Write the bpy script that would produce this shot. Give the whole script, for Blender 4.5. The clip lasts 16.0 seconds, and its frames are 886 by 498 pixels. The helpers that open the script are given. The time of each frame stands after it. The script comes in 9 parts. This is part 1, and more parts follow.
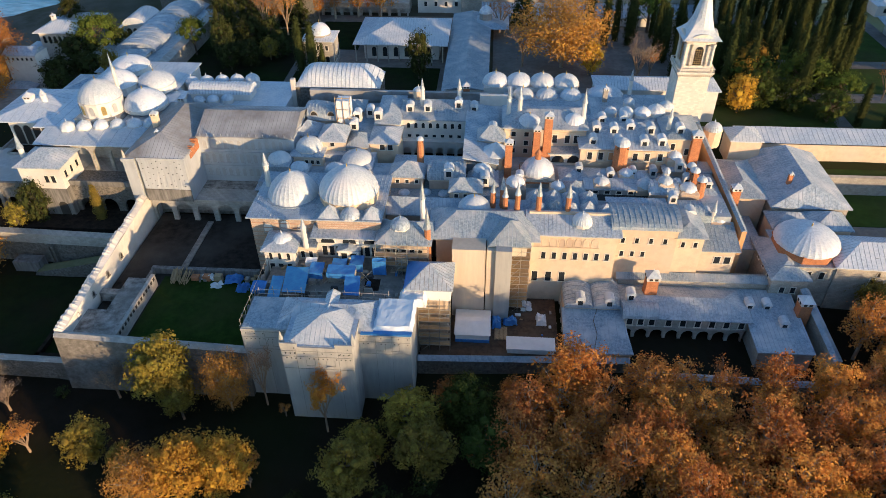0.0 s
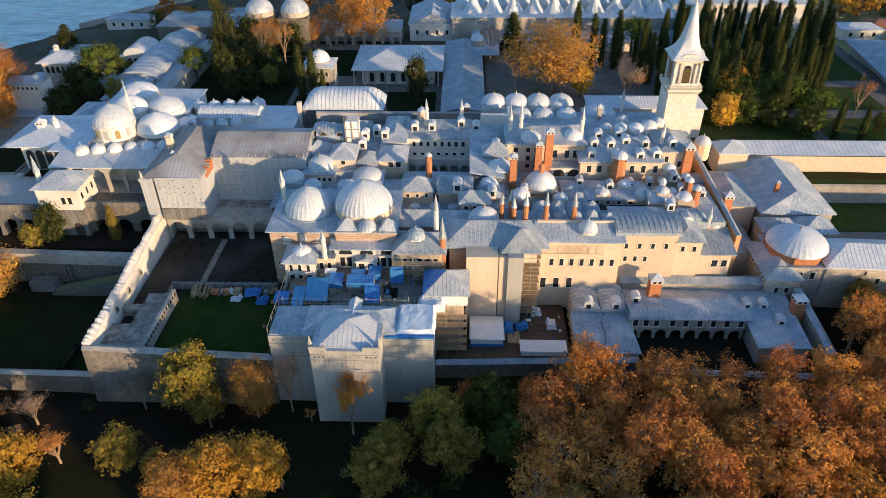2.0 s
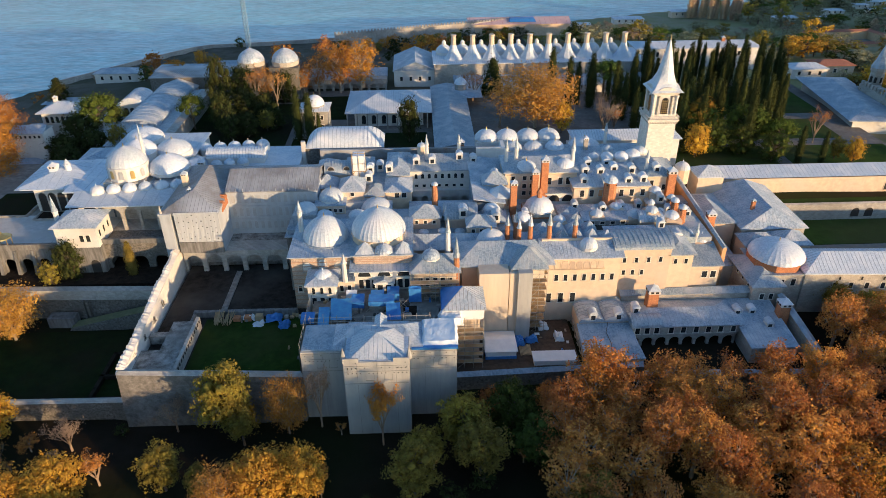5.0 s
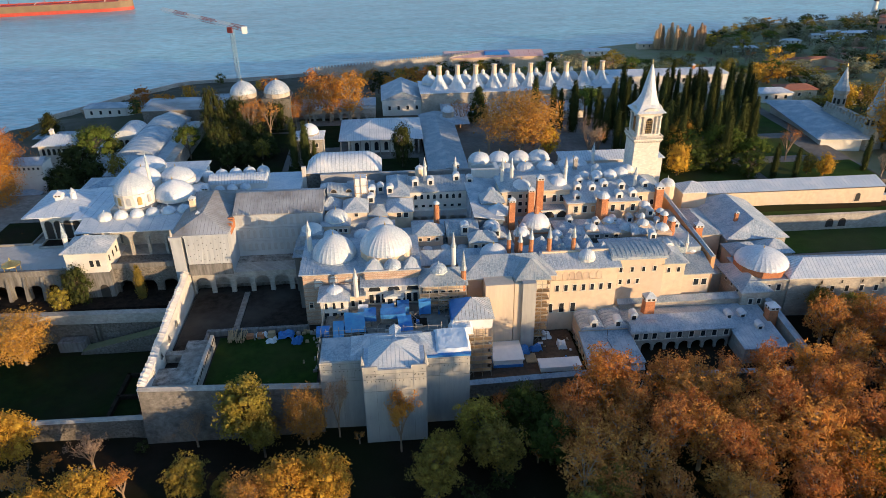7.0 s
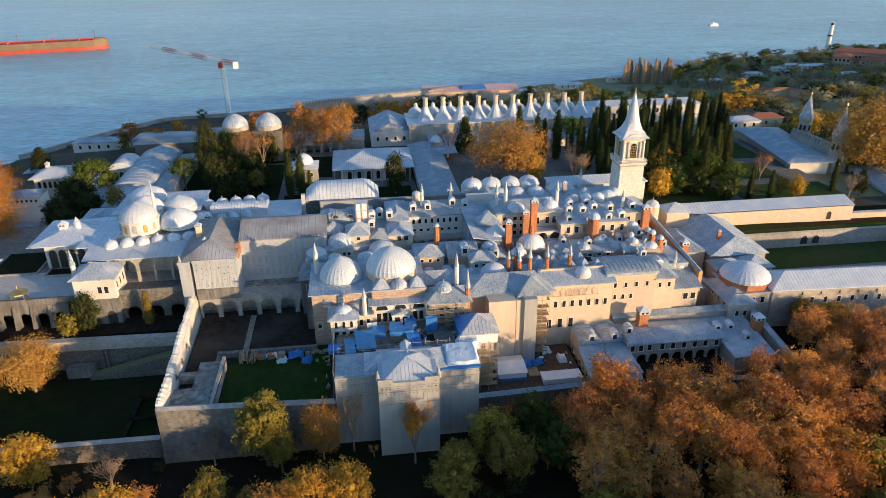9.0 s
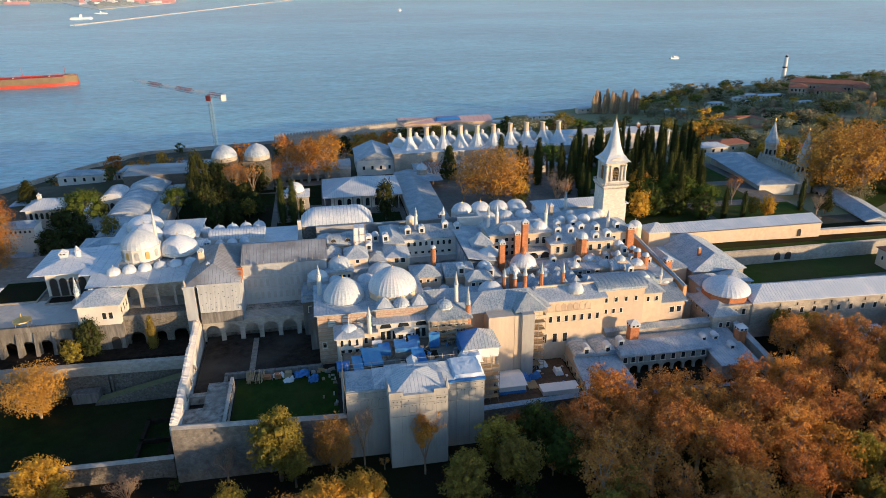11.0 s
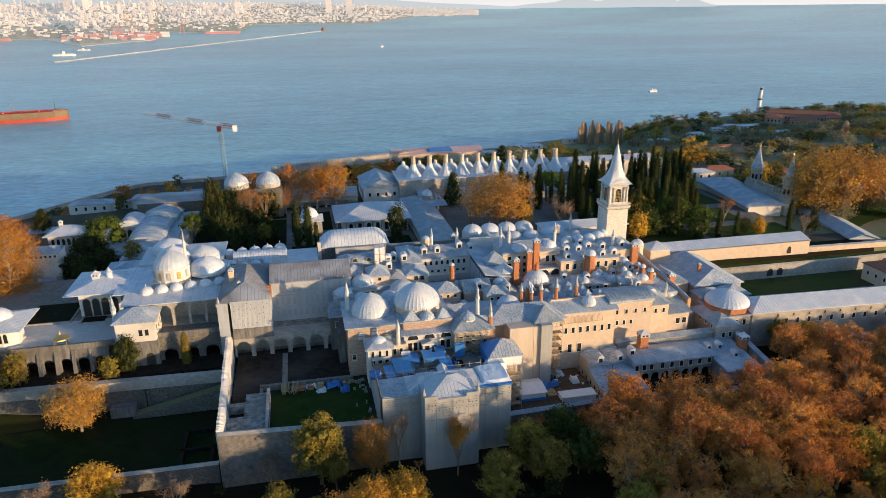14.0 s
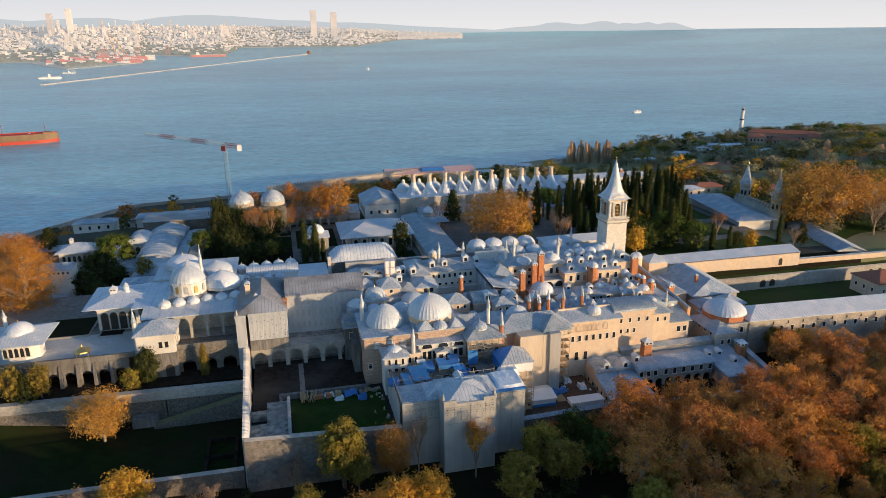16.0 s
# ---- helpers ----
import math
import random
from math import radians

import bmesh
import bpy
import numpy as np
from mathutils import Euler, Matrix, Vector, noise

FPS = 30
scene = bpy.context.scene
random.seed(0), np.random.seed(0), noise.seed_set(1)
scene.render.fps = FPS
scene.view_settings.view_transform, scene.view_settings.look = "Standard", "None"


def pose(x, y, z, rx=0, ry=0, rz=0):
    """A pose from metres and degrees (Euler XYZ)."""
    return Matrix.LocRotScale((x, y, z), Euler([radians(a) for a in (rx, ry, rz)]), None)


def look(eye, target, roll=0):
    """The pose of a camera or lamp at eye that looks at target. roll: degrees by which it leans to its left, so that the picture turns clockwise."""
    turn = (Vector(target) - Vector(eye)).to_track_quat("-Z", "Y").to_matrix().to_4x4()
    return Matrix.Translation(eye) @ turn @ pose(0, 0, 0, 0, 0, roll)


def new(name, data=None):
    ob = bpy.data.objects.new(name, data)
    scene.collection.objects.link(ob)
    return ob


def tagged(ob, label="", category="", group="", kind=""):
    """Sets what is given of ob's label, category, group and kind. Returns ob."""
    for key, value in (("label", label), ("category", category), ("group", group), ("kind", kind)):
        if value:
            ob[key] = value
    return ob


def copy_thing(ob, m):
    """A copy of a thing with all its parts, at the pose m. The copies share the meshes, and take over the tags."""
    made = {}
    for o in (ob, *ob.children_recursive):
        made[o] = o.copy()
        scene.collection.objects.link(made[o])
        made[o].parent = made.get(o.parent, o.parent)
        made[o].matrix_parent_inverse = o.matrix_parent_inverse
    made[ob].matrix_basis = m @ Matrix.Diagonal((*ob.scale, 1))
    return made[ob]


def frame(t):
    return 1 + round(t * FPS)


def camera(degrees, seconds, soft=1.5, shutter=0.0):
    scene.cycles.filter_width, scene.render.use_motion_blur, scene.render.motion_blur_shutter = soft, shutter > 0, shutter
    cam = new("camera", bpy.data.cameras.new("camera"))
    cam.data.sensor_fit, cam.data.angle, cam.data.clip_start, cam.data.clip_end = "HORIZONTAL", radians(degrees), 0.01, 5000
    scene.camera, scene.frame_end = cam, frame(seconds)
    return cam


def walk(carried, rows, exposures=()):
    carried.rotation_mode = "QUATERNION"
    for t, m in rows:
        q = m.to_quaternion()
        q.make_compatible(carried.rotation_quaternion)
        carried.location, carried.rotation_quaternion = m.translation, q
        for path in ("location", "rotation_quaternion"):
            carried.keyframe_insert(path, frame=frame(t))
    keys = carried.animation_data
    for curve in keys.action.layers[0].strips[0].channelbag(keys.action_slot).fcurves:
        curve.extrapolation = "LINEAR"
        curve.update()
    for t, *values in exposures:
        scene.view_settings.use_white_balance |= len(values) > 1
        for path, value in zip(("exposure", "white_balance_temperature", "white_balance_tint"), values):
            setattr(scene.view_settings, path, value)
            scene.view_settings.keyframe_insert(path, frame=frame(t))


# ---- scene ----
cam = camera(65.9, 16.0, 0.3)
PATH = [
    (0, (-0.62, 0.135, 100.153), (-0.74, 1.718, 98.936), -0.6),
    (0.5, (-2.457, -1.87, 100.088), (-2.559, -0.273, 98.889), -0.5),
    (1, (-4.178, -3.627, 100.213), (-4.265, -2.016, 99.03), -0.5),
    (1.5, (-5.81, -5.587, 100.111), (-5.882, -3.961, 98.948), -0.5),
    (2, (-7.704, -7.518, 100.168), (-7.756, -5.878, 99.024), -0.4),
    (2.5, (-9.468, -9.404, 100.132), (-9.501, -7.749, 99.01), -0.4),
    (3, (-11.249, -11.088, 100.064), (-11.264, -9.42, 98.96), -0.4),
    (3.5, (-12.822, -13.038, 99.906), (-12.82, -11.356, 98.824), -0.5),
    (4, (-14.552, -14.924, 99.851), (-14.532, -13.228, 98.791), -0.5),
    (6.5, (-24.149, -23.832, 98.952), (-24.027, -22.077, 98.0), -0.5),
    (7, (-26.102, -25.539, 98.907), (-25.959, -23.774, 97.976), -0.6),
    (7.5, (-27.943, -27.227, 98.978), (-27.78, -25.453, 98.069), -0.6),
    (8, (-29.873, -28.96, 99.014), (-29.688, -27.177, 98.126), -0.6),
    (8.5, (-32.045, -30.524, 98.949), (-31.837, -28.733, 98.085), -0.5),
    (9, (-34.153, -31.994, 98.838), (-33.922, -30.195, 97.997), -0.5),
    (11.5, (-44.443, -39.579, 98.749), (-44.1, -37.75, 98.017), -0.5),
    (12, (-46.506, -41.09, 98.716), (-46.152, -39.254, 98.006), -0.5),
    (12.5, (-48.764, -42.623, 98.842), (-48.401, -40.784, 98.144), -0.4),
    (13, (-50.79, -44.032, 98.693), (-50.419, -42.19, 98.006), -0.5),
    (13.5, (-52.838, -45.36, 98.642), (-52.459, -43.516, 97.966), -0.4),
    (14, (-54.82, -46.746, 98.611), (-54.43, -44.901, 97.945), -0.5),
    (14.5, (-56.99, -48.095, 98.658), (-56.588, -46.248, 98.004), -0.5),
    (15, (-59.244, -49.191, 98.586), (-58.826, -47.342, 97.947), -0.4),
    (15.5, (-61.267, -50.684, 98.537), (-60.839, -48.832, 97.913), -0.4),
    (16, (-63.283, -52.173, 98.615), (-62.845, -50.319, 98.007), -0.5),
]
walk(cam, [(t, look(eye, target, roll)) for t, eye, target, roll in PATH], [(0, 1.26, 6560, 10), (9, 1.21, 6560, 10), (14.5, 1.02, 6590, 10), (16, 0.94, 6600, 10)])

# ---- world and sun ----
SUN_TO = Vector((0.762, -0.636, 0.124)).normalized()
world = bpy.data.worlds.new("world")
scene.world = world
world.use_nodes = True
_wn = world.node_tree.nodes
_sky = _wn.new("ShaderNodeTexSky")
_sky.sky_type, _sky.sun_disc = "NISHITA", False
_sky.sun_elevation = math.asin(SUN_TO.z)
_sky.sun_rotation = math.atan2(SUN_TO.x, SUN_TO.y)
_sky.dust_density, _sky.air_density, _sky.ozone_density = 0.5, 1.0, 3.0
world.node_tree.links.new(_sky.outputs[0], _wn["Background"].inputs[0])
_wn["Background"].inputs[1].default_value = 0.14
sun = new("sun", bpy.data.lights.new("sun", "SUN"))
sun.data.energy, sun.data.angle, sun.data.color = 2.85, radians(0.6), (1.0, 0.67, 0.37)
sun.matrix_world = look((300, -400, 300), Vector((300, -400, 300)) - SUN_TO)

# ---- materials ----


def mat(name, col, col2=None, scale=1.0, rough=0.8, metal=0.0, bump=0.0, bscale=8.0, vary=0.0, island=0.0,
        stain=None, streak=False, transl=0.0, detail=6.0):
    """A surface of two mixed tones: fine grain, broad stains, relief, and a shift from piece to piece."""
    m = bpy.data.materials.new(name)
    m.use_nodes = True
    nt, n, k = m.node_tree, m.node_tree.nodes, m.node_tree.links
    b = n["Principled BSDF"]
    b.inputs["Roughness"].default_value, b.inputs["Metallic"].default_value = rough, metal
    geo = n.new("ShaderNodeNewGeometry")
    mp = n.new("ShaderNodeMapping")
    k.new(geo.outputs["Position"], mp.inputs["Vector"])
    if streak:
        mp.inputs["Scale"].default_value = (1.0, 1.0, 0.12)
    tex = n.new("ShaderNodeTexNoise")
    tex.inputs["Scale"].default_value, tex.inputs["Detail"].default_value, tex.inputs["Roughness"].default_value = scale, detail, 0.65
    k.new(mp.outputs[0], tex.inputs["Vector"])
    ramp = n.new("ShaderNodeValToRGB")
    ramp.color_ramp.elements[0].position, ramp.color_ramp.elements[1].position = 0.34, 0.68
    ramp.color_ramp.elements[0].color = (*col, 1)
    ramp.color_ramp.elements[1].color = (*(col2 or [c * 0.75 for c in col]), 1)
    k.new(tex.outputs["Fac"], ramp.inputs["Fac"])
    out = ramp.outputs["Color"]
    if stain:
        broad = n.new("ShaderNodeTexNoise")
        broad.inputs["Scale"].default_value, broad.inputs["Detail"].default_value = scale * 0.13, 4
        k.new(geo.outputs["Position"], broad.inputs["Vector"])
        r2 = n.new("ShaderNodeValToRGB")
        r2.color_ramp.elements[0].position, r2.color_ramp.elements[1].position = 0.45, 0.7
        k.new(broad.outputs["Fac"], r2.inputs["Fac"])
        mix = n.new("ShaderNodeMix")
        mix.data_type = "RGBA"
        k.new(r2.outputs["Color"], mix.inputs["Factor"])
        k.new(out, mix.inputs["A"])
        mix.inputs["B"].default_value = (*stain, 1)
        out = mix.outputs["Result"]
    for amount, kind in ((vary, "obj"), (island, "isl")):
        if amount:
            src = n.new("ShaderNodeObjectInfo").outputs["Random"] if kind == "obj" else geo.outputs["Random Per Island"]
            hsv = n.new("ShaderNodeHueSaturation")
            for sock, lo, hi in (("Value", 1 - amount, 1 + amount), ("Hue", 0.5 - amount * 0.05, 0.5 + amount * 0.05)):
                mr = n.new("ShaderNodeMapRange")
                mr.inputs["To Min"].default_value, mr.inputs["To Max"].default_value = lo, hi
                k.new(src, mr.inputs["Value"])
                k.new(mr.outputs[0], hsv.inputs[sock])
            k.new(out, hsv.inputs["Color"])
            out = hsv.outputs["Color"]
    k.new(out, b.inputs["Base Color"])
    if bump:
        bt = n.new("ShaderNodeTexNoise")
        bt.inputs["Scale"].default_value, bt.inputs["Detail"].default_value = bscale, 5
        k.new(geo.outputs["Position"], bt.inputs["Vector"])
        bp = n.new("ShaderNodeBump")
        bp.inputs["Strength"].default_value, bp.inputs["Distance"].default_value = bump, 0.1
        k.new(bt.outputs["Fac"], bp.inputs["Height"])
        k.new(bp.outputs[0], b.inputs["Normal"])
    if transl:
        tr = n.new("ShaderNodeBsdfTranslucent")
        k.new(out, tr.inputs["Color"])
        ms = n.new("ShaderNodeMixShader")
        ms.inputs["Fac"].default_value = transl
        k.new(b.outputs[0], ms.inputs[1])
        k.new(tr.outputs[0], ms.inputs[2])
        k.new(ms.outputs[0], n["Material Output"].inputs["Surface"])
    return m


def courses(name, col, col2, mortar, bw, bh, rough=0.85, msize=0.02, scale=1.2, bump=0.3, stain=None):
    """Stone or brick laid in courses, for walls too far off to tell single stones apart."""
    m = mat(name, col, col2, scale=scale, rough=rough, stain=stain)
    nt, n, k = m.node_tree, m.node_tree.nodes, m.node_tree.links
    b = n["Principled BSDF"]
    base = b.inputs["Base Color"].links[0].from_socket
    geo = n.new("ShaderNodeNewGeometry")
    sep = n.new("ShaderNodeSeparateXYZ")
    k.new(geo.outputs["Position"], sep.inputs[0])
    add = n.new("ShaderNodeMath")
    k.new(sep.outputs["X"], add.inputs[0])
    k.new(sep.outputs["Y"], add.inputs[1])
    com = n.new("ShaderNodeCombineXYZ")
    k.new(add.outputs[0], com.inputs["X"])
    k.new(sep.outputs["Z"], com.inputs["Y"])
    br = n.new("ShaderNodeTexBrick")
    br.inputs["Scale"].default_value = 1.0
    br.inputs["Brick Width"].default_value, br.inputs["Row Height"].default_value = bw, bh
    br.inputs["Mortar Size"].default_value = msize
    br.inputs["Color1"].default_value, br.inputs["Color2"].default_value = (0.86, 0.86, 0.86, 1), (1.06, 1.06, 1.06, 1)
    br.inputs["Mortar"].default_value = (*mortar, 1)
    k.new(com.outputs[0], br.inputs["Vector"])
    mix = n.new("ShaderNodeMix")
    mix.data_type, mix.blend_type = "RGBA", "MULTIPLY"
    mix.inputs["Factor"].default_value = 1.0
    k.new(base, mix.inputs["A"])
    k.new(br.outputs["Color"], mix.inputs["B"])
    k.new(mix.outputs["Result"], b.inputs["Base Color"])
    bp = n.new("ShaderNodeBump")
    bp.inputs["Strength"].default_value, bp.inputs["Distance"].default_value = bump, 0.05
    k.new(br.outputs["Fac"], bp.inputs["Height"])
    bp.invert = True
    k.new(bp.outputs[0], b.inputs["Normal"])
    return m


LEAD = mat("lead_sheet", (0.40, 0.48, 0.55), (0.18, 0.24, 0.295), 2.2, 0.5, 0.1, 0.35, 3.0, stain=(0.53, 0.55, 0.57), vary=0.18)
LEAD_PALE = mat("pale_lead", (0.62, 0.68, 0.73), (0.40, 0.47, 0.54), 2.2, 0.5, 0.03, 0.35, 3.0, stain=(0.68, 0.70, 0.72), vary=0.12)
LEAD_DARK = mat("weathered_lead", (0.25, 0.265, 0.28), (0.19, 0.175, 0.16), 0.6, 0.6, 0.05, 0.25, 3.0, stain=(0.50, 0.52, 0.54))
SEAM = mat("lead_seam", (0.40, 0.46, 0.52), (0.29, 0.35, 0.41), 2.0, 0.5, 0.1)
SEAM_DARK = mat("dark_seam", (0.20, 0.205, 0.21), (0.26, 0.26, 0.26), 2.0, 0.7)
PLASTER = mat("white_plaster", (0.74, 0.72, 0.68), (0.64, 0.62, 0.58), 0.8, 0.9, 0, 0.15, 4.0, stain=(0.56, 0.53, 0.48), vary=0.05)
CREAM = mat("cream_plaster", (0.70, 0.56, 0.41), (0.57, 0.44, 0.32), 0.7, 0.9, 0, 0.2, 4.0, stain=(0.60, 0.51, 0.41), vary=0.08)
ORANGE = mat("ochre_plaster", (0.58, 0.32, 0.16), (0.50, 0.28, 0.15), 0.9, 0.9, 0, 0.2, 4.0, vary=0.1)
ASHLAR = courses("limestone_ashlar", (0.56, 0.51, 0.43), (0.45, 0.41, 0.35), (0.75, 0.75, 0.75), 0.7, 0.34, stain=(0.33, 0.30, 0.26))
# rubble colour taken darker for walls that should lie in shade
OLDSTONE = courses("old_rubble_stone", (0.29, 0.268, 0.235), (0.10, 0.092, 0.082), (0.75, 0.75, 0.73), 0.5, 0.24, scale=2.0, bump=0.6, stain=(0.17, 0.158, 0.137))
PALESTONE = courses("pale_marble", (0.50, 0.48, 0.44), (0.34, 0.33, 0.30), (0.85, 0.85, 0.85), 0.8, 0.36, scale=0.9, stain=(0.30, 0.285, 0.26))
TOWERSTONE = courses("tower_limestone", (0.72, 0.68, 0.60), (0.64, 0.60, 0.53), (0.95, 0.95, 0.95), 0.8, 0.4, bump=0.05, scale=0.5)
# limestone made dark in colour, in place of the shade on it
FRONTSTONE = courses("shade_toned_limestone", (0.26, 0.245, 0.225), (0.14, 0.13, 0.118), (0.85, 0.85, 0.85), 0.6, 0.3, scale=0.8, bump=0.4, stain=(0.12, 0.11, 0.10))
MARBLE = mat("worn_marble_paving", (0.58, 0.59, 0.59), (0.42, 0.44, 0.45), 0.8, 0.7, 0, 0.3, 2.0, stain=(0.50, 0.49, 0.46))
ROOMWALL = mat("greyed_plaster", (0.60, 0.48, 0.37), (0.48, 0.38, 0.29), 0.8, 0.9, 0, 0.2, 4.0, stain=(0.48, 0.37, 0.28), vary=0.15)
FADED = mat("faded_blind_arch", (0.43, 0.44, 0.44), (0.36, 0.37, 0.38), 0.9, 0.95)
RUINPAVE = mat("mottled_ruined_paving", (0.40, 0.38, 0.35), (0.10, 0.092, 0.08), 0.75, 0.95, 0, 0.6, 2.0, stain=(0.27, 0.25, 0.22), detail=3.0)
# weathered stone; its dark tone also carries the terrace's shade
GREYSTONE = mat("weathered_shade_toned_stone", (0.27, 0.265, 0.255), (0.11, 0.105, 0.098), 1.2, 0.95, 0, 0.5, 3.0, stain=(0.14, 0.132, 0.12), streak=True)
# blue tiles; the dark tone also carries the portico's shade
TILEWORK = mat("blue_tiles_and_painted_shade", (0.10, 0.13, 0.16), (0.16, 0.17, 0.18), 1.5, 0.5)
STRIPED = courses("brick_and_stone_bands", (0.56, 0.44, 0.35), (0.47, 0.36, 0.28), (0.6, 0.55, 0.5), 0.6, 0.25)
BRICK = courses("chimney_brick", (0.60, 0.25, 0.11), (0.44, 0.18, 0.09), (0.8, 0.75, 0.7), 0.28, 0.09)
REDBAND = mat("red_brick_band", (0.50, 0.31, 0.22), (0.42, 0.25, 0.17), 2.0, 0.9)
GLASS = mat("dark_glass", (0.02, 0.025, 0.03), (0.03, 0.035, 0.04), 1.0, 0.15)
# near-black colour standing in for the shade inside openings
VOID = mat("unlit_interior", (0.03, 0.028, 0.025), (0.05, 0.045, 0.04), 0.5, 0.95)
FRAME = mat("painted_window_frame", (0.70, 0.67, 0.60), (0.6, 0.57, 0.5), 3.0, 0.7)
GOLD = mat("gilded_copper", (0.75, 0.55, 0.22), (0.6, 0.42, 0.16), 3.0, 0.35, 0.9)
WRAP = mat("scaffold_netting", (0.40, 0.40, 0.385), (0.30, 0.305, 0.30), 0.9, 0.95, 0, 0.6, 1.0, stain=(0.43, 0.425, 0.40), streak=True)
# whitewash toned blue-grey in its colour for the shade it lacks
WHITEWASH = mat("weathered_shade_blue_whitewash", (0.45, 0.485, 0.52), (0.34, 0.365, 0.39), 0.7, 0.95, 0, 0.5, 1.2, stain=(0.50, 0.525, 0.545), streak=True)
WRAP_PRINT = mat("printed_netting", (0.24, 0.245, 0.24), (0.19, 0.195, 0.195), 2.0, 0.95)
WRAP_TAN = mat("tan_netting", (0.62, 0.53, 0.42), (0.52, 0.44, 0.35), 0.6, 0.95, 0, 0.5, 1.0, streak=True)
WHITE_TARP = mat("white_tarpaulin", (0.78, 0.79, 0.80), (0.68, 0.70, 0.72), 0.6, 0.6, 0, 0.5, 1.5)
BLUE_TARP = mat("blue_tarpaulin", (0.03, 0.16, 0.46), (0.05, 0.24, 0.55), 0.8, 0.45, 0, 0.6, 1.5)
TURQUOISE_TARP = mat("turquoise_tarpaulin", (0.08, 0.34, 0.55), (0.05, 0.22, 0.48), 0.8, 0.45, 0, 0.6, 1.5)
LIGHTBLUE_TARP = mat("pale_blue_tarpaulin", (0.66, 0.76, 0.83), (0.74, 0.80, 0.84), 0.4, 0.5, 0, 0.4, 1.0)
STEEL = mat("scaffold_tube", (0.45, 0.42, 0.36), (0.35, 0.32, 0.28), 3.0, 0.5, 0.4)
TIMBER = mat("scaffold_timber", (0.46, 0.33, 0.18), (0.36, 0.25, 0.14), 1.5, 0.85)
FLAGS = mat("stone_flags", (0.33, 0.30, 0.265), (0.14, 0.125, 0.105), 0.8, 0.9, 0, 0.5, 2.0, stain=(0.22, 0.195, 0.165))
# court lawn and soils, darkened in colour to deepen their shade
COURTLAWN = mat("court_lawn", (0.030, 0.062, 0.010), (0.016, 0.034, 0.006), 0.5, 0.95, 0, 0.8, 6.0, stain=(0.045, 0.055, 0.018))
COURTSOIL = mat("trampled_court_soil", (0.050, 0.043, 0.036), (0.018, 0.015, 0.013), 0.55, 0.95, 0, 0.6, 2.0, stain=(0.080, 0.072, 0.062))
SOIL = mat("bare_soil", (0.040, 0.030, 0.022), (0.015, 0.012, 0.010), 0.9, 0.95, 0, 0.6, 2.0)
YARD = mat("churned_yard_earth", (0.12, 0.082, 0.058), (0.06, 0.045, 0.034), 1.2, 0.95, 0, 0.6, 2.0, stain=(0.15, 0.12, 0.095))
BREAKSTONE = mat("breakwater_stone", (0.46, 0.48, 0.50), (0.32, 0.34, 0.36), 0.05, 0.95)
RUBBLE = mat("rubble", (0.40, 0.36, 0.31), (0.26, 0.23, 0.2), 1.5, 0.95, 0, 0.6, 2.0, vary=0.3)
# lawn and park earth, near black in colour as painted deep shade
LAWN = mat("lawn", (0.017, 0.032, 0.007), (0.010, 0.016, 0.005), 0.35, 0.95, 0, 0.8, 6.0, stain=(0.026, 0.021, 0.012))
EARTH = mat("park_earth", (0.028, 0.020, 0.014), (0.016, 0.014, 0.008), 0.12, 0.95, 0, 0.8, 1.0, stain=(0.02, 0.032, 0.008))
COURT_GRASS = mat("court_grass", (0.055, 0.10, 0.020), (0.035, 0.062, 0.014), 0.3, 0.95, 0, 0.8, 4.0, stain=(0.075, 0.075, 0.03))
MOSS = mat("mossy_stone", (0.20, 0.19, 0.10), (0.13, 0.14, 0.06), 1.0, 0.95, 0, 0.5, 3.0)
YARDGROUND = mat("trodden_court_ground", (0.13, 0.115, 0.095), (0.07, 0.065, 0.045), 0.1, 0.95, 0, 0.6, 1.0, stain=(0.045, 0.055, 0.02))
# far grass, paled in its colour the way haze would pale it
GRASSLAND = mat("park_grass", (0.20, 0.20, 0.09), (0.27, 0.235, 0.15), 0.08, 0.95, 0, 0.8, 0.8, stain=(0.15, 0.19, 0.06))
PAVING = mat("court_paving", (0.24, 0.22, 0.20), (0.15, 0.135, 0.12), 0.5, 0.95, 0, 0.3, 1.5, stain=(0.11, 0.10, 0.085))
PATH_MAT = mat("gravel_path", (0.25, 0.22, 0.19), (0.18, 0.16, 0.14), 1.0, 0.95)
ROADM = mat("asphalt", (0.06, 0.06, 0.06), (0.045, 0.045, 0.045), 1.0, 0.9)
BARK = mat("bark", (0.16, 0.12, 0.09), (0.09, 0.07, 0.05), 2.0, 0.95)
BARK_TWIG = mat("twig_bark", (0.36, 0.27, 0.19), (0.24, 0.17, 0.12), 2.0, 0.95)
BARK_PALE = mat("plane_bark", (0.46, 0.39, 0.30), (0.26, 0.21, 0.155), 2.0, 0.95)
TILE = mat("red_roof_tile", (0.38, 0.15, 0.09), (0.28, 0.11, 0.07), 1.0, 0.9)
REDPAINT = mat("red_paint", (0.50, 0.07, 0.04), (0.38, 0.05, 0.035), 0.3, 0.6)
WHITEPAINT = mat("white_paint", (0.80, 0.80, 0.78), (0.7, 0.7, 0.68), 1.0, 0.6)
RUST = mat("rusty_hull", (0.30, 0.13, 0.08), (0.22, 0.1, 0.07), 0.1, 0.8)


def leafmat(name, a, b, t=0.35):
    return mat(name, a, b, 0.6, 0.95, island=0.2, vary=0.2, transl=t)


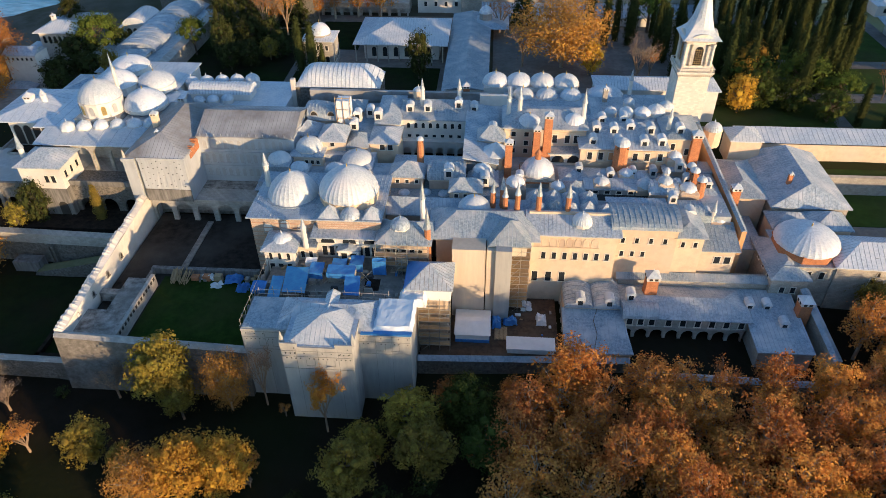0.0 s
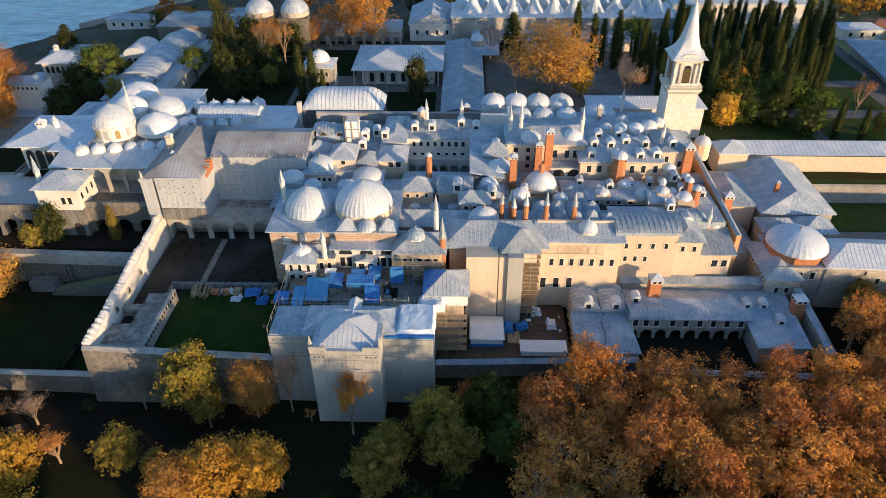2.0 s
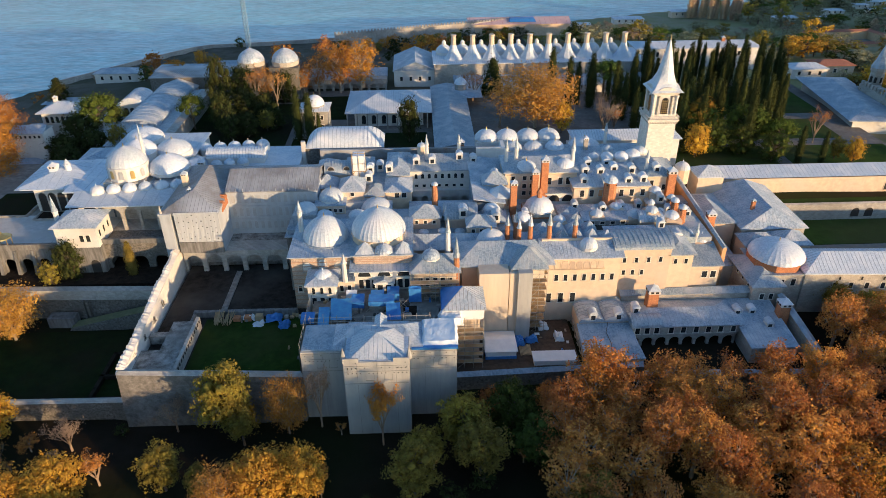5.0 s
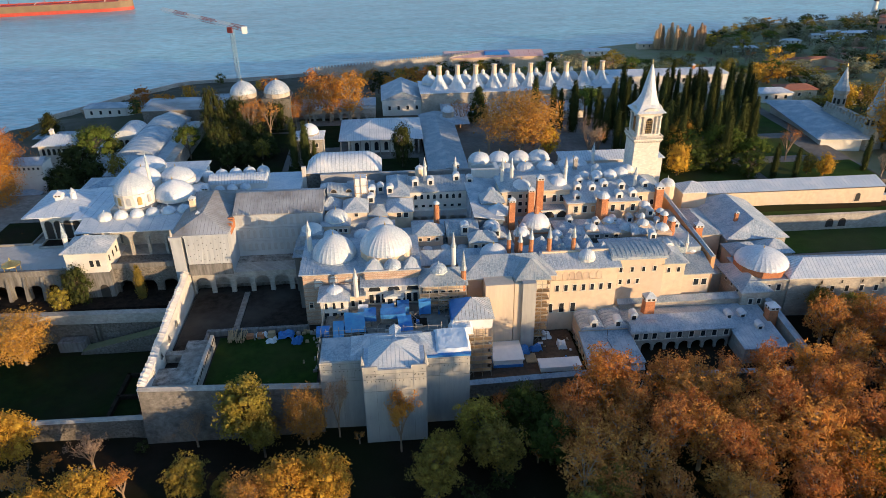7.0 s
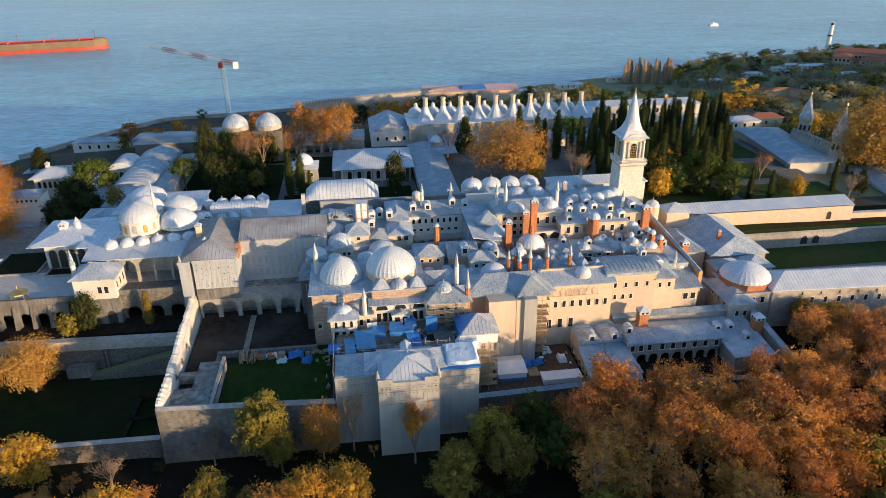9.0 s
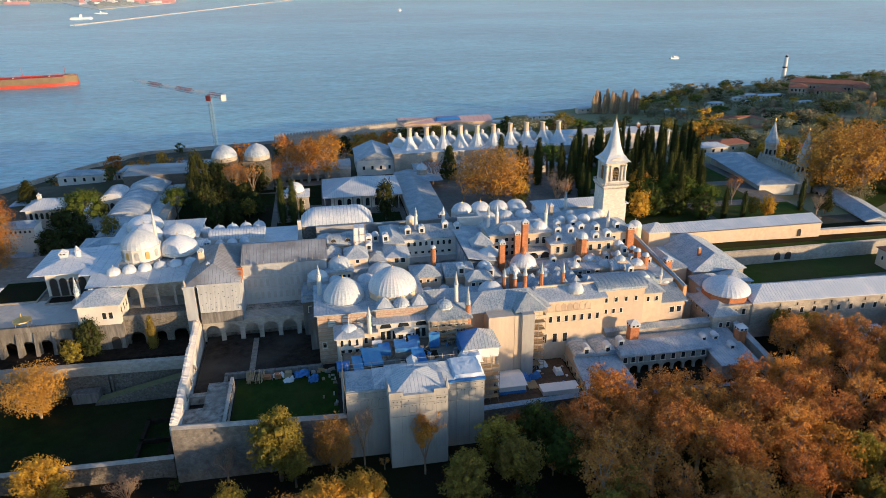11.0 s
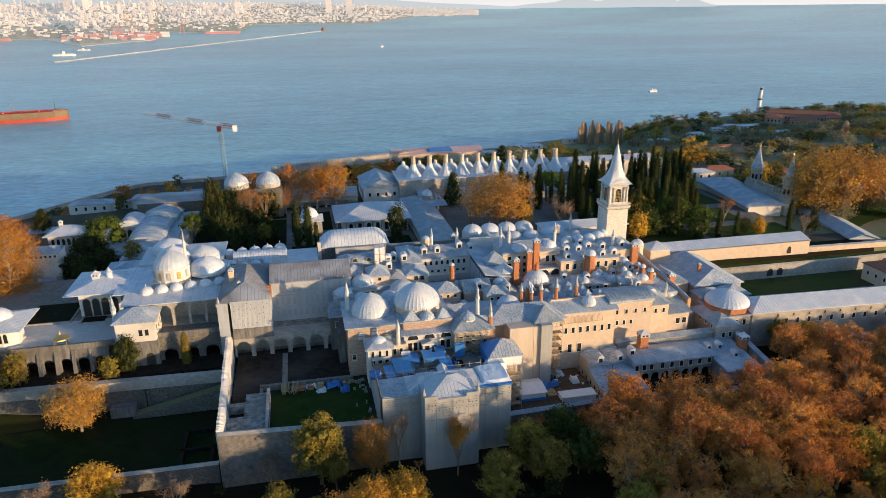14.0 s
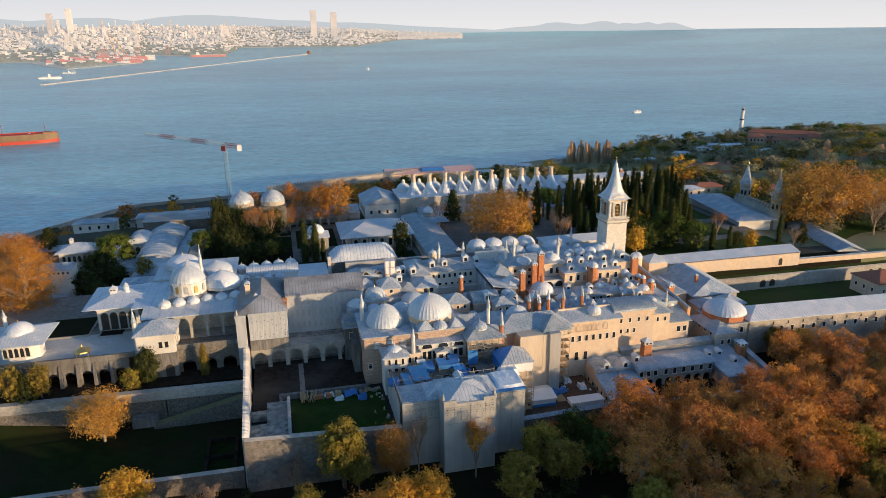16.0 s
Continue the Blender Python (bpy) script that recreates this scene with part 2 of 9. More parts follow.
LEAF_ORANGE = leafmat("orange_leaves", (0.58, 0.25, 0.04), (0.40, 0.16, 0.028))
LEAF_BROWN = leafmat("brown_gold_leaves", (0.58, 0.30, 0.065), (0.38, 0.19, 0.045))
LEAF_RUST = leafmat("rust_leaves", (0.75, 0.34, 0.085), (0.42, 0.18, 0.048), 0.42)
LEAF_GOLD = leafmat("golden_leaves", (0.68, 0.40, 0.05), (0.45, 0.26, 0.034))
LEAF_OLIVE = leafmat("yellow_green_leaves", (0.36, 0.27, 0.042), (0.17, 0.145, 0.026))
LEAF_GREEN = leafmat("green_leaves", (0.085, 0.105, 0.025), (0.045, 0.06, 0.015), 0.25)
LEAF_DARK = leafmat("dark_evergreen", (0.062, 0.070, 0.022), (0.030, 0.040, 0.013), 0.15)
LEAF_PINE = leafmat("pine_needles", (0.13, 0.18, 0.035), (0.06, 0.09, 0.02), 0.2)
# far-wood leaves, paled and greyed in colour to stand in for haze
LEAF_HAZE = leafmat("haze_paled_leaves", (0.34, 0.315, 0.18), (0.20, 0.20, 0.11), 0.25)
LEAF_TAN = leafmat("tan_leaves", (0.66, 0.49, 0.33), (0.50, 0.35, 0.22), 0.35)
TWIG = leafmat("bare_twigs", (0.34, 0.25, 0.17), (0.24, 0.17, 0.115), 0.1)

# soil, grass and evergreen leaves are matt and take hardly any sheen
for _m in (LAWN, COURTLAWN, EARTH, SOIL, COURTSOIL, YARD, COURT_GRASS, YARDGROUND, LEAF_DARK, LEAF_GREEN, LEAF_PINE, OLDSTONE, GREYSTONE, FRONTSTONE):
    _m.node_tree.nodes["Principled BSDF"].inputs["Specular IOR Level"].default_value = 0.06


def make_water():
    m = bpy.data.materials.new("sea_water")
    m.use_nodes = True
    n, k = m.node_tree.nodes, m.node_tree.links
    b = n["Principled BSDF"]
    b.inputs["Base Color"].default_value = (0.115, 0.36, 0.445, 1)
    b.inputs["Roughness"].default_value, b.inputs["IOR"].default_value = 0.28, 1.33
    geo = n.new("ShaderNodeNewGeometry")
    mp = n.new("ShaderNodeMapping")
    mp.inputs["Scale"].default_value, mp.inputs["Rotation"].default_value = (0.5, 1.0, 1.0), (0, 0, 0.3)
    k.new(geo.outputs["Position"], mp.inputs["Vector"])
    prev = None
    for sc, st, d in ((0.30, 0.45, 1.4), (0.045, 0.45, 4.0), (0.012, 0.22, 7.0)):
        t = n.new("ShaderNodeTexNoise")
        t.inputs["Scale"].default_value, t.inputs["Detail"].default_value = sc, 6
        k.new(mp.outputs[0], t.inputs["Vector"])
        bp = n.new("ShaderNodeBump")
        bp.inputs["Strength"].default_value, bp.inputs["Distance"].default_value = st, d
        k.new(t.outputs["Fac"], bp.inputs["Height"])
        if prev:
            k.new(prev.outputs[0], bp.inputs["Normal"])
        prev = bp
    k.new(prev.outputs[0], b.inputs["Normal"])
    base = None
    for sc, lo, hi in ((0.05, (0.172, 0.435, 0.49, 1), (0.220, 0.53, 0.585, 1)), (0.22, (0.84, 0.84, 0.84, 1), (1.15, 1.15, 1.15, 1)), (0.0022, (0.88, 0.88, 0.90, 1), (1.22, 1.20, 1.16, 1))):
        t = n.new("ShaderNodeTexNoise")
        t.inputs["Scale"].default_value, t.inputs["Detail"].default_value = sc, 6
        k.new(mp.outputs[0], t.inputs["Vector"])
        ramp = n.new("ShaderNodeValToRGB")
        ramp.color_ramp.elements[0].position, ramp.color_ramp.elements[1].position = 0.38, 0.64
        ramp.color_ramp.elements[0].color, ramp.color_ramp.elements[1].color = lo, hi
        k.new(t.outputs["Fac"], ramp.inputs["Fac"])
        if base is None:
            base = ramp.outputs["Color"]
        else:
            mix = n.new("ShaderNodeMix")
            mix.data_type, mix.blend_type = "RGBA", "MULTIPLY"
            mix.inputs["Factor"].default_value = 1.0
            k.new(base, mix.inputs["A"])
            k.new(ramp.outputs["Color"], mix.inputs["B"])
            base = mix.outputs["Result"]
    k.new(base, b.inputs["Base Color"])
    return m


WATER = make_water()

# ---- mesh helpers ----


class Shape:
    """Points and faces gathered in world metres."""

    def __init__(self):
        self.v, self.f, self.smooth = [], [], False

    def add(self, pts, faces):
        o = len(self.v)
        self.v += [tuple(p) for p in pts]
        self.f += [tuple(o + i for i in f) for f in faces]
        return self

    def box(self, x0, x1, y0, y1, z0, z1):
        p = [(x0, y0, z0), (x1, y0, z0), (x1, y1, z0), (x0, y1, z0), (x0, y0, z1), (x1, y0, z1), (x1, y1, z1), (x0, y1, z1)]
        return self.add(p, [(0, 3, 2, 1), (4, 5, 6, 7), (0, 1, 5, 4), (1, 2, 6, 5), (2, 3, 7, 6), (3, 0, 4, 7)])

    def frustum(self, a, za, b, zb):
        """Between the rectangle a = (x0, x1, y0, y1) at za and b at zb."""
        p = [(a[0], a[2], za), (a[1], a[2], za), (a[1], a[3], za), (a[0], a[3], za), (b[0], b[2], zb), (b[1], b[2], zb), (b[1], b[3], zb), (b[0], b[3], zb)]
        return self.add(p, [(0, 3, 2, 1), (4, 5, 6, 7), (0, 1, 5, 4), (1, 2, 6, 5), (2, 3, 7, 6), (3, 0, 4, 7)])

    def prism(self, poly, z0, z1):
        n = len(poly)
        p = [(x, y, z0) for x, y in poly] + [(x, y, z1) for x, y in poly]
        return self.add(p, [tuple(range(n))[::-1], tuple(range(n, 2 * n))] + [(i, (i + 1) % n, n + (i + 1) % n, n + i) for i in range(n)])

    def slab(self, poly, thick):
        """A planar polygon with thickness downwards."""
        n = len(poly)
        p = list(poly) + [(x, y, z - thick) for x, y, z in poly]
        return self.add(p, [tuple(range(n)), tuple(range(n, 2 * n))[::-1]] + [(i, n + i, n + (i + 1) % n, (i + 1) % n) for i in range(n)])

    def lathe(self, x, y, profile, n, seam=0.0, per=1, turn=0.0):
        """A profile of (radius, z) turned round; seam raises every per-th line."""
        p, f = [], []
        for r, z in profile:
            for i in range(n):
                a = 2 * math.pi * i / n + turn
                q = r * (1 + (seam if i % per == 0 else 0))
                p.append((x + q * math.cos(a), y + q * math.sin(a), z))
        for j in range(len(profile) - 1):
            for i in range(n):
                a, b = j * n + i, j * n + (i + 1) % n
                f.append((a, b, b + n, a + n))
        f.append(tuple(range(n))[::-1])
        f.append(tuple(range((len(profile) - 1) * n, len(profile) * n)))
        return self.add(p, f)

    def tube(self, a, b, r0, r1, n=5, caps=True):
        a, b = Vector(a), Vector(b)
        d = (b - a).normalized()
        u = d.orthogonal().normalized()
        w = d.cross(u)
        p = []
        for c, r in ((a, r0), (b, r1)):
            for i in range(n):
                t = 2 * math.pi * i / n
                p.append(c + (u * math.cos(t) + w * math.sin(t)) * r)
        return self.add(p, [(i, (i + 1) % n, n + (i + 1) % n, n + i) for i in range(n)] + ([tuple(range(n))[::-1], tuple(range(n, 2 * n))] if caps else []))

    def seams(self, poly, step=0.75, w=0.05, h=0.04):
        """Raised seams that run down a planar roof face."""
        q = [Vector(p) for p in poly]
        nrm = (q[1] - q[0]).cross(q[2] - q[0]).normalized()
        if nrm.z < 0:
            nrm = -nrm
        s = Vector((0, 0, -1)) - nrm * nrm.dot(Vector((0, 0, -1)))
        s = s.normalized() if s.length > 0.03 else Vector((0, 1, 0))
        t = nrm.cross(s)
        ks = [p.dot(t) for p in q]
        k = min(ks) + step * 0.5
        while k < max(ks):
            hit = []
            for i in range(len(q)):
                a, b = q[i], q[(i + 1) % len(q)]
                ka, kb = a.dot(t), b.dot(t)
                if (ka - k) * (kb - k) < 0:
                    hit.append(a + (b - a) * ((k - ka) / (kb - ka)))
            if len(hit) == 2 and (hit[0] - hit[1]).length > 0.3:
                a, b = hit
                self.add([a - t * w, a + t * w, a + nrm * h, b - t * w, b + t * w, b + nrm * h], [(0, 2, 5, 3), (2, 1, 4, 5), (0, 1, 2), (3, 5, 4)])
            k += step
        return self


BASES = {}
MESHES = {}


def thing(name, label, category, at, group="", kind=""):
    ob = new(name)
    ob.location = at
    ob.empty_display_size = 0.5
    BASES[ob] = Vector(at)
    return tagged(ob, label, category, group, kind)


def mesh_of(name, shape, material, base=(0, 0, 0)):
    me = bpy.data.meshes.new(name)
    bx, by, bz = base
    me.from_pydata([(x - bx, y - by, z - bz) for x, y, z in shape.v], [], shape.f)
    me.materials.append(material)
    if shape.smooth:
        me.polygons.foreach_set("use_smooth", [True] * len(me.polygons))
    me.update()
    return me


def part(name, shape, material, parent=None, label=""):
    """Links a shape in world metres as one mesh under a thing or a part."""
    base = BASES[parent] if parent else Vector((0, 0, 0))
    ob = new(name, mesh_of(name, shape, material, base))
    if parent:
        ob.parent = parent
        BASES[ob] = base
    return tagged(ob, label)


def structure(name, shape, material, label, category):
    ob = part(name, shape, material)
    BASES[ob] = Vector((0, 0, 0))
    return tagged(ob, label, category, kind="structure")


def shared(name, key, make, material, parent, at, rz=0.0, label=""):
    """A part whose mesh is used again for alike ones; make() gives it round the origin."""
    if key not in MESHES:
        MESHES[key] = mesh_of(name, make(), material)
    ob = new(name, MESHES[key])
    ob.parent = parent
    ob.location = Vector(at) - BASES[parent]
    ob.rotation_euler = (0, 0, rz)
    BASES[ob] = Vector(at)
    return tagged(ob, label)


FACE = {"S": (0, -1, 0.0), "N": (0, 1, math.pi), "E": (1, 0, math.pi / 2), "W": (-1, 0, -math.pi / 2)}


def window(parent, x, y, z, face, w=1.0, h=1.5, arch=False, frame=None, pane=None):
    """A window set on a wall face: a frame with a sill, and a dark pane within it. z is its foot."""
    frame, pane = frame or FRAME, pane or GLASS
    rz = FACE[face][2]

    def outline(w, h, n=8):
        if not arch:
            return [(-w / 2, 0), (w / 2, 0), (w / 2, h), (-w / 2, h)]
        r = w / 2
        return [(-r, 0), (r, 0)] + [(r * math.cos(math.pi * i / n), h - r + r * 1.1 * math.sin(math.pi * i / n)) for i in range(n + 1)]

    def make_frame():
        s, t = Shape(), 0.16
        o = outline(w + 2 * t, h + t)
        i = outline(w, h)
        n = len(o)
        p = [(a, -0.09, b) for a, b in o] + [(a, -0.09, b) for a, b in i] + [(a, 0.03, b) for a, b in o] + [(a, 0.0, b) for a, b in i]
        f = []
        for j in range(n):
            q = (j + 1) % n
            f += [(j, q, n + q, n + j), (j, 2 * n + j, 2 * n + q, q), (n + j, n + q, 3 * n + q, 3 * n + j)]
        s.add(p, f)
        s.box(-w / 2 - 0.25, w / 2 + 0.25, -0.2, 0.03, -0.16, 0.0)
        return s

    def make_pane():
        s = Shape()
        o = outline(w, h)
        n = len(o)
        s.add([(a, -0.03, b) for a, b in o] + [(a, 0.02, b) for a, b in o], [tuple(range(n)), tuple(range(n, 2 * n))[::-1]] + [(j, n + j, n + (j + 1) % n, (j + 1) % n) for j in range(n)])
        return s

    key = (round(w, 2), round(h, 2), arch)
    ob = shared("window", ("wf", key, frame.name), make_frame, frame, parent, (x, y, z), rz)
    if ("wp", key, pane.name) not in MESHES:
        MESHES[("wp", key, pane.name)] = mesh_of("pane", make_pane(), pane)
    glass = new("pane", MESHES[("wp", key, pane.name)])
    glass.parent = ob
    return ob


def windows(parent, box, face, z, count, w=1.0, h=1.5, arch=False, lo=0.06, hi=0.94, frame=None, pane=None):
    """count windows in a row on one face of box = (x0, x1, y0, y1)."""
    x0, x1, y0, y1 = box
    for i in range(count):
        t = lo + (hi - lo) * ((i + 0.5) / count)
        if face in "SN":
            window(parent, x0 + (x1 - x0) * t, y0 if face == "S" else y1, z, face, w, h, arch, frame, pane)
        else:
            window(parent, x1 if face == "E" else x0, y0 + (y1 - y0) * t, z, face, w, h, arch, frame, pane)


def roof_faces(kind, x0, x1, y0, y1, z, h):
    dx, dy = x1 - x0, y1 - y0
    cx, cy = (x0 + x1) / 2, (y0 + y1) / 2
    A, B, C, D = (x0, y0, z), (x1, y0, z), (x1, y1, z), (x0, y1, z)
    if kind == "pyramid":
        P = (cx, cy, z + h)
        return [[A, B, P], [B, C, P], [C, D, P], [D, A, P]]
    if kind == "hip":
        if dx >= dy:
            P, Q = (x0 + dy / 2, cy, z + h), (x1 - dy / 2, cy, z + h)
            return [[A, B, Q, P], [C, D, P, Q], [B, C, Q], [D, A, P]]
        P, Q = (cx, y0 + dx / 2, z + h), (cx, y1 - dx / 2, z + h)
        return [[A, B, P], [C, D, Q], [B, C, Q, P], [D, A, P, Q]]
    if kind == "hip_long":
        k = 0.22 * dx
        P, Q = (cx, y0 + k, z + h), (cx, y1 - k, z + h)
        return [[A, B, P], [C, D, Q], [B, C, Q, P], [D, A, P, Q]]
    if kind == "gable_x":
        P, Q = (x0, cy, z + h), (x1, cy, z + h)
        return [[A, B, Q, P], [C, D, P, Q]]
    if kind == "gable_y":
        P, Q = (cx, y0, z + h), (cx, y1, z + h)
        return [[B, C, Q, P], [D, A, P, Q]]
    if kind == "shed_s":
        return [[A, B, (x1, y1, z + h), (x0, y1, z + h)]]
    if kind == "shed_w":
        return [[A, (x1, y0, z + h), (x1, y1, z + h), D]]
    if kind == "shed_e":
        return [[(x0, y0, z + h), B, C, (x0, y1, z + h)]]
    if kind in ("barrel_x", "barrel_y"):
        out, n = [], 10
        for i in range(n):
            a, b = math.pi * i / n, math.pi * (i + 1) / n
            if kind == "barrel_x":
                ya, yb = cy - dy / 2 * math.cos(a), cy - dy / 2 * math.cos(b)
                out.append([(x0, ya, z + h * math.sin(a)), (x1, ya, z + h * math.sin(a)), (x1, yb, z + h * math.sin(b)), (x0, yb, z + h * math.sin(b))])
            else:
                xa, xb = cx - dx / 2 * math.cos(a), cx - dx / 2 * math.cos(b)
                out.append([(xa, y0, z + h * math.sin(a)), (xb, y0, z + h * math.sin(b)), (xb, y1, z + h * math.sin(b)), (xa, y1, z + h * math.sin(a))])
        return out
    return [[A, B, C, D]]


def put_roof(parent, kind, x0, x1, y0, y1, z, h, over=0.5, material=None, seam=None, step=0.8, label=""):
    material, seam = material or LEAD, seam or SEAM
    if kind == "flat":
        z += 0.2
    faces = roof_faces(kind, x0 - over, x1 + over, y0 - over, y1 + over, z, h)
    s, r = Shape(), Shape()
    if kind.startswith("barrel"):
        j = 1 if kind == "barrel_x" else 3
        k = 3 if kind == "barrel_x" else 1
        one = [f[0] for f in faces] + [faces[-1][k]]
        two = [f[j] for f in faces] + [faces[-1][2]]
        m = len(one)
        s.add(one + two, [(i, i + 1, m + i + 1, m + i) for i in range(m - 1)] + [tuple(range(m)), tuple(range(m, 2 * m))])
    else:
        for f in faces:
            s.slab(f, 0.22)
            r.seams(f, step)
    if kind.startswith("gable"):
        cx, cy = (x0 + x1) / 2, (y0 + y1) / 2
        if kind == "gable_x":
            for x in (x0, x1 - 0.3):
                s.add([(x, y0, z), (x, y1, z), (x, cy, z + h), (x + 0.3, y0, z), (x + 0.3, y1, z), (x + 0.3, cy, z + h)], [(0, 2, 1), (3, 4, 5), (0, 3, 5, 2), (1, 2, 5, 4)])
        else:
            for y in (y0, y1 - 0.3):
                s.add([(x0, y, z), (x1, y, z), (cx, y, z + h), (x0, y + 0.3, z), (x1, y + 0.3, z), (cx, y + 0.3, z + h)], [(0, 1, 2), (3, 5, 4), (0, 2, 5, 3), (1, 4, 5, 2)])
    if kind.startswith("barrel"):
        # arched seams over the vault
        lo, hi = (x0 - over, x1 + over) if kind == "barrel_x" else (y0 - over, y1 + over)
        k = lo + 0.4
        while k < hi:
            for f in faces:
                a, b = (f[0], f[3]) if kind == "barrel_x" else (f[0], f[1])
                if kind == "barrel_x":
                    r.add([(k - 0.06, a[1], a[2]), (k + 0.06, a[1], a[2]), (k, a[1], a[2] + 0.1), (k - 0.06, b[1], b[2]), (k + 0.06, b[1], b[2]), (k, b[1], b[2] + 0.1)], [(0, 2, 5, 3), (2, 1, 4, 5)])
                else:
                    r.add([(a[0], k - 0.06, a[2]), (a[0], k + 0.06, a[2]), (a[0], k, a[2] + 0.1), (b[0], k - 0.06, b[2]), (b[0], k + 0.06, b[2]), (b[0], k, b[2] + 0.1)], [(0, 2, 5, 3), (2, 1, 4, 5)])
            k += step
    ob = part("roof", s, material, parent, label)
    if r.v:
        tagged(part("roof_seams", r, seam, ob), kind="stuff")
    return ob


def building(name, label, box, zb, zt, roof="hip", h=2.0, wall=None, over=0.5, category="building", group="", rmat=None, seam=None, step=0.8, at=None):
    """A house block: walls, a cornice and a lead roof. Gives the thing, to which windows are added."""
    x0, x1, y0, y1 = box
    ob = thing(name, label, category, at or ((x0 + x1) / 2, (y0 + y1) / 2, zb), group)
    part("wall", Shape().box(x0, x1, y0, y1, zb, zt), wall or PLASTER, ob)
    part("cornice", Shape().box(x0 - 0.18, x1 + 0.18, y0 - 0.18, y1 + 0.18, zt - 0.38, zt - 0.03), wall or PLASTER, ob)
    put_roof(ob, roof, x0, x1, y0, y1, zt, h, over, rmat, seam, step)
    return ob


def put_dome(parent, x, y, z, r, h, gores=32, drum=0.0, sides=12, material=None, drum_mat=None, finial=0.9, drum_r=1.04, point=0.12, name="dome"):
    """A ribbed dome on a drum, with its finial."""
    if drum:
        part("drum", Shape().lathe(x, y, [(r * drum_r, z - drum), (r * drum_r, z - 0.15), (r * drum_r * 1.04, z - 0.15), (r * drum_r * 1.04, z + 0.05)], sides, turn=math.pi / sides), drum_mat or PLASTER, parent)
    rows = 12 if r > 3 else 8
    if r > 4:
        point = max(point, 0.26)
    prof = []
    for j in range(rows + 1):
        a = math.pi / 2 * j / rows
        rad = r * math.cos(a)
        prof.append((max(rad, 0.05), z + h * ((1 - point) * math.sin(a) + point * (1 - rad / r))))
    s = Shape().lathe(x, y, prof, gores * 3, 0.013 if r > 3 else 0.03, 3)
    s.smooth = False
    d = part(name, s, material or LEAD, parent)
    if finial:
        f = Shape().lathe(x, y, [(0.16 * finial, z + h - 0.05), (0.10 * finial, z + h + 0.25 * finial), (0.22 * finial, z + h + 0.45 * finial), (0.06 * finial, z + h + 0.62 * finial), (0.02, z + h + finial)], 8)
        part("finial", f, GOLD if r > 2.5 else (material or LEAD), parent)
    return d


def dome_thing(x, y, z, r, h, label, drum=0.6, sides=12, material=None, drum_mat=None, group="", finial=0.8, gores=24):
    ob = thing("dome", label, "dome", (x, y, z - drum), group)
    put_dome(ob, x, y, z, r, h, gores, drum, sides, material, drum_mat, finial)
    return ob


def chimney(x, y, z0, z1, w=1.0, kind="slim", material=None, label=""):
    """slim: an octagonal shaft with a tall lead cone; block: a square brick stack with a little domed hood."""
    material = material or BRICK
    ob = thing("chimney", label or "slender brick chimney with a pointed lead cap", "chimney", (x, y, z0), "palace chimneys")
    if kind == "slim":
        c = z0 + (z1 - z0) * 0.66
        part("shaft", Shape().lathe(x, y, [(w * 0.58, z0), (w * 0.5, c - 0.3), (w * 0.62, c - 0.15), (w * 0.62, c)], 8), material, ob)
        part("cap", Shape().lathe(x, y, [(w * 0.66, c), (w * 0.42, c + (z1 - c) * 0.25), (w * 0.36, c + (z1 - c) * 0.45), (0.03, z1)], 8), LEAD, ob)
    elif kind == "octagon":
        c = z1 - w * 0.62
        part("shaft", Shape().lathe(x, y, [(w * 0.56, z0), (w * 0.5, c)], 8, turn=math.pi / 8), material, ob)
        part("cap", Shape().lathe(x, y, [(w * 0.58, c), (w * 0.5, c + w * 0.22), (w * 0.3, c + w * 0.42), (0.05, c + w * 0.5), (0.03, z1)], 12), LEAD_PALE, ob)
        for i in range(4):
            a = math.pi / 4 + math.pi / 2 * i
            part("vent", Shape().tube((x + w * 0.42 * math.cos(a), y + w * 0.42 * math.sin(a), c - w * 0.2), (x + w * 0.56 * math.cos(a), y + w * 0.56 * math.sin(a), c - w * 0.2), 0.16, 0.16, 6), VOID, ob)
    else:
        c = z1 - w * 0.8
        part("shaft", Shape().frustum((x - w / 2, x + w / 2, y - w / 2, y + w / 2), z0, (x - w * 0.46, x + w * 0.46, y - w * 0.46, y + w * 0.46), c), material, ob)
        part("hood", Shape().box(x - w * 0.54, x + w * 0.54, y - w * 0.54, y + w * 0.54, c, c + w * 0.32), PLASTER, ob)
        part("cap", Shape().frustum((x - w * 0.58, x + w * 0.58, y - w * 0.58, y + w * 0.58), c + w * 0.32, (x - 0.06, x + 0.06, y - 0.06, y + 0.06), z1 - 0.1).lathe(x, y, [(0.05, z1 - 0.15), (0.12, z1 - 0.05), (0.03, z1 + 0.2)], 6), LEAD_PALE, ob)
        for dx in (-0.22, 0.22):
            part("vent", Shape().box(x + dx * w - 0.13 * w, x + dx * w + 0.13 * w, y - w * 0.56, y - w * 0.52, c + 0.06 * w, c + 0.26 * w), VOID, ob)
            part("vent", Shape().box(x - w * 0.56, x - w * 0.52, y + dx * w - 0.13 * w, y + dx * w + 0.13 * w, c + 0.06 * w, c + 0.26 * w), VOID, ob)
    return ob


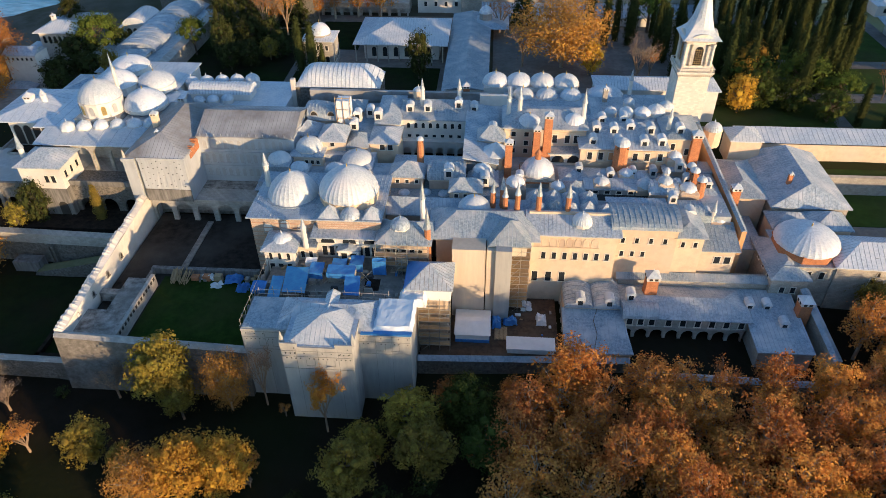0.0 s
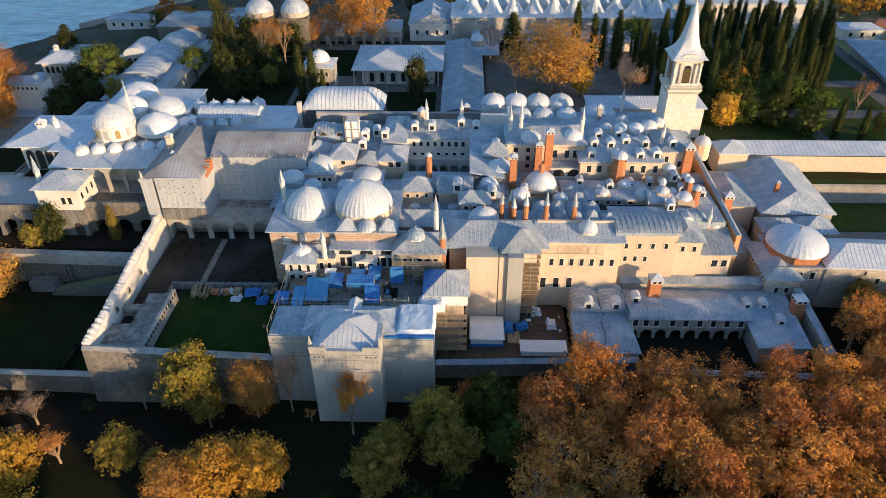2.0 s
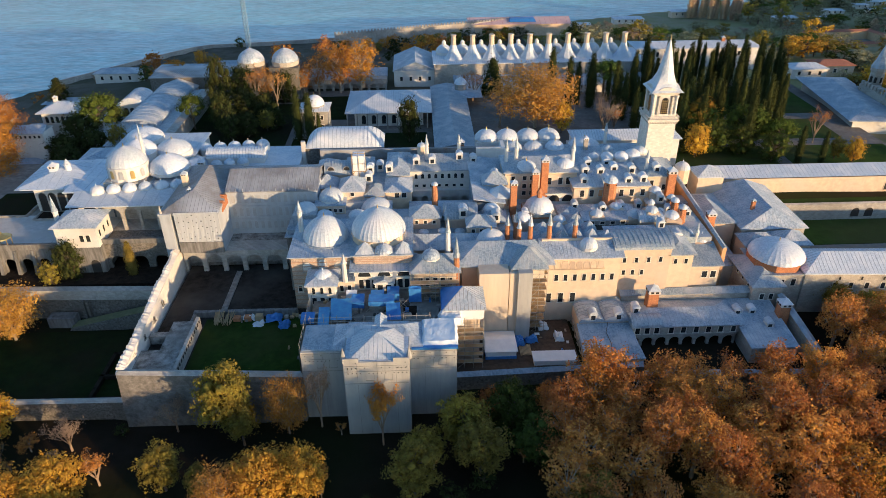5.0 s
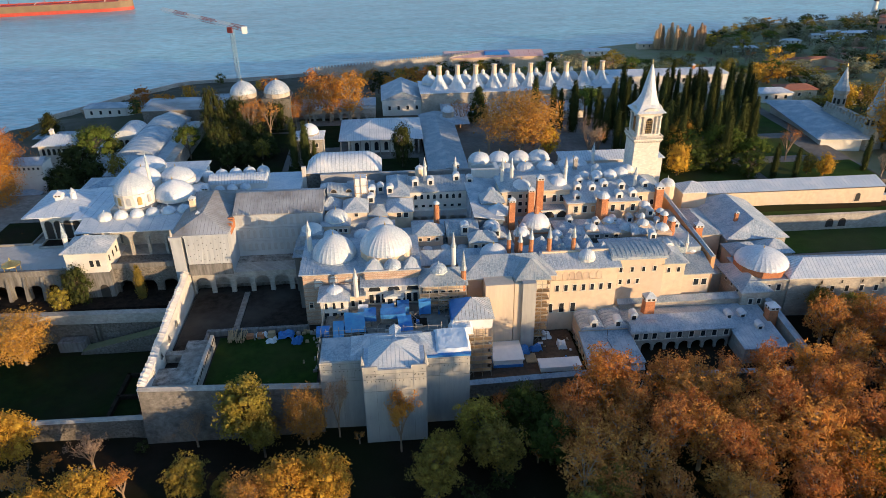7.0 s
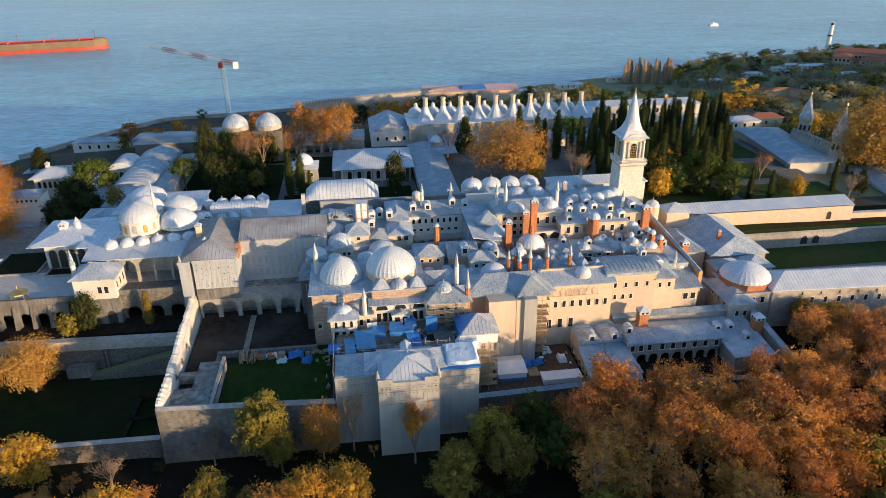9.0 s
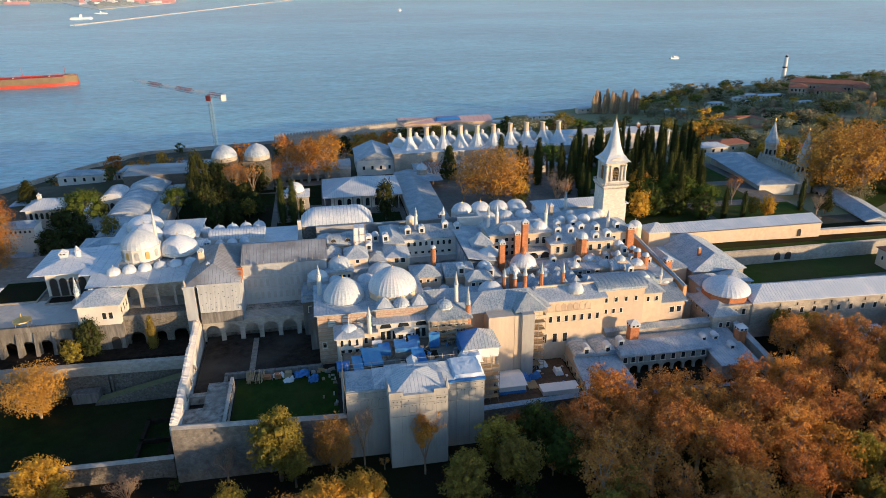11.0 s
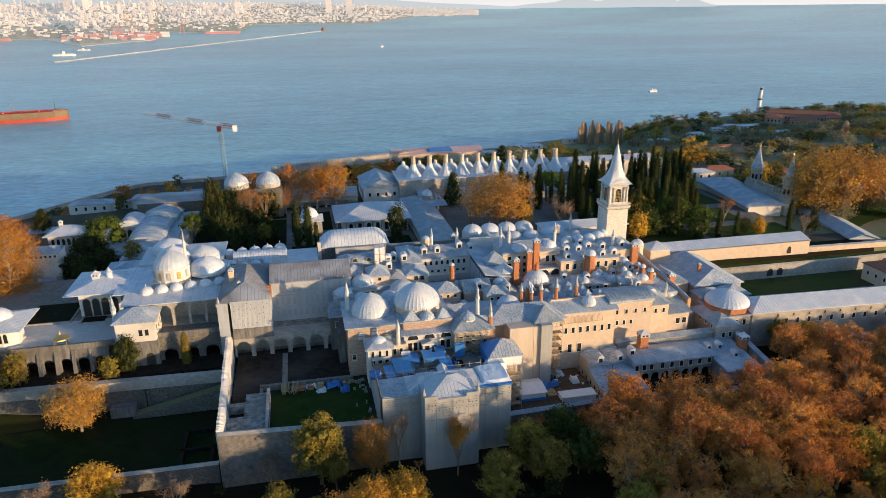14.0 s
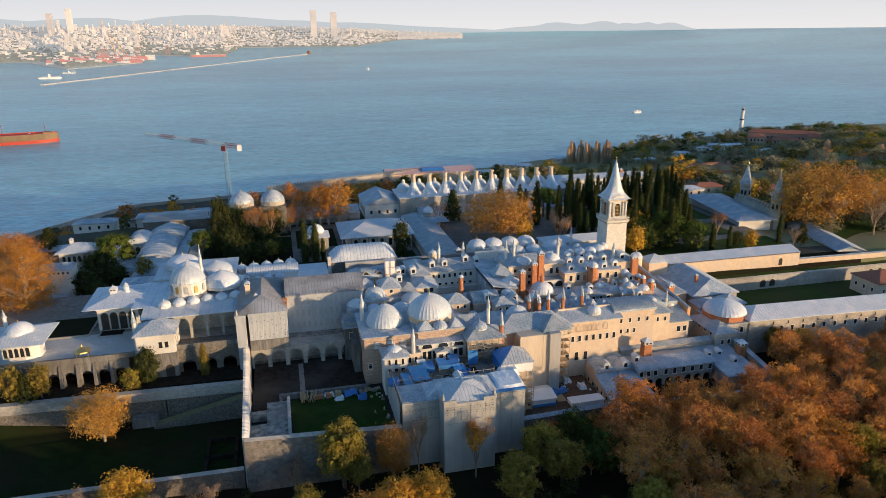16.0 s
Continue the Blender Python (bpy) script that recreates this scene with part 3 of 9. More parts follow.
def dormer(x, y, z, w=1.3, face="S", label="small round-topped roof lantern with a dark window"):
    """A little roof lantern with a rounded lead top; z is the roof under it."""
    ob = thing("roof_lantern", label, "roof lantern", (x, y, z - 0.6), "roof lanterns")
    ob.rotation_euler = (0, 0, FACE[face][2])
    h = w * 0.75

    def body():
        return Shape().box(-w / 2, w / 2, -w * 0.5, w * 0.6, 0, 0.6 + h)

    def top():
        s, n = Shape(), 8
        p = [(w * 0.58 * math.cos(math.pi * i / n), 0.6 + h + w * 0.5 * math.sin(math.pi * i / n)) for i in range(n + 1)]
        m = len(p)
        s.add([(a, -w * 0.6, b) for a, b in p] + [(a, w * 0.7, b) for a, b in p], [tuple(range(m)), tuple(range(m, 2 * m))[::-1]] + [(i, m + i, m + (i + 1) % m, (i + 1) % m) for i in range(m)])
        return s

    def pane():
        return Shape().box(-w * 0.28, w * 0.28, -w * 0.53, -w * 0.5, 0.55 + h * 0.1, 0.55 + h * 0.95)

    b = shared("body", ("dl", w), body, PLASTER, ob, ob.location)
    shared("hood", ("dt", w), top, LEAD_PALE, ob, ob.location)
    shared("pane", ("dp", w), pane, GLASS, ob, ob.location)
    return ob


def arcade(name, label, x0, x1, y, z0, z1, count, depth=4.0, open_w=0.72, spring=0.5, wall=None, axis="x", thick=0.7, structure_kind=False, back=True, top=True):
    """A row of arches in a wall with thickness, a vault space and a back wall behind it. Runs along x, or along y with the front towards -x."""
    def P(u, d, z):
        return (u, y + d, z) if axis == "x" else (y + d, u, z)

    ob = thing(name, label, "arcade", P((x0 + x1) / 2, 0, z0))
    bay = (x1 - x0) / count
    for i in range(count):
        a, b = x0 + i * bay, x0 + (i + 1) * bay
        w = bay * open_w
        c, r = (a + b) / 2, w / 2
        zs = z0 + (z1 - z0) * spring
        n = 10
        arc = [(c - r, z0)] + [(c - r * math.cos(math.pi * j / n), zs + min(r * 1.05, (z1 - zs) * 0.86) * math.sin(math.pi * j / n)) for j in range(n + 1)] + [(c + r, z0)]
        s = Shape()
        m = len(arc)
        for d, flip in ((0, False), (thick, True)):
            pts = [P(u, d, z) for u, z in arc] + [P(a, d, z0), P(a, d, z1), P(b, d, z1), P(b, d, z0)] + [P(u, d, z1) for u, z in arc]
            o = m
            f = [(o, 0, 1, o + 1), (m - 2, m - 1, o + 3, o + 2)]
            f += [(j, j + 1, o + 4 + j + 1, o + 4 + j) for j in range(1, m - 2)]
            f += [(1, o + 4 + 1, o + 1), (m - 2, o + 2, o + 4 + m - 2)]
            s.add(pts, [q[::-1] for q in f] if flip else f)
        s.add([P(u, 0, z) for u, z in arc] + [P(u, thick, z) for u, z in arc], [(j + 1, j, m + j, m + j + 1) for j in range(m - 1)])
        s.add([P(a, 0, z1), P(b, 0, z1), P(b, thick, z1), P(a, thick, z1)], [(0, 1, 2, 3)])
        part("arch", s, wall or PALESTONE, ob)
    if back:
        s = Shape()
        q0, q1 = P(x0, depth, z0), P(x1, depth + 0.4, z1)
        part("back_wall", s.box(min(q0[0], q1[0]), max(q0[0], q1[0]), min(q0[1], q1[1]), max(q0[1], q1[1]), z0, z1 - 0.02), wall or PALESTONE, ob)
    if top:
        q0, q1 = P(x0 - 0.2, -0.25, z1), P(x1 + 0.2, depth + 0.4, z1)
        part("cornice", Shape().box(min(q0[0], q1[0]), max(q0[0], q1[0]), min(q0[1], q1[1]), max(q0[1], q1[1]), z1, z1 + 0.35), wall or PALESTONE, ob)
    return ob


def cloth(x0, x1, y0, y1, z, seed, sag=0.35, drop=0.5, nx=9, ny=9):
    """A loosely laid sheet: uneven folds on top and a hem that hangs down."""
    s = Shape()
    p = []
    for j in range(ny + 1):
        for i in range(nx + 1):
            u, v = i / nx, j / ny
            edge = min(u, 1 - u, v, 1 - v)
            h = sag * noise.noise((u * 2.7 + seed, v * 2.7, seed * 1.7)) + 0.4 * sag * noise.noise((u * 8 + seed, v * 8, 3.1))
            hem = drop * (1.0 + 0.6 * noise.noise((u * 4 + seed, v * 4, 9.0))) if edge == 0 else 0
            out = 0.12 * (edge == 0)
            p.append((x0 + (x1 - x0) * u + out * (u - 0.5) + 0.15 * noise.noise((v * 5, seed, u)), y0 + (y1 - y0) * v + out * (v - 0.5) + 0.15 * noise.noise((u * 5, seed, v)), z + h - hem))
    w = nx + 1
    top = [(j * w + i, j * w + i + 1, (j + 1) * w + i + 1, (j + 1) * w + i) for j in range(ny) for i in range(nx)]
    s.add(p, top)
    s.add([(a, b, c - 0.04) for a, b, c in p], [f[::-1] for f in top])
    return s

# ---- ground, sea and far shore ----
SEA = -28.0
SHORE = [(-2500, -2300), (-600, -60), (-400, 190), (-240, 408), (-198, 464), (-173, 492), (-120, 500), (-19, 520), (57, 545), (196, 595), (256, 610), (337, 668), (552, 706), (900, 735), (2600, 700)]


def shore_y(x):
    return float(np.interp(x, [p[0] for p in SHORE], [p[1] for p in SHORE]))


def ground_z(x, y):
    d = shore_y(x) - y
    if x < -173:
        d *= 0.62
    gentle = np.interp(d, [-25, 0, 4, 60, 140, 200, 275, 420], [-36, -29, -25.5, -23, -17, -9, 9, 15])
    steep = np.interp(d, [-25, 0, 4, 60, 130, 200, 235], [-36, -29, -25.5, -23, -16, 8, 16])
    k = float(np.clip((x - 90) / 70, 0, 1))
    rise = steep * (1 - k) + gentle * k
    # the park lies low in front of the palace, the courts stand on the plateau behind it
    if x < -76.5:
        plateau = np.interp(y, [84, 116, 118.0, 128, 150, 200], [3.5, 4, 10, 10.5, 12, 13])
    elif x < 62:
        plateau = np.interp(y, [88, 90, 118, 150], [3, 4.3, 5.0, 16])
    else:
        plateau = np.interp(y, [84, 105, 122, 150, 151.5], [3, 4, 7.5, 8, 16])
    bumps = 0.25 * noise.noise((x * 0.05, y * 0.05, 0.3))
    return float(min(rise, plateau)) + bumps


def make_ground():
    xs = np.concatenate([np.linspace(-2500, -300, 12)[:-1], np.linspace(-300, -130, 18)[:-1], np.linspace(-130, 170, 101), np.linspace(175, 620, 46), np.linspace(680, 2500, 10)])
    ys = np.concatenate([np.linspace(-2500, -120, 14)[:-1], np.linspace(-120, 60, 37)[:-1], np.linspace(60, 240, 91), np.linspace(244, 760, 87)])
    s = Shape()
    s.smooth = True
    w = len(xs)
    s.add([(float(x), float(y), ground_z(float(x), float(y))) for y in ys for x in xs],
          [(j * w + i, j * w + i + 1, (j + 1) * w + i + 1, (j + 1) * w + i) for j in range(len(ys) - 1) for i in range(w - 1)])
    ob = structure("ground", s, EARTH, "dark leaf-strewn park earth and grass sloping down to the shore", "ground")
    ob.data.materials.append(GRASSLAND)
    ob.data.materials.append(YARDGROUND)
    mid = np.array([p.center[:] for p in ob.data.polygons])
    ob.data.polygons.foreach_set("material_index", np.where((mid[:, 0] > 150) | ((mid[:, 1] > 168) & (mid[:, 0] > 60)), 1, np.where(mid[:, 1] > 160, 2, 0)).astype(int))
    return ob


make_ground()

EYE0 = Vector((-40.0, -30.0, 99.0))


def far(x, y, up=0.0):
    """Lays a place far out on the sea nearer, along its own line of sight, so that the horizon lies within reach."""
    dx, dy = x - EYE0.x, y - EYE0.y
    d = math.hypot(dx, dy)
    if d < 2400:
        return (x, y, SEA + up)
    r = 2400 + 2400 * (1 - 2400 / d)
    return (EYE0.x + dx * r / d, EYE0.y + dy * r / d, EYE0.z + (SEA + up - EYE0.z) * r / d)


def make_sea():
    s = Shape()
    s.smooth = True
    rs = [60, 200, 350, 500, 700, 900, 1200, 1600, 2000, 2400, 2800, 3400, 4200, 5500, 8000, 14000, 40000, 400000]
    angs = [radians(a) for a in range(-75, 100, 5)]
    p = []
    for r in rs:
        for a in angs:
            p.append(far(EYE0.x - r * math.sin(a), EYE0.y + r * math.cos(a)))
    w = len(angs)
    s.add(p, [(j * w + i + 1, j * w + i, (j + 1) * w + i, (j + 1) * w + i + 1) for j in range(len(rs) - 1) for i in range(w - 1)])
    return structure("sea_water", s, WATER, "calm blue sea with fine ripples under a hazy sky", "water")


make_sea()



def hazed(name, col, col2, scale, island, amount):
    """A far surface of the backdrop; the bright air before it is mixed in as emission."""
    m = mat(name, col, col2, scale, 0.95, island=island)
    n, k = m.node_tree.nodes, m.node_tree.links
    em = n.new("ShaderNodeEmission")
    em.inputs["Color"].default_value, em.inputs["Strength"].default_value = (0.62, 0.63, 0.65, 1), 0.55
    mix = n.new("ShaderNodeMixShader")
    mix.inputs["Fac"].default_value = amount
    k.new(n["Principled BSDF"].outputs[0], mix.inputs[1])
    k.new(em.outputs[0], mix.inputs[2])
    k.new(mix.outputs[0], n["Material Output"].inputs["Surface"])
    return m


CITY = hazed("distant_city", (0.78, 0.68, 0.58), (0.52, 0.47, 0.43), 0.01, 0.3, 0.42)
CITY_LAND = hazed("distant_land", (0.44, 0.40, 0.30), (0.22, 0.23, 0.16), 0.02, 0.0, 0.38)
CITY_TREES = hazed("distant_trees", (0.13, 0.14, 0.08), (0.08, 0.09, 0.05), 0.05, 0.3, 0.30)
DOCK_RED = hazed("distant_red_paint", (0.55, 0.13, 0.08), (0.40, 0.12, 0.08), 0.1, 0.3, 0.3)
# the hills glow evenly in the colour of the haze before them
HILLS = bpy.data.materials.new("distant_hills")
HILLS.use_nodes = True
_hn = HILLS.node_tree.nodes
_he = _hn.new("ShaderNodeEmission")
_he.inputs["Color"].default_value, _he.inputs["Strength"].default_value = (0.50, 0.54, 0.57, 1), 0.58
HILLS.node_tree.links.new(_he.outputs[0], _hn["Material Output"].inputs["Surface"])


def make_far_shore():
    rnd = random.Random(4)
    shore = [(-2600, 2600), (-1380, 3450), (-1290, 3580), (-1090, 3560), (-820, 2870), (-680, 3500), (-840, 4610), (-540, 4140), (-350, 4350), (-360, 6200), (120, 6350), (590, 6030), (1660, 10120), (2210, 10320), (2950, 11300)]
    rise = [186, 192, 190, 195, 175, 195, 225, 205, 200, 250, 230, 185, 128, 76, 20]
    s = Shape()
    n = len(shore)
    rows = []
    for k, f in ((1.0, 0.0), (1.004, 0.012), (1.25, 0.1), (1.6, 0.42), (2.2, 0.93), (2.8, 1.0)):
        rows.append([far(EYE0.x + (x - EYE0.x) * k, EYE0.y + (y - EYE0.y) * k, rise[i] * f) for i, (x, y) in enumerate(shore)])
    s.add([p for r in rows for p in r], [(j * n + i, j * n + i + 1, (j + 1) * n + i + 1, (j + 1) * n + i) for j in range(len(rows) - 1) for i in range(n - 1)])
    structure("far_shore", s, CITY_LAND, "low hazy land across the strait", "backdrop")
    b = Shape()
    for _ in range(14500):
        i = rnd.randrange(n - 1)
        t = rnd.random()
        x = shore[i][0] + (shore[i + 1][0] - shore[i][0]) * t
        y = shore[i][1] + (shore[i + 1][1] - shore[i][1]) * t
        k = 1.03 + 1.25 * rnd.random() ** 0.8
        # open quays and parkland near the water
        if i < 8 and k < 1.35 and rnd.random() < 0.82:
            continue
        up = float(np.interp(k, [1.0, 1.25, 1.6, 2.2, 2.8], [0.01, 0.1, 0.42, 0.93, 1.0])) * (rise[i] + (rise[i + 1] - rise[i]) * t)
        x, y = EYE0.x + (x - EYE0.x) * k, EYE0.y + (y - EYE0.y) * k
        d = math.hypot(x - EYE0.x, y - EYE0.y)
        tall = rnd.random()
        h = rnd.uniform(7, 17) * (1 if tall < 0.88 or k < 1.4 else rnd.uniform(1.6, 3.0) if tall < 0.99 else rnd.uniform(3.5, 6.0))
        w = rnd.uniform(9, 22) * (1.6 if k < 1.35 and tall > 0.8 else 1)
        c, top = far(x, y, up - 6), far(x, y, up + h)
        sc = math.hypot(c[0] - EYE0.x, c[1] - EYE0.y) / d
        w *= sc
        b.box(c[0] - w / 2, c[0] + w / 2, c[1] - w * 0.4, c[1] + w * 0.4, c[2], top[2])
    for x, y, h, w in ((440, 9300, 330, 34), (700, 9350, 310, 34), (-1640, 5700, 210, 26), (-1560, 5900, 250, 26)):
        c, top = far(x, y, 60), far(x, y, 60 + h)
        b.box(c[0] - w / 2, c[0] + w / 2, c[1] - 9, c[1] + 9, c[2], top[2])
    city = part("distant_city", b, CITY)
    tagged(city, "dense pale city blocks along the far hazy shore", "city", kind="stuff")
    woods = Shape()
    for _ in range(2600):
        i, t, k = rnd.randrange(n - 3), rnd.random(), 1.02 + 0.9 * rnd.random() ** 1.6
        x = EYE0.x + (shore[i][0] + (shore[i + 1][0] - shore[i][0]) * t - EYE0.x) * k
        y = EYE0.y + (shore[i][1] + (shore[i + 1][1] - shore[i][1]) * t - EYE0.y) * k
        up = float(np.interp(k, [1.0, 1.25, 1.6, 2.2], [0.01, 0.1, 0.42, 0.93])) * (rise[i] + (rise[i + 1] - rise[i]) * t)
        c, top, w = far(x, y, up - 4), far(x, y, up + rnd.uniform(6, 13)), rnd.uniform(5, 20)
        woods.frustum((c[0] - w, c[0] + w, c[1] - w * 0.4, c[1] + w * 0.4), c[2], (c[0] - w * 0.5, c[0] + w * 0.6, c[1] - w * 0.2, c[1] + w * 0.2), top[2])
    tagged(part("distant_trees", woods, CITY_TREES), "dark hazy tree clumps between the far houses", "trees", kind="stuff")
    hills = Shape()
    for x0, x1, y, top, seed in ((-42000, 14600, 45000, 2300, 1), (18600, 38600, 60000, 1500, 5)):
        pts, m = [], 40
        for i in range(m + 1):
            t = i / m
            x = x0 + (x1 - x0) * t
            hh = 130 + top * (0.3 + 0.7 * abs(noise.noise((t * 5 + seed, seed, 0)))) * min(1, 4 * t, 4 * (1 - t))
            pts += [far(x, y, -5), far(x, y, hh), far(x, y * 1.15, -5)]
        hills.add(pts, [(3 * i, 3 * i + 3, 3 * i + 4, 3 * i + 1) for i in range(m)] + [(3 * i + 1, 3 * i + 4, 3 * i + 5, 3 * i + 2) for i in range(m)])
    structure("distant_hills", hills, HILLS, "hills on the horizon, glowing in pale haze blue", "backdrop")


make_far_shore()


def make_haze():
    # glowing sheet painted as horizon haze, paler low down; the sea mirrors it
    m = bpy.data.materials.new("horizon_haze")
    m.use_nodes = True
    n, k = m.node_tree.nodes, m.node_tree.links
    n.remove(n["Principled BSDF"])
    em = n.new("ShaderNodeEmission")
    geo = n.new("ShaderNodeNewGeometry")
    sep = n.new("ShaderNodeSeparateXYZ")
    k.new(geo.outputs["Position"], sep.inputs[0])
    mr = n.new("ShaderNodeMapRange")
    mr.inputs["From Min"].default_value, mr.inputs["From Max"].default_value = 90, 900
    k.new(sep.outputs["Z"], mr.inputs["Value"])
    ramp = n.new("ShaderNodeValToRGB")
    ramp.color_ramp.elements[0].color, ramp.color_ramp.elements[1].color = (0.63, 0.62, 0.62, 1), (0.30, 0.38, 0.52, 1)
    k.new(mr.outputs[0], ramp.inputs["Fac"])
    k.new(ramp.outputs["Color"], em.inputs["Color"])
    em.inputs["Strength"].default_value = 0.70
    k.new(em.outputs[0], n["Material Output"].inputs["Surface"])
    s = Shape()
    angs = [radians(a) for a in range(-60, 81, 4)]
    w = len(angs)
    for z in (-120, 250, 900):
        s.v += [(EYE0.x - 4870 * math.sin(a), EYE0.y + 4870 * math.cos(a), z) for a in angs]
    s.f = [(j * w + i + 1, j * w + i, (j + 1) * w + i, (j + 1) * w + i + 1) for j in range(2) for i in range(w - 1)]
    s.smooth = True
    return structure("sky_haze", s, m, "glowing sheet painted as pale haze over the horizon", "backdrop")


make_haze()


def make_breakwater():
    ob = thing("breakwater", "long low stone breakwater across the strait", "breakwater", (-300, 3000, SEA))
    a, b = (-654, 1962), (137, 4265)
    s, m = Shape(), 40
    for i in range(m):
        t0, t1 = i / m, (i + 1) / m
        p, q = [far(a[0] + (b[0] - a[0]) * t, a[1] + (b[1] - a[1]) * t, 0) for t in (t0, t1)]
        w, z = 7, 3.6
        s.add([(p[0] - w, p[1], p[2] - 1), (p[0] + w, p[1], p[2] - 1), (p[0] + w * 0.6, p[1], p[2] + z), (p[0] - w * 0.6, p[1], p[2] + z),
               (q[0] - w, q[1], q[2] - 1), (q[0] + w, q[1], q[2] - 1), (q[0] + w * 0.6, q[1], q[2] + z), (q[0] - w * 0.6, q[1], q[2] + z)],
              [(0, 1, 2, 3), (4, 7, 6, 5), (0, 3, 7, 4), (3, 2, 6, 7), (2, 1, 5, 6)])
    part("wall", s, BREAKSTONE, ob)
    q = far(b[0], b[1], 0)
    part("light_tower", Shape().lathe(q[0], q[1], [(9, q[2]), (8, q[2] + 12), (4, q[2] + 13), (4, q[2] + 17)], 8), RUST, ob)
    return ob


make_breakwater()


def ship(name, label, x, y, length, beam, height, heading, hull, upper, house_at, decks=3, stripe=None):
    ob = thing(name, label, "ship", (x, y, SEA))
    c, sn = math.cos(heading), math.sin(heading)

    def W(u, v, z):
        return (x + u * c - v * sn, y + u * sn + v * c, SEA + z)

    def hullshape(z0, z1, k):
        s = Shape()
        prof = [(-0.5, 0.7), (-0.46, 0.95), (0.3, 1.0), (0.37, 0.94), (0.42, 0.8), (0.46, 0.57), (0.485, 0.3), (0.497, 0.04)]
        ring = [(u * length * (1 + 0.03 * (z1 > 2)), v * beam / 2 * k) for u, v in prof]
        ring = ring + [(u, -v) for u, v in ring[::-1]]
        n = len(ring)
        s.add([W(u, v, z0) for u, v in ring] + [W(u, v, z1) for u, v in ring], [tuple(range(n)), tuple(range(n, 2 * n))[::-1]] + [(i, (i + 1) % n, n + (i + 1) % n, n + i) for i in range(n)])
        return s

    part("hull", hullshape(-1, height * 0.35, 0.97), stripe or hull, ob)
    part("topside", hullshape(height * 0.35, height, 1.0), hull, ob)
    h = Shape()
    u0 = house_at * length
    for i in range(decks):
        k = 1 - 0.15 * i
        a = length * 0.06 * k
        pts = [W(u0 + su * a, sv * beam * 0.4 * k, height + i * 3) for su, sv in ((-1, -1), (1, -1), (1, 1), (-1, 1))] + [W(u0 + su * a, sv * beam * 0.4 * k, height + i * 3 + 2.9) for su, sv in ((-1, -1), (1, -1), (1, 1), (-1, 1))]
        h.add(pts, [(0, 3, 2, 1), (4, 5, 6, 7), (0, 1, 5, 4), (1, 2, 6, 5), (2, 3, 7, 6), (3, 0, 4, 7)])
    if stripe:
        part("deck", hullshape(height - 0.05, height + 0.25, 0.95), REDPAINT, ob)
        for i in range(7):
            u = (-0.25 + 0.1 * i) * length
            part("deck_pipe", Shape().tube(W(u, -beam * 0.36, height + 0.9), W(u, beam * 0.36, height + 0.9), 0.5, 0.5, 5), REDPAINT if i % 2 else WHITEPAINT, ob)
        part("long_pipe", Shape().tube(W(-0.3 * length, 0, height + 1.3), W(0.4 * length, 0, height + 1.3), 0.6, 0.6, 5), REDPAINT, ob)
        part("forecastle", Shape().add([W(u, v, z) for z in (height, height + 1.4) for u, v in ((0.43 * length, -beam * 0.3), (0.495 * length, -0.9), (0.495 * length, 0.9), (0.43 * length, beam * 0.3))], [(3, 2, 1, 0), (4, 5, 6, 7), (0, 1, 5, 4), (1, 2, 6, 5), (2, 3, 7, 6), (3, 0, 4, 7)]), hull, ob)
    part("deckhouse", h, upper, ob)
    m = Shape()
    for u in (-0.2, 0.0, 0.2, 0.44):
        m.tube(W(u * length, 0, height), W(u * length, 0, height + beam * 0.45), 0.35, 0.2, 5)
    m.tube(W(-0.42 * length, 0, height + 1), W(0.44 * length, 0, height + 1), 0.5, 0.5, 5)
    part("mast", m, stripe or upper, ob)
    return ob


# ---- enclosure walls and the sunken garden court ----


def long_wall(name, label, a, b, z0, za, zb, thick, material, coping=None, batter=0.0, copeh=0.35):
    """A wall from a to b (x, y), its top falling from za to zb; batter: how far its foot stands out to the front."""
    (ax, ay), (bx, by) = a, b
    d = Vector((bx - ax, by - ay)).normalized()
    nx, ny = d.y * thick / 2, -d.x * thick / 2
    s = Shape()
    k = 1 + batter / (thick / 2)
    p = [(ax + nx * k, ay + ny * k, z0), (bx + nx * k, by + ny * k, z0), (bx - nx, by - ny, z0), (ax - nx, ay - ny, z0),
         (ax + nx, ay + ny, za), (bx + nx, by + ny, zb), (bx - nx, by - ny, zb), (ax - nx, ay - ny, za)]
    s.add(p, [(0, 3, 2, 1), (4, 5, 6, 7), (0, 1, 5, 4), (1, 2, 6, 5), (2, 3, 7, 6), (3, 0, 4, 7)])
    ob = structure(name, s, material, label, "wall")
    if coping:
        q = 1.25
        c = Shape()
        m = 0.0
        c.add([(ax + nx * q, ay + ny * q, za), (bx + nx * q, by + ny * q, zb), (bx - nx * q, by - ny * q, zb), (ax - nx * q, ay - ny * q, za),
               (ax, ay, za + copeh), (bx, by, zb + copeh)], [(0, 1, 5, 4), (2, 3, 4, 5), (0, 4, 3), (1, 2, 5), (0, 3, 2, 1)])
        part("coping", c, coping, ob)
    return ob


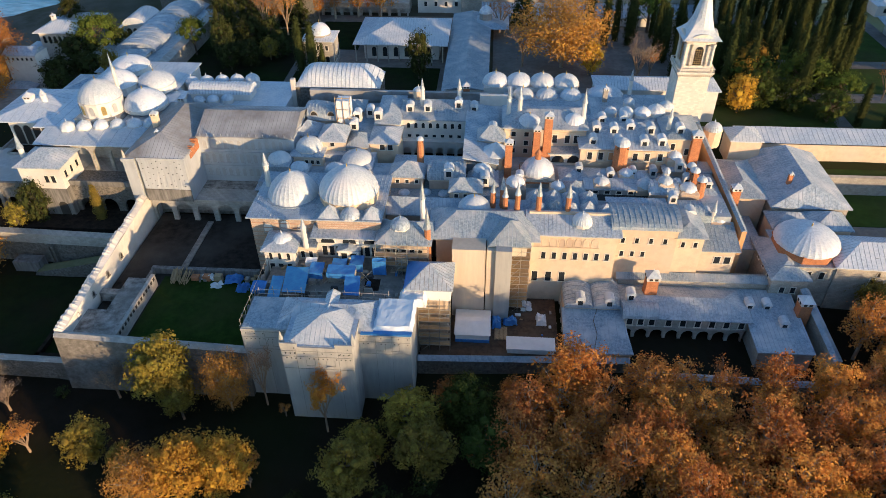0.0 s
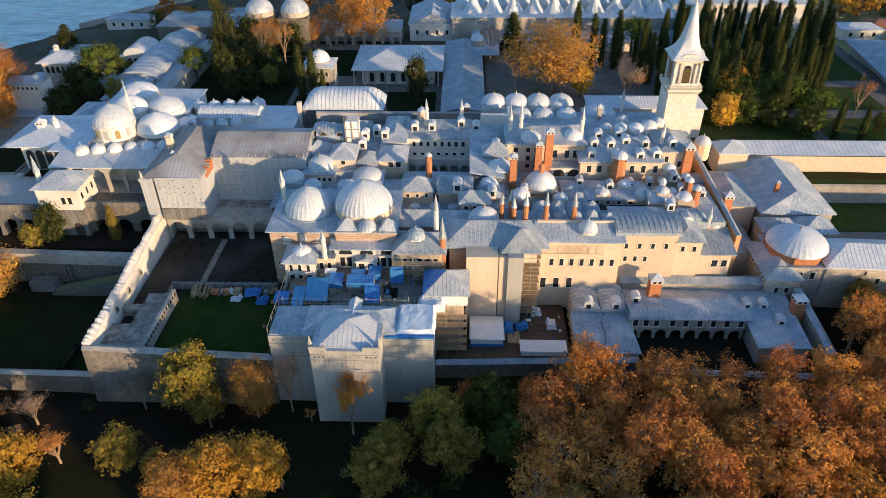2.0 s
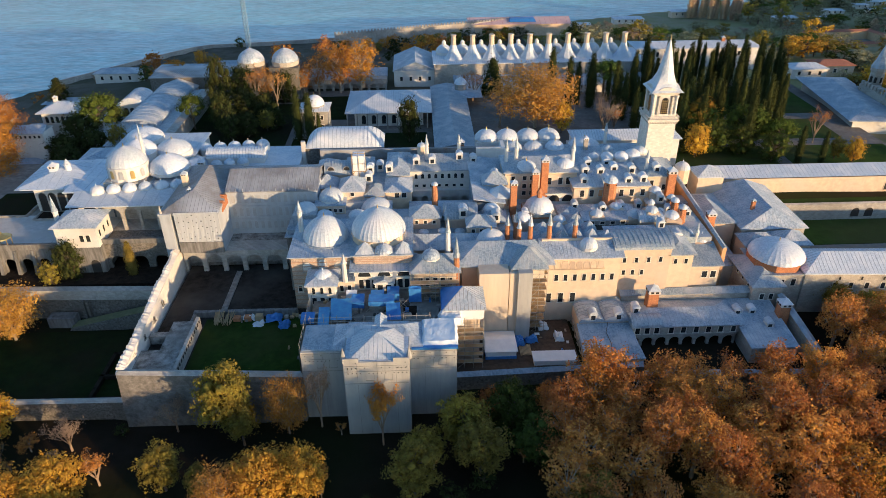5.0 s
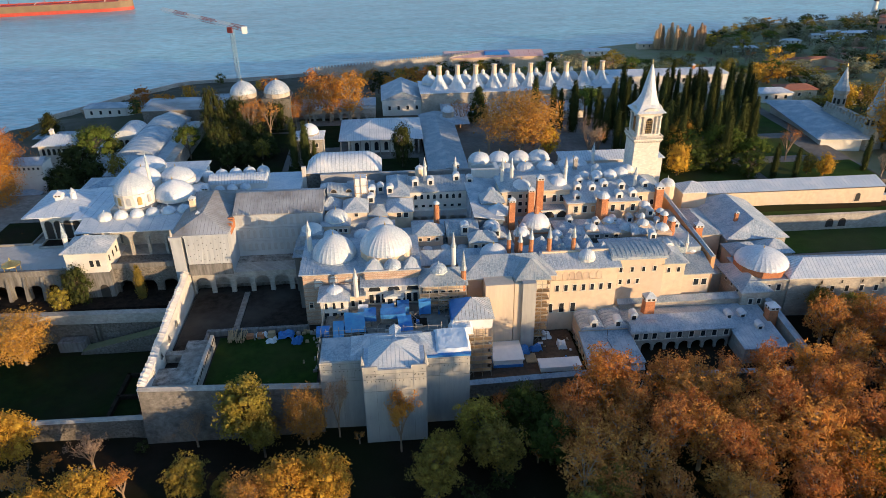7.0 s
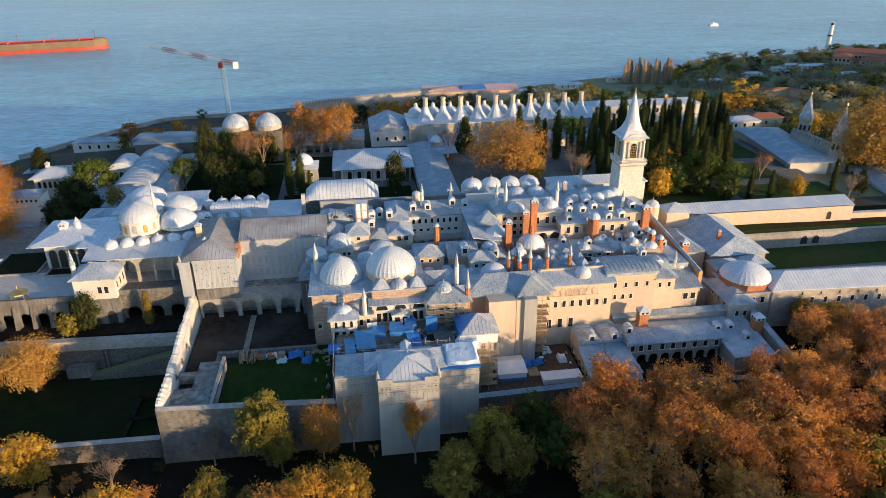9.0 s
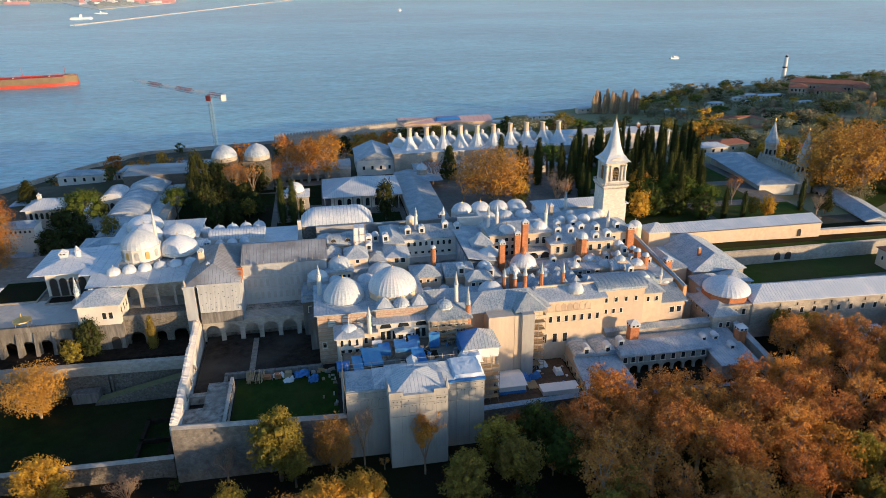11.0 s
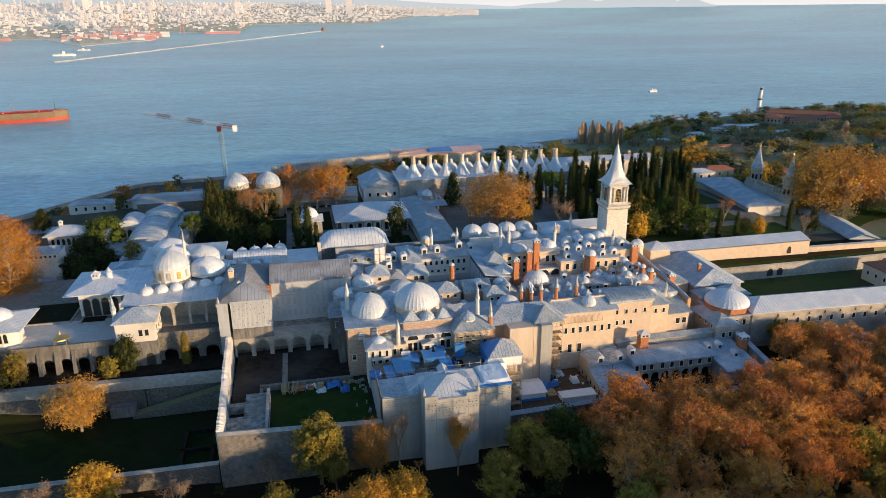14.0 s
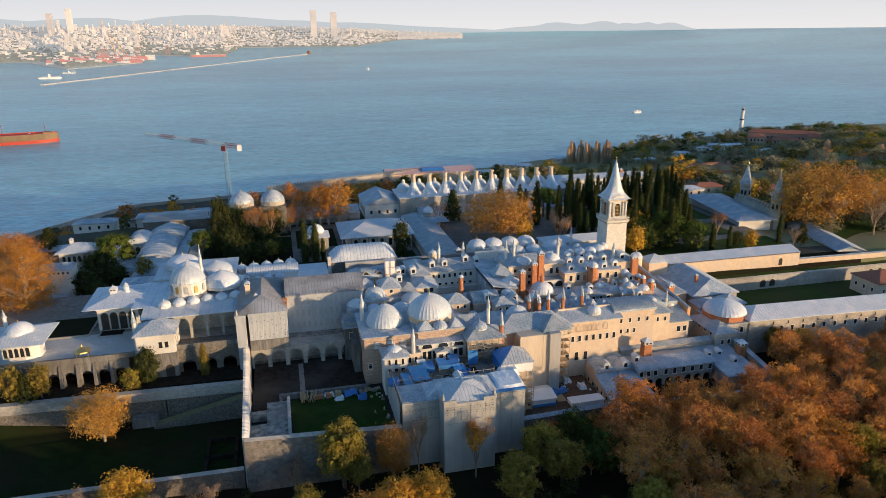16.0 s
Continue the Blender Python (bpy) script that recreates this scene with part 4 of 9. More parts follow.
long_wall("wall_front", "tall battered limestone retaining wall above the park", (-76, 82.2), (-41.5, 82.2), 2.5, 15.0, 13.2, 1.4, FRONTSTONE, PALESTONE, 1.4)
w = long_wall("wall_garden", "long white plastered garden wall with a ragged top", (-75.6, 82.0), (-76.6, 126.0), 3, 15.0, 17.5, 1.5, PLASTER)
broken = Shape()
rnd = random.Random(8)
crest, m = [], 150
for i in range(m + 1):
    y = 82.6 + 41.5 * i / m
    h = 0.55 + 0.8 * noise.noise((y * 0.22, 1.5, 0)) + 0.35 * noise.noise((y * 1.3, 4.0, 0)) + 0.12 * rnd.uniform(-1, 1)
    crest.append((-75.6 - (y - 82) / 44, y, 15.0 + 2.5 * (y - 82) / 44, max(0.04, h)))
for x, y, zt, h in crest:
    q = 0.25 * h
    broken.v += [(x - 0.76, y, zt - 0.1), (x - 0.74, y, zt + h * 0.9), (x - 0.2 + q * 0.3, y, zt + h), (x + 0.76, y, zt - 0.1 + 0.3 * h)]
broken.f = [(4 * i + j, 4 * i + 4 + j, 4 * i + 5 + j, 4 * i + 1 + j) for i in range(m) for j in range(3)] + [(0, 1, 2, 3), (4 * m + 3, 4 * m + 2, 4 * m + 1, 4 * m)]
part("broken_top", broken, PLASTER, w)
for i, y in enumerate((88, 94, 100, 106)):
    window(w, -75.05, y, 13.6, "E", 0.7, 1.0, True, PALESTONE, VOID)
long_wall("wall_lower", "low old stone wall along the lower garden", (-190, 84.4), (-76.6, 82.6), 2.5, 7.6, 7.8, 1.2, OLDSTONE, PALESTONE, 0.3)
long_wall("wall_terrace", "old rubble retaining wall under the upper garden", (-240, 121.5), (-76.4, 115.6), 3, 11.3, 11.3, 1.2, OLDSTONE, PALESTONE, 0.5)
ramp = Shape()
rp = [(x, y, z) for y in (110.6, 113.4) for x, z in ((-100, 3.6), (-77.2, 3.6), (-77.2, 9.6), (-99.4, 4.6))]
ramp.add(rp, [(0, 1, 2, 3), (7, 6, 5, 4), (0, 4, 5, 1), (1, 5, 6, 2), (2, 6, 7, 3), (3, 7, 4, 0)])
rob = structure("garden_ramp", ramp, OLDSTONE, "sloping stone ramp with a mossy top along the retaining wall", "ramp")
rt_ = Shape().slab([(-99.4, 110.7, 4.66), (-77.3, 110.7, 9.68), (-77.3, 113.3, 9.68), (-99.4, 113.3, 4.66)], 0.05)
part("mossy_top", rt_, MOSS, rob)
long_wall("wall_terrace_band", "pale stone parapet along the top of the retaining wall", (-240, 121.1), (-76.6, 115.2), 9.4, 11.9, 11.9, 1.9, PALESTONE)
for x in (-97.5, -96.6):
    structure("wall_buttress", Shape().box(x, x + 0.5, 114.2, 115.8, 3.6, 9.4), OLDSTONE, "narrow stone pier on the retaining wall", "wall")
structure("garden_shed_wall", Shape().box(-105, -99, 111.8, 114.6, 3.6, 6.4), GREYSTONE, "low ruined stone chamber at the wall foot", "ruin")
ruin = Shape()
for bx in ((-86, -85.2, 86, 101), (-79.5, -78.7, 86, 101), (-86, -78.7, 86, 86.8), (-86, -78.7, 93, 93.6), (-86, -78.7, 100.4, 101)):
    ruin.box(*bx, 3.4, 5.0)
structure("ruined_foundation", ruin, SOIL, "low ruined stone foundations in the grass", "ruin")
structure("lower_lawn", Shape().box(-150, -77, 85.5, 110, 3.5, 4.05), LAWN, "lawn of the lower garden, its shade put into the colour", "lawn")
structure("upper_lawn", Shape().box(-170, -77, 118.2, 130.5, 9.6, 11.6), SOIL, "dark planted terrace below the arches", "garden")

structure("court_floor", Shape().box(-75, -42, 83, 126, 9, 11.0), COURTSOIL, "bare brown soil of the sunken court", "floor")
structure("court_lawn", Shape().box(-65.5, -43, 83.2, 103.5, 10.9, 11.12), COURTLAWN, "green lawn behind the front wall, darkened in colour for shade", "lawn")
structure("stone_walk", Shape().box(-63.3, -62.0, 105.5, 123, 10.9, 11.25), FLAGS, "narrow stone walk across the court", "path")
structure("cross_wall", Shape().box(-68.5, -46, 104.4, 105.3, 10.9, 12.4).box(-68.5, -67.8, 100.5, 104.4, 10.9, 12.2), GREYSTONE, "low pale cross wall in the court", "wall")
t = structure("stone_terrace", Shape().box(-71.4, -66.2, 84, 100.5, 9, 13.0).box(-75, -71.4, 84, 91, 9, 13.0).box(-75, -71.4, 95.5, 97, 9, 13.0), RUINPAVE, "raised stone-paved terrace beside the garden wall", "terrace")
par = Shape().box(-66.6, -65.9, 83.5, 100.8, 11, 13.9)
part("parapet", par, PALESTONE, t)
for i in range(14):
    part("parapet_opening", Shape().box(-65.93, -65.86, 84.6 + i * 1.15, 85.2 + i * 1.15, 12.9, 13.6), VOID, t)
arcade("arcade", "grey stone arcade at the back of the court", -75.5, -46.9, 123.6, 11, 16.4, 6, 4.2, 0.76, 0.48, PALESTONE)
structure("arcade_terrace", Shape().box(-76, -46, 127.9, 133, 10, 16.72), RUINPAVE, "stone terrace on top of the arcade", "terrace")

rnd = random.Random(14)
st = thing("timber_stack", "pile of straw-coloured poles and planks on the court", "timber", (-61.6, 102.4, 11.1))
for i in range(34):
    x, z = -63.4 + rnd.uniform(0, 3.6), 11.2 + rnd.uniform(0, 1.3)
    part("pole", Shape().tube((x, 101.0 + rnd.uniform(-0.4, 0.4), z), (x + rnd.uniform(-0.6, 0.6), 104.0 + rnd.uniform(-0.5, 0.3), z + 0.5 + rnd.uniform(0, 0.4)), 0.1, 0.08, 5), TIMBER, st)
for x0, x1, y0, y1, z, m, lab in ((-52.6, -49.2, 101.6, 104.2, 12.1, BLUE_TARP, "crumpled blue tarpaulin over a heap"), (-49.4, -47.2, 99.4, 101.6, 11.9, BLUE_TARP, "crumpled blue tarpaulin over a heap"), (-55.2, -52.8, 100.4, 101.9, 11.6, WHITE_TARP, "crumpled white plastic sheet on the grass"), (-57.5, -55.0, 102.6, 104.0, 11.9, WHITE_TARP, "crumpled white plastic sheet on the grass")):
    ob = part("ground_sheet", cloth(x0, x1, y0, y1, z, x0, 0.9, 0.7), m)
    tagged(ob, lab, "tarpaulin", "court tarpaulins")
for i in range(46):
    x, y = rnd.uniform(-59.5, -44.5), rnd.uniform(101.8, 104.2)
    if rnd.random() < 0.25:
        x, y = rnd.uniform(-46.5, -43.5), rnd.uniform(88, 104)
    w_, d_, h_ = rnd.uniform(0.3, 1.1), rnd.uniform(0.25, 0.8), rnd.uniform(0.15, 0.7)
    ob = part("loose_stone", Shape().frustum((x, x + w_, y, y + d_), 11.0, (x + 0.08, x + w_ * 0.85, y + 0.06, y + d_ * 0.9), 11.12 + h_), rnd.choice((RUBBLE, RUBBLE, PALESTONE, RUBBLE, TIMBER)))
    tagged(ob, "loose block of stone or timber lying on the court", "rubble", "court rubble")
for i in range(3):
    bx0 = -59.6 + i * 2.4
    ob = part("crate", Shape().box(bx0, bx0 + 1.5, 102.4, 103.6, 11.0, 12.0 + 0.2 * i), rnd.choice((TIMBER, BRICK)))
    tagged(ob, "weathered wooden crate on the court", "crate", "court crates")
ob = building("end_pavilion", "grey lead-roofed block between hall and dome", (-50.2, -45.8, 122.4, 132.6), 11, 20.6, "flat", 0, GREYSTONE, 0.4)
window(ob, -48.4, 122.4, 17.6, "S", 0.8, 1.6)

# ---- the sheeted block with the long shuttered hall ----
lb = (-75.3, -65.2, 122.8, 140.0)
ob = building("white_block", "block hung with worn white sheeting full of small holes", lb, 16.8, 27.2, "flat", 0, WHITEWASH, 0.0, rmat=LEAD_DARK, seam=SEAM_DARK)
put_roof(ob, "hip", -78.4, -65.2, 123.0, 150.0, 27.35, 2.9, 0.1, LEAD_DARK, SEAM_DARK, 0.9)
sheet, m = Shape(), 26
for i in range(m + 1):
    x = lb[0] + (lb[1] - lb[0]) * i / m
    low = 20.0 - 0.7 * math.sin(i * 0.7) * (i % 5 == 0) - 0.5 * noise.noise((i * 0.4, 2.0, 0))
    sheet.v += [(x, 122.62 - 0.06 * math.sin(i * 1.9), low), (x, 122.66 - 0.03 * math.sin(i * 2.3), 23.0), (x, 122.7, 27.5)]
sheet.f = [(3 * i + j, 3 * i + 3 + j, 3 * i + 4 + j, 3 * i + 1 + j) for i in range(m) for j in (0, 1)]
part("front_sheet", sheet, WHITEWASH, ob, "worn white sheet with a ragged hem")
holes = Shape()
rh = random.Random(33)
for r in range(5):
    for i in range(9):
        if rh.random() < 0.18:
            continue
        x = lb[0] + 0.8 + i * 1.05 + rh.uniform(-0.15, 0.15)
        z = 20.6 + r * 1.42 + (0.4 if i % 2 else 0) + rh.uniform(-0.12, 0.12)
        q = rh.uniform(0.10, 0.2)
        holes.box(x, x + q, 122.5, 122.6, z, z + q * 1.1)
tagged(part("hole_pattern", holes, VOID, ob), kind="stuff")
part("stone_base", Shape().box(lb[0] - 0.05, lb[1] + 0.05, 122.56, 122.78, 16.78, 19.7), GREYSTONE, ob)
part("side_pier", Shape().box(-78.6, -76.0, 122.6, 131.0, 9.5, 26.6).box(-78.8, -75.9, 122.4, 131.2, 26.6, 27.3), WHITEWASH, ob, "narrow whitewashed pier at the corner")
part("pier_pinnacle", Shape().lathe(-78.2, 123.0, [(0.35, 27.3), (0.3, 28.2), (0.05, 29.2)], 8), PALESTONE, ob)
lf = (-65.2, -43.5, 131.8, 147.0)
ob = building("hall_block", "long white hall with faint blind arches under a dark seamed roof", lf, 11, 28.2, "gable_x", 2.7, WHITEWASH, 0.3, rmat=LEAD_DARK, seam=SEAM_DARK, step=0.9)
for r, (z, h) in enumerate(((18.2, 1.9), (21.6, 2.2), (25.2, 1.9))):
    for i in range(13):
        window(ob, -63.9 + i * 1.58, 131.8, z, "S", 0.8, h, True, WHITEWASH, FADED)
part("ledge", Shape().box(-65.0, -43.5, 131.5, 131.8, 24.2, 24.45).box(-65.0, -43.5, 131.55, 131.8, 20.7, 20.9), WHITEWASH, ob)
for i in range(14):
    x = -64.4 + i * 1.58
    part("roof_post", Shape().box(x, x + 0.09, 131.55, 131.66, 28.2, 28.9), WHITEWASH, ob)
chimney(-75.5, 135.2, 27, 32.5, 1.4, "block", CREAM, "square ochre chimney beside the dark roof")
chimney(-73.2, 130.2, 28.6, 30.4, 0.9, "block", RUBBLE, "small brown stone chimney stub on the dark roof")
brick_end = Shape()
rb_ = random.Random(71)
for i in range(16):
    y = 126.2 + i * 0.32
    brick_end.box(-66.4, -65.0, y, y + 0.3, 25.6, 26.6 + 0.055 * i + rb_.uniform(0, 0.9))
part("broken_brick_end", brick_end, BRICK, ob)

# ---- terrace pavilions to the north ----
arcade("terrace_arcade", "round stone arches under the marble terrace", -163.3, -106.6, 124.2, 11.2, 17.9, 14, 7.0, 0.66, 0.42, GREYSTONE)
for i in range(15):
    x = -106.6 - i * 4.05
    structure("arcade_pier", Shape().frustum((x - 0.45, x + 0.45, 123.0, 124.2), 11.2, (x - 0.35, x + 0.35, 123.95, 124.2), 17.6), GREYSTONE, "sloping stone pier between the terrace arches", "pier")
structure("terrace_parapet", Shape().box(-165, -104.6, 124.0, 124.5, 18.2, 19.2).box(-165, -104.6, 123.85, 124.65, 19.2, 19.4), GREYSTONE, "low stone parapet of the marble terrace", "parapet")
structure("marble_terrace", Shape().box(-165, -94.6, 124.9, 141, 17.9, 18.34), MARBLE, "broad pale marble terrace", "terrace")
structure("terrace_core", Shape().box(-165, -94.6, 131.7, 141, 9, 17.88), GREYSTONE, "stone body of the terrace", "terrace")
arcade("terrace_vaults", "wide stone vaults under the pavilion terrace", -94.4, -78.7, 125.4, 11, 18.0, 3, 6, 0.66, 0.3, OLDSTONE)
structure("pavilion_parapet", Shape().box(-94.4, -78.8, 125.2, 125.7, 18.37, 19.4).box(-94.4, -78.8, 125.1, 125.8, 19.4, 19.6), GREYSTONE, "stone balustrade before the kiosk portico", "parapet")
structure("pavilion_terrace", Shape().box(-94.55, -76.1, 131.85, 160, 9, 18.4), PALESTONE, "raised terrace of the domed pavilion", "terrace")
wb = (-103.9, -94.4, 123.6, 131.8)
ob = building("white_house", "small white house with a hipped lead roof", wb, 10, 24.0, "hip", 2.5, PLASTER, 0.65, rmat=LEAD)
part("stone_base", Shape().box(wb[0] - 0.15, wb[1] + 0.15, wb[2] - 0.18, wb[3], 9.5, 18.4), GREYSTONE, ob)
for x in (-98.0, -96.5):
    window(ob, x, 123.6, 20.0, "S", 0.9, 1.7)
windows(ob, wb, "E", 20.6, 3, 0.8, 1.6)
window(ob, -96.4, 123.42, 11.4, "S", 2.2, 3.6, True, GREYSTONE, VOID)
window(ob, -101.6, 123.42, 11.4, "S", 2.0, 3.2, True, GREYSTONE, VOID)
chimney(-104.6, 127.8, 18.3, 30.2, 1.2, "slim", PLASTER, "slender white chimney with a pointed cap")
tk = (-117.2, -106.4, 143.0, 156.0)
ob = building("terrace_kiosk", "low arcaded kiosk with a broad pale lead roof", tk, 17, 26.0, "hip", 2.0, PLASTER, 2.9, rmat=LEAD_PALE, step=2.2)
windows(ob, tk, "S", 18.6, 4, 1.9, 5.0, True, frame=PALESTONE, pane=VOID)
windows(ob, tk, "W", 18.6, 4, 1.9, 5.0, True, frame=PALESTONE, pane=VOID)
chimney(-109.9, 148.8, 26.4, 30.6, 1.5, "slim", LEAD_PALE, "stout lead-clad chimney with a pointed cap")
chimney(-113.2, 148.2, 26.4, 30.0, 1.9, "block", LEAD_PALE, "low square lead-clad roof vent")

structure("terrace_walk", Shape().box(-165, -94.6, 141, 175, 9, 18.25), FLAGS, "paved walk beside the sunken garden", "terrace")
# flat slabs; their dark colour stands for the shade of sunken ground
structure("parterre", Shape().box(-131.5, -119.6, 140.6, 154.5, 17, 18.40), LAWN, "garden bed on the terrace, painted dark as if sunken", "garden")
structure("basin", Shape().box(-116.4, -110.6, 138.4, 142.8, 17, 18.40), SOIL, "dark empty basin in the marble terrace", "basin")
for bx in ((-131.9, -119.2, 140.2, 140.6), (-119.6, -119.2, 140.6, 154.5), (-116.8, -110.2, 138.0, 138.4), (-116.8, -116.4, 138.4, 142.8)):
    structure("bed_edge", Shape().box(*bx, 17.9, 18.8), PALESTONE, "low pale stone edging", "edging")
can = thing("gilded_canopy", "small gilded canopy on slim posts at the terrace edge", "canopy", (-117.2, 125.2, 18.3))
for dx in (-1.4, 1.4):
    for dy in (-1.0, 1.0):
        part("post", Shape().tube((-117.2 + dx, 125.2 + dy, 18.3), (-117.2 + dx, 125.2 + dy, 20.8), 0.1, 0.1, 6), GOLD, can)
part("canopy_roof", Shape().lathe(-117.2, 125.2, [(2.2, 20.7), (2.1, 21.0), (1.2, 21.4), (0.3, 21.9), (0.05, 22.7)], 8), GOLD, can)
kiosk = thing("domed_kiosk", "white domed marble kiosk with deep lead eaves", "kiosk", (-92.2, 143.5, 17), "")
part("wall", Shape().box(-101, -80, 139.3, 152, 17, 26.0), PLASTER, kiosk)
# back wall coloured dark to paint the shade within the portico
part("tiled_wall", Shape().box(-96.5, -78.5, 139.05, 139.25, 18.4, 25.4), TILEWORK, kiosk, "wall behind the portico, its shade painted in dark blue")
put_roof(kiosk, "shed_s", -103.0, -79.0, 131.2, 137.0, 25.6, 1.0, 0.6, LEAD_PALE, step=3.2)
put_roof(kiosk, "flat", -106.6, -77.4, 137.2, 158, 26.3, 0, 0.2, LEAD_PALE, step=2.6)
put_roof(kiosk, "flat", -104, -80, 158.2, 175, 26.9, 0, 0.2, LEAD_PALE, step=2.6)
part("rear_wall", Shape().box(-103.5, -80.5, 158.3, 174.6, 17, 27.0), PLASTER, kiosk)
arcade("kiosk_portico", "tall pointed arches of the kiosk portico", -95.4, -78.6, 131.9, 18.4, 25.5, 4, 5.8, 0.84, 0.58, PALESTONE, top=False)
for x, y, r, zb, h, dr in ((-92.2, 143.9, 4.8, 31.4, 4.3, 3.6), (-93.5, 155.5, 4.6, 29.6, 3.6, 2.0), (-85.5, 158.6, 4.6, 28.6, 3.1, 1.6), (-83.2, 147.0, 5.0, 28.4, 3.8, 0.8), (-96.5, 168.4, 5.0, 28.7, 2.9, 1.2)):
    put_dome(kiosk, x, y, zb, r, h, 24, dr, 12, LEAD_PALE, PLASTER, 0.9)
part("drum_ledge", Shape().box(-97.2, -87.2, 138.9, 149, 26.5, 27.9), PALESTONE, kiosk)
for i in range(5):
    a = -math.pi / 2 + (i - 2) * math.pi / 6
    x, y = -92.2 + 5.02 * math.cos(a), 143.9 + 5.02 * math.sin(a)
    s = Shape()
    ux, uy = -math.sin(a), math.cos(a)
    p = [(x + ux * k + math.cos(a) * d, y + uy * k + math.sin(a) * d, z) for d in (0, 0.06) for k, z in ((-0.5, 28.7), (0.5, 28.7), (0.5, 30.4), (0.3, 30.8), (-0.3, 30.8), (-0.5, 30.4))]
    s.add(p, [(0, 1, 2, 3, 4, 5), (11, 10, 9, 8, 7, 6)] + [(j, 6 + j, 6 + (j + 1) % 6, (j + 1) % 6) for j in range(6)])
    part("drum_window", s, GOLD if i % 2 else FADED, kiosk)
for i in range(6):
    dome_thing(-98.1 + 3.76 * i, 137.0 + 0.54 * i, 26.7, 1.75, 1.6, "small ribbed white dome above the portico", 0.4, 8, LEAD_PALE, group="portico domes", finial=0.7, gores=10)
chimney(-88.5, 146.2, 27, 41.0, 0.8, "slim", PLASTER, "tall slender white chimney with a pointed cap")

# ---- harem: the two great domes ----
hb = (-46.5, -33.2, 107, 123)
ob = building("dome_hall", "tall hall of banded brick and stone under a ribbed dome", hb, 5, 24.3, "flat", 0, STRIPED, 0.7)
for i in range(14):
    z = 9.1 + i * 1.05
    part("brick_band", Shape().box(hb[0] - 0.04, hb[1] + 0.04, hb[2] - 0.04, hb[3], z, z + 0.24), REDBAND, ob)
put_dome(ob, -39.8, 115.3, 24.6, 5.0, 5.2, 30, 0.3, 16, LEAD_PALE, LEAD, 0.8, 1.08)
for i, x in enumerate((-43.2, -39.8, -36.4)):
    window(ob, x, 107, 20.6 if i != 1 else 20.6, "S", 1.7, 2.2 if i != 1 else 2.9, True, PALESTONE, PLASTER)
for x in (-45.2, -41.5):
    window(ob, x, 107, 15.5, "S", 0.8, 1.4)
db = (-33.2, -20.8, 106, 122)
ob = building("great_dome_hall", "broad hall carrying the largest ribbed lead dome", db, 5, 24.9, "flat", 0, STRIPED, 0.5)
put_dome(ob, -27.9, 113.9, 26.8, 5.9, 5.4, 36, 1.8, 12, LEAD_PALE, CREAM, 0.9, 1.0)
fb = (-33.0, -20.4, 104.0, 108)
ob = building("front_hall", "white hall with dark shuttered windows and lunettes", fb, 5, 22.6, "shed_s", 0.9, PLASTER, 0.9)
windows(ob, fb, "S", 17.9, 8, 0.95, 2.2, pane=GLASS)
for i in range(3):
    window(ob, -30.8 + i * 4.2, 104.0, 20.9, "S", 2.7, 1.35, True, FRAME, GLASS)
pb = (-28.6, -24.6, 102.4, 104.0)
ob = building("porch", "small white gabled porch with two dark doors", pb, 15, 20.3, "gable_y", 0.8, PLASTER, 0.3)
windows(ob, pb, "S", 17.7, 2, 1.1, 2.0)
sb = (-32.8, -20.6, 105.6, 109.5)
ob = building("banded_hall", "banded upper front with small lead pyramids", sb, 19, 25.0, "flat", 0, STRIPED, 0.2)
for i in range(3):
    part("brick_band", Shape().box(sb[0] - 0.03, sb[1] + 0.03, sb[2] - 0.03, sb[3], 23.55 + i * 0.5, 23.67 + i * 0.5), REDBAND, ob)
for x, r in ((-30.6, 1.9), (-22.4, 1.6)):
    put_roof(ob, "pyramid", x - r, x + r, 106.0, 109.0, 25.25, 2.1, 0.15)
put_dome(ob, -26.6, 107.2, 25.3, 1.9, 1.6, 16, 0.2, 8)
cb = (-42.4, -36.6, 100.4, 106.2)
ob = building("corner_kiosk", "small white corner kiosk with a domed lead roof", cb, 5, 21.4, "pyramid", 1.5, PLASTER, 0.6)
put_dome(ob, -39.4, 103.2, 21.7, 1.9, 1.6, 16, 0.3, 8, LEAD_PALE)
windows(ob, cb, "S", 19.2, 3, 0.6, 1.5, True)
windows(ob, cb, "S", 16.6, 3, 0.9, 1.6)
windows(ob, cb, "E", 19.2, 3, 0.6, 1.5, True)
lb2 = (-36.6, -33.0, 102.6, 107)
ob = building("link_room", "low pink plastered room between two kiosks", lb2, 5, 20.8, "flat", 0, CREAM, 0.3)
windows(ob, lb2, "S", 18.2, 2, 0.7, 1.5)
chimney(-34.7, 102.4, 20.8, 27.8, 0.95, "slim", PLASTER, "slender white chimney with a pointed cap")
chimney(-45.6, 118, 24, 32.4, 1.1, "slim", PLASTER, "slender white chimney with a pointed cap")
chimney(-12.8, 109.6, 21, 31.8, 1.0, "slim", PLASTER, "slender white chimney with a pointed cap")
chimney(-11.3, 102.8, 17, 30.6, 1.2, "slim", BRICK)

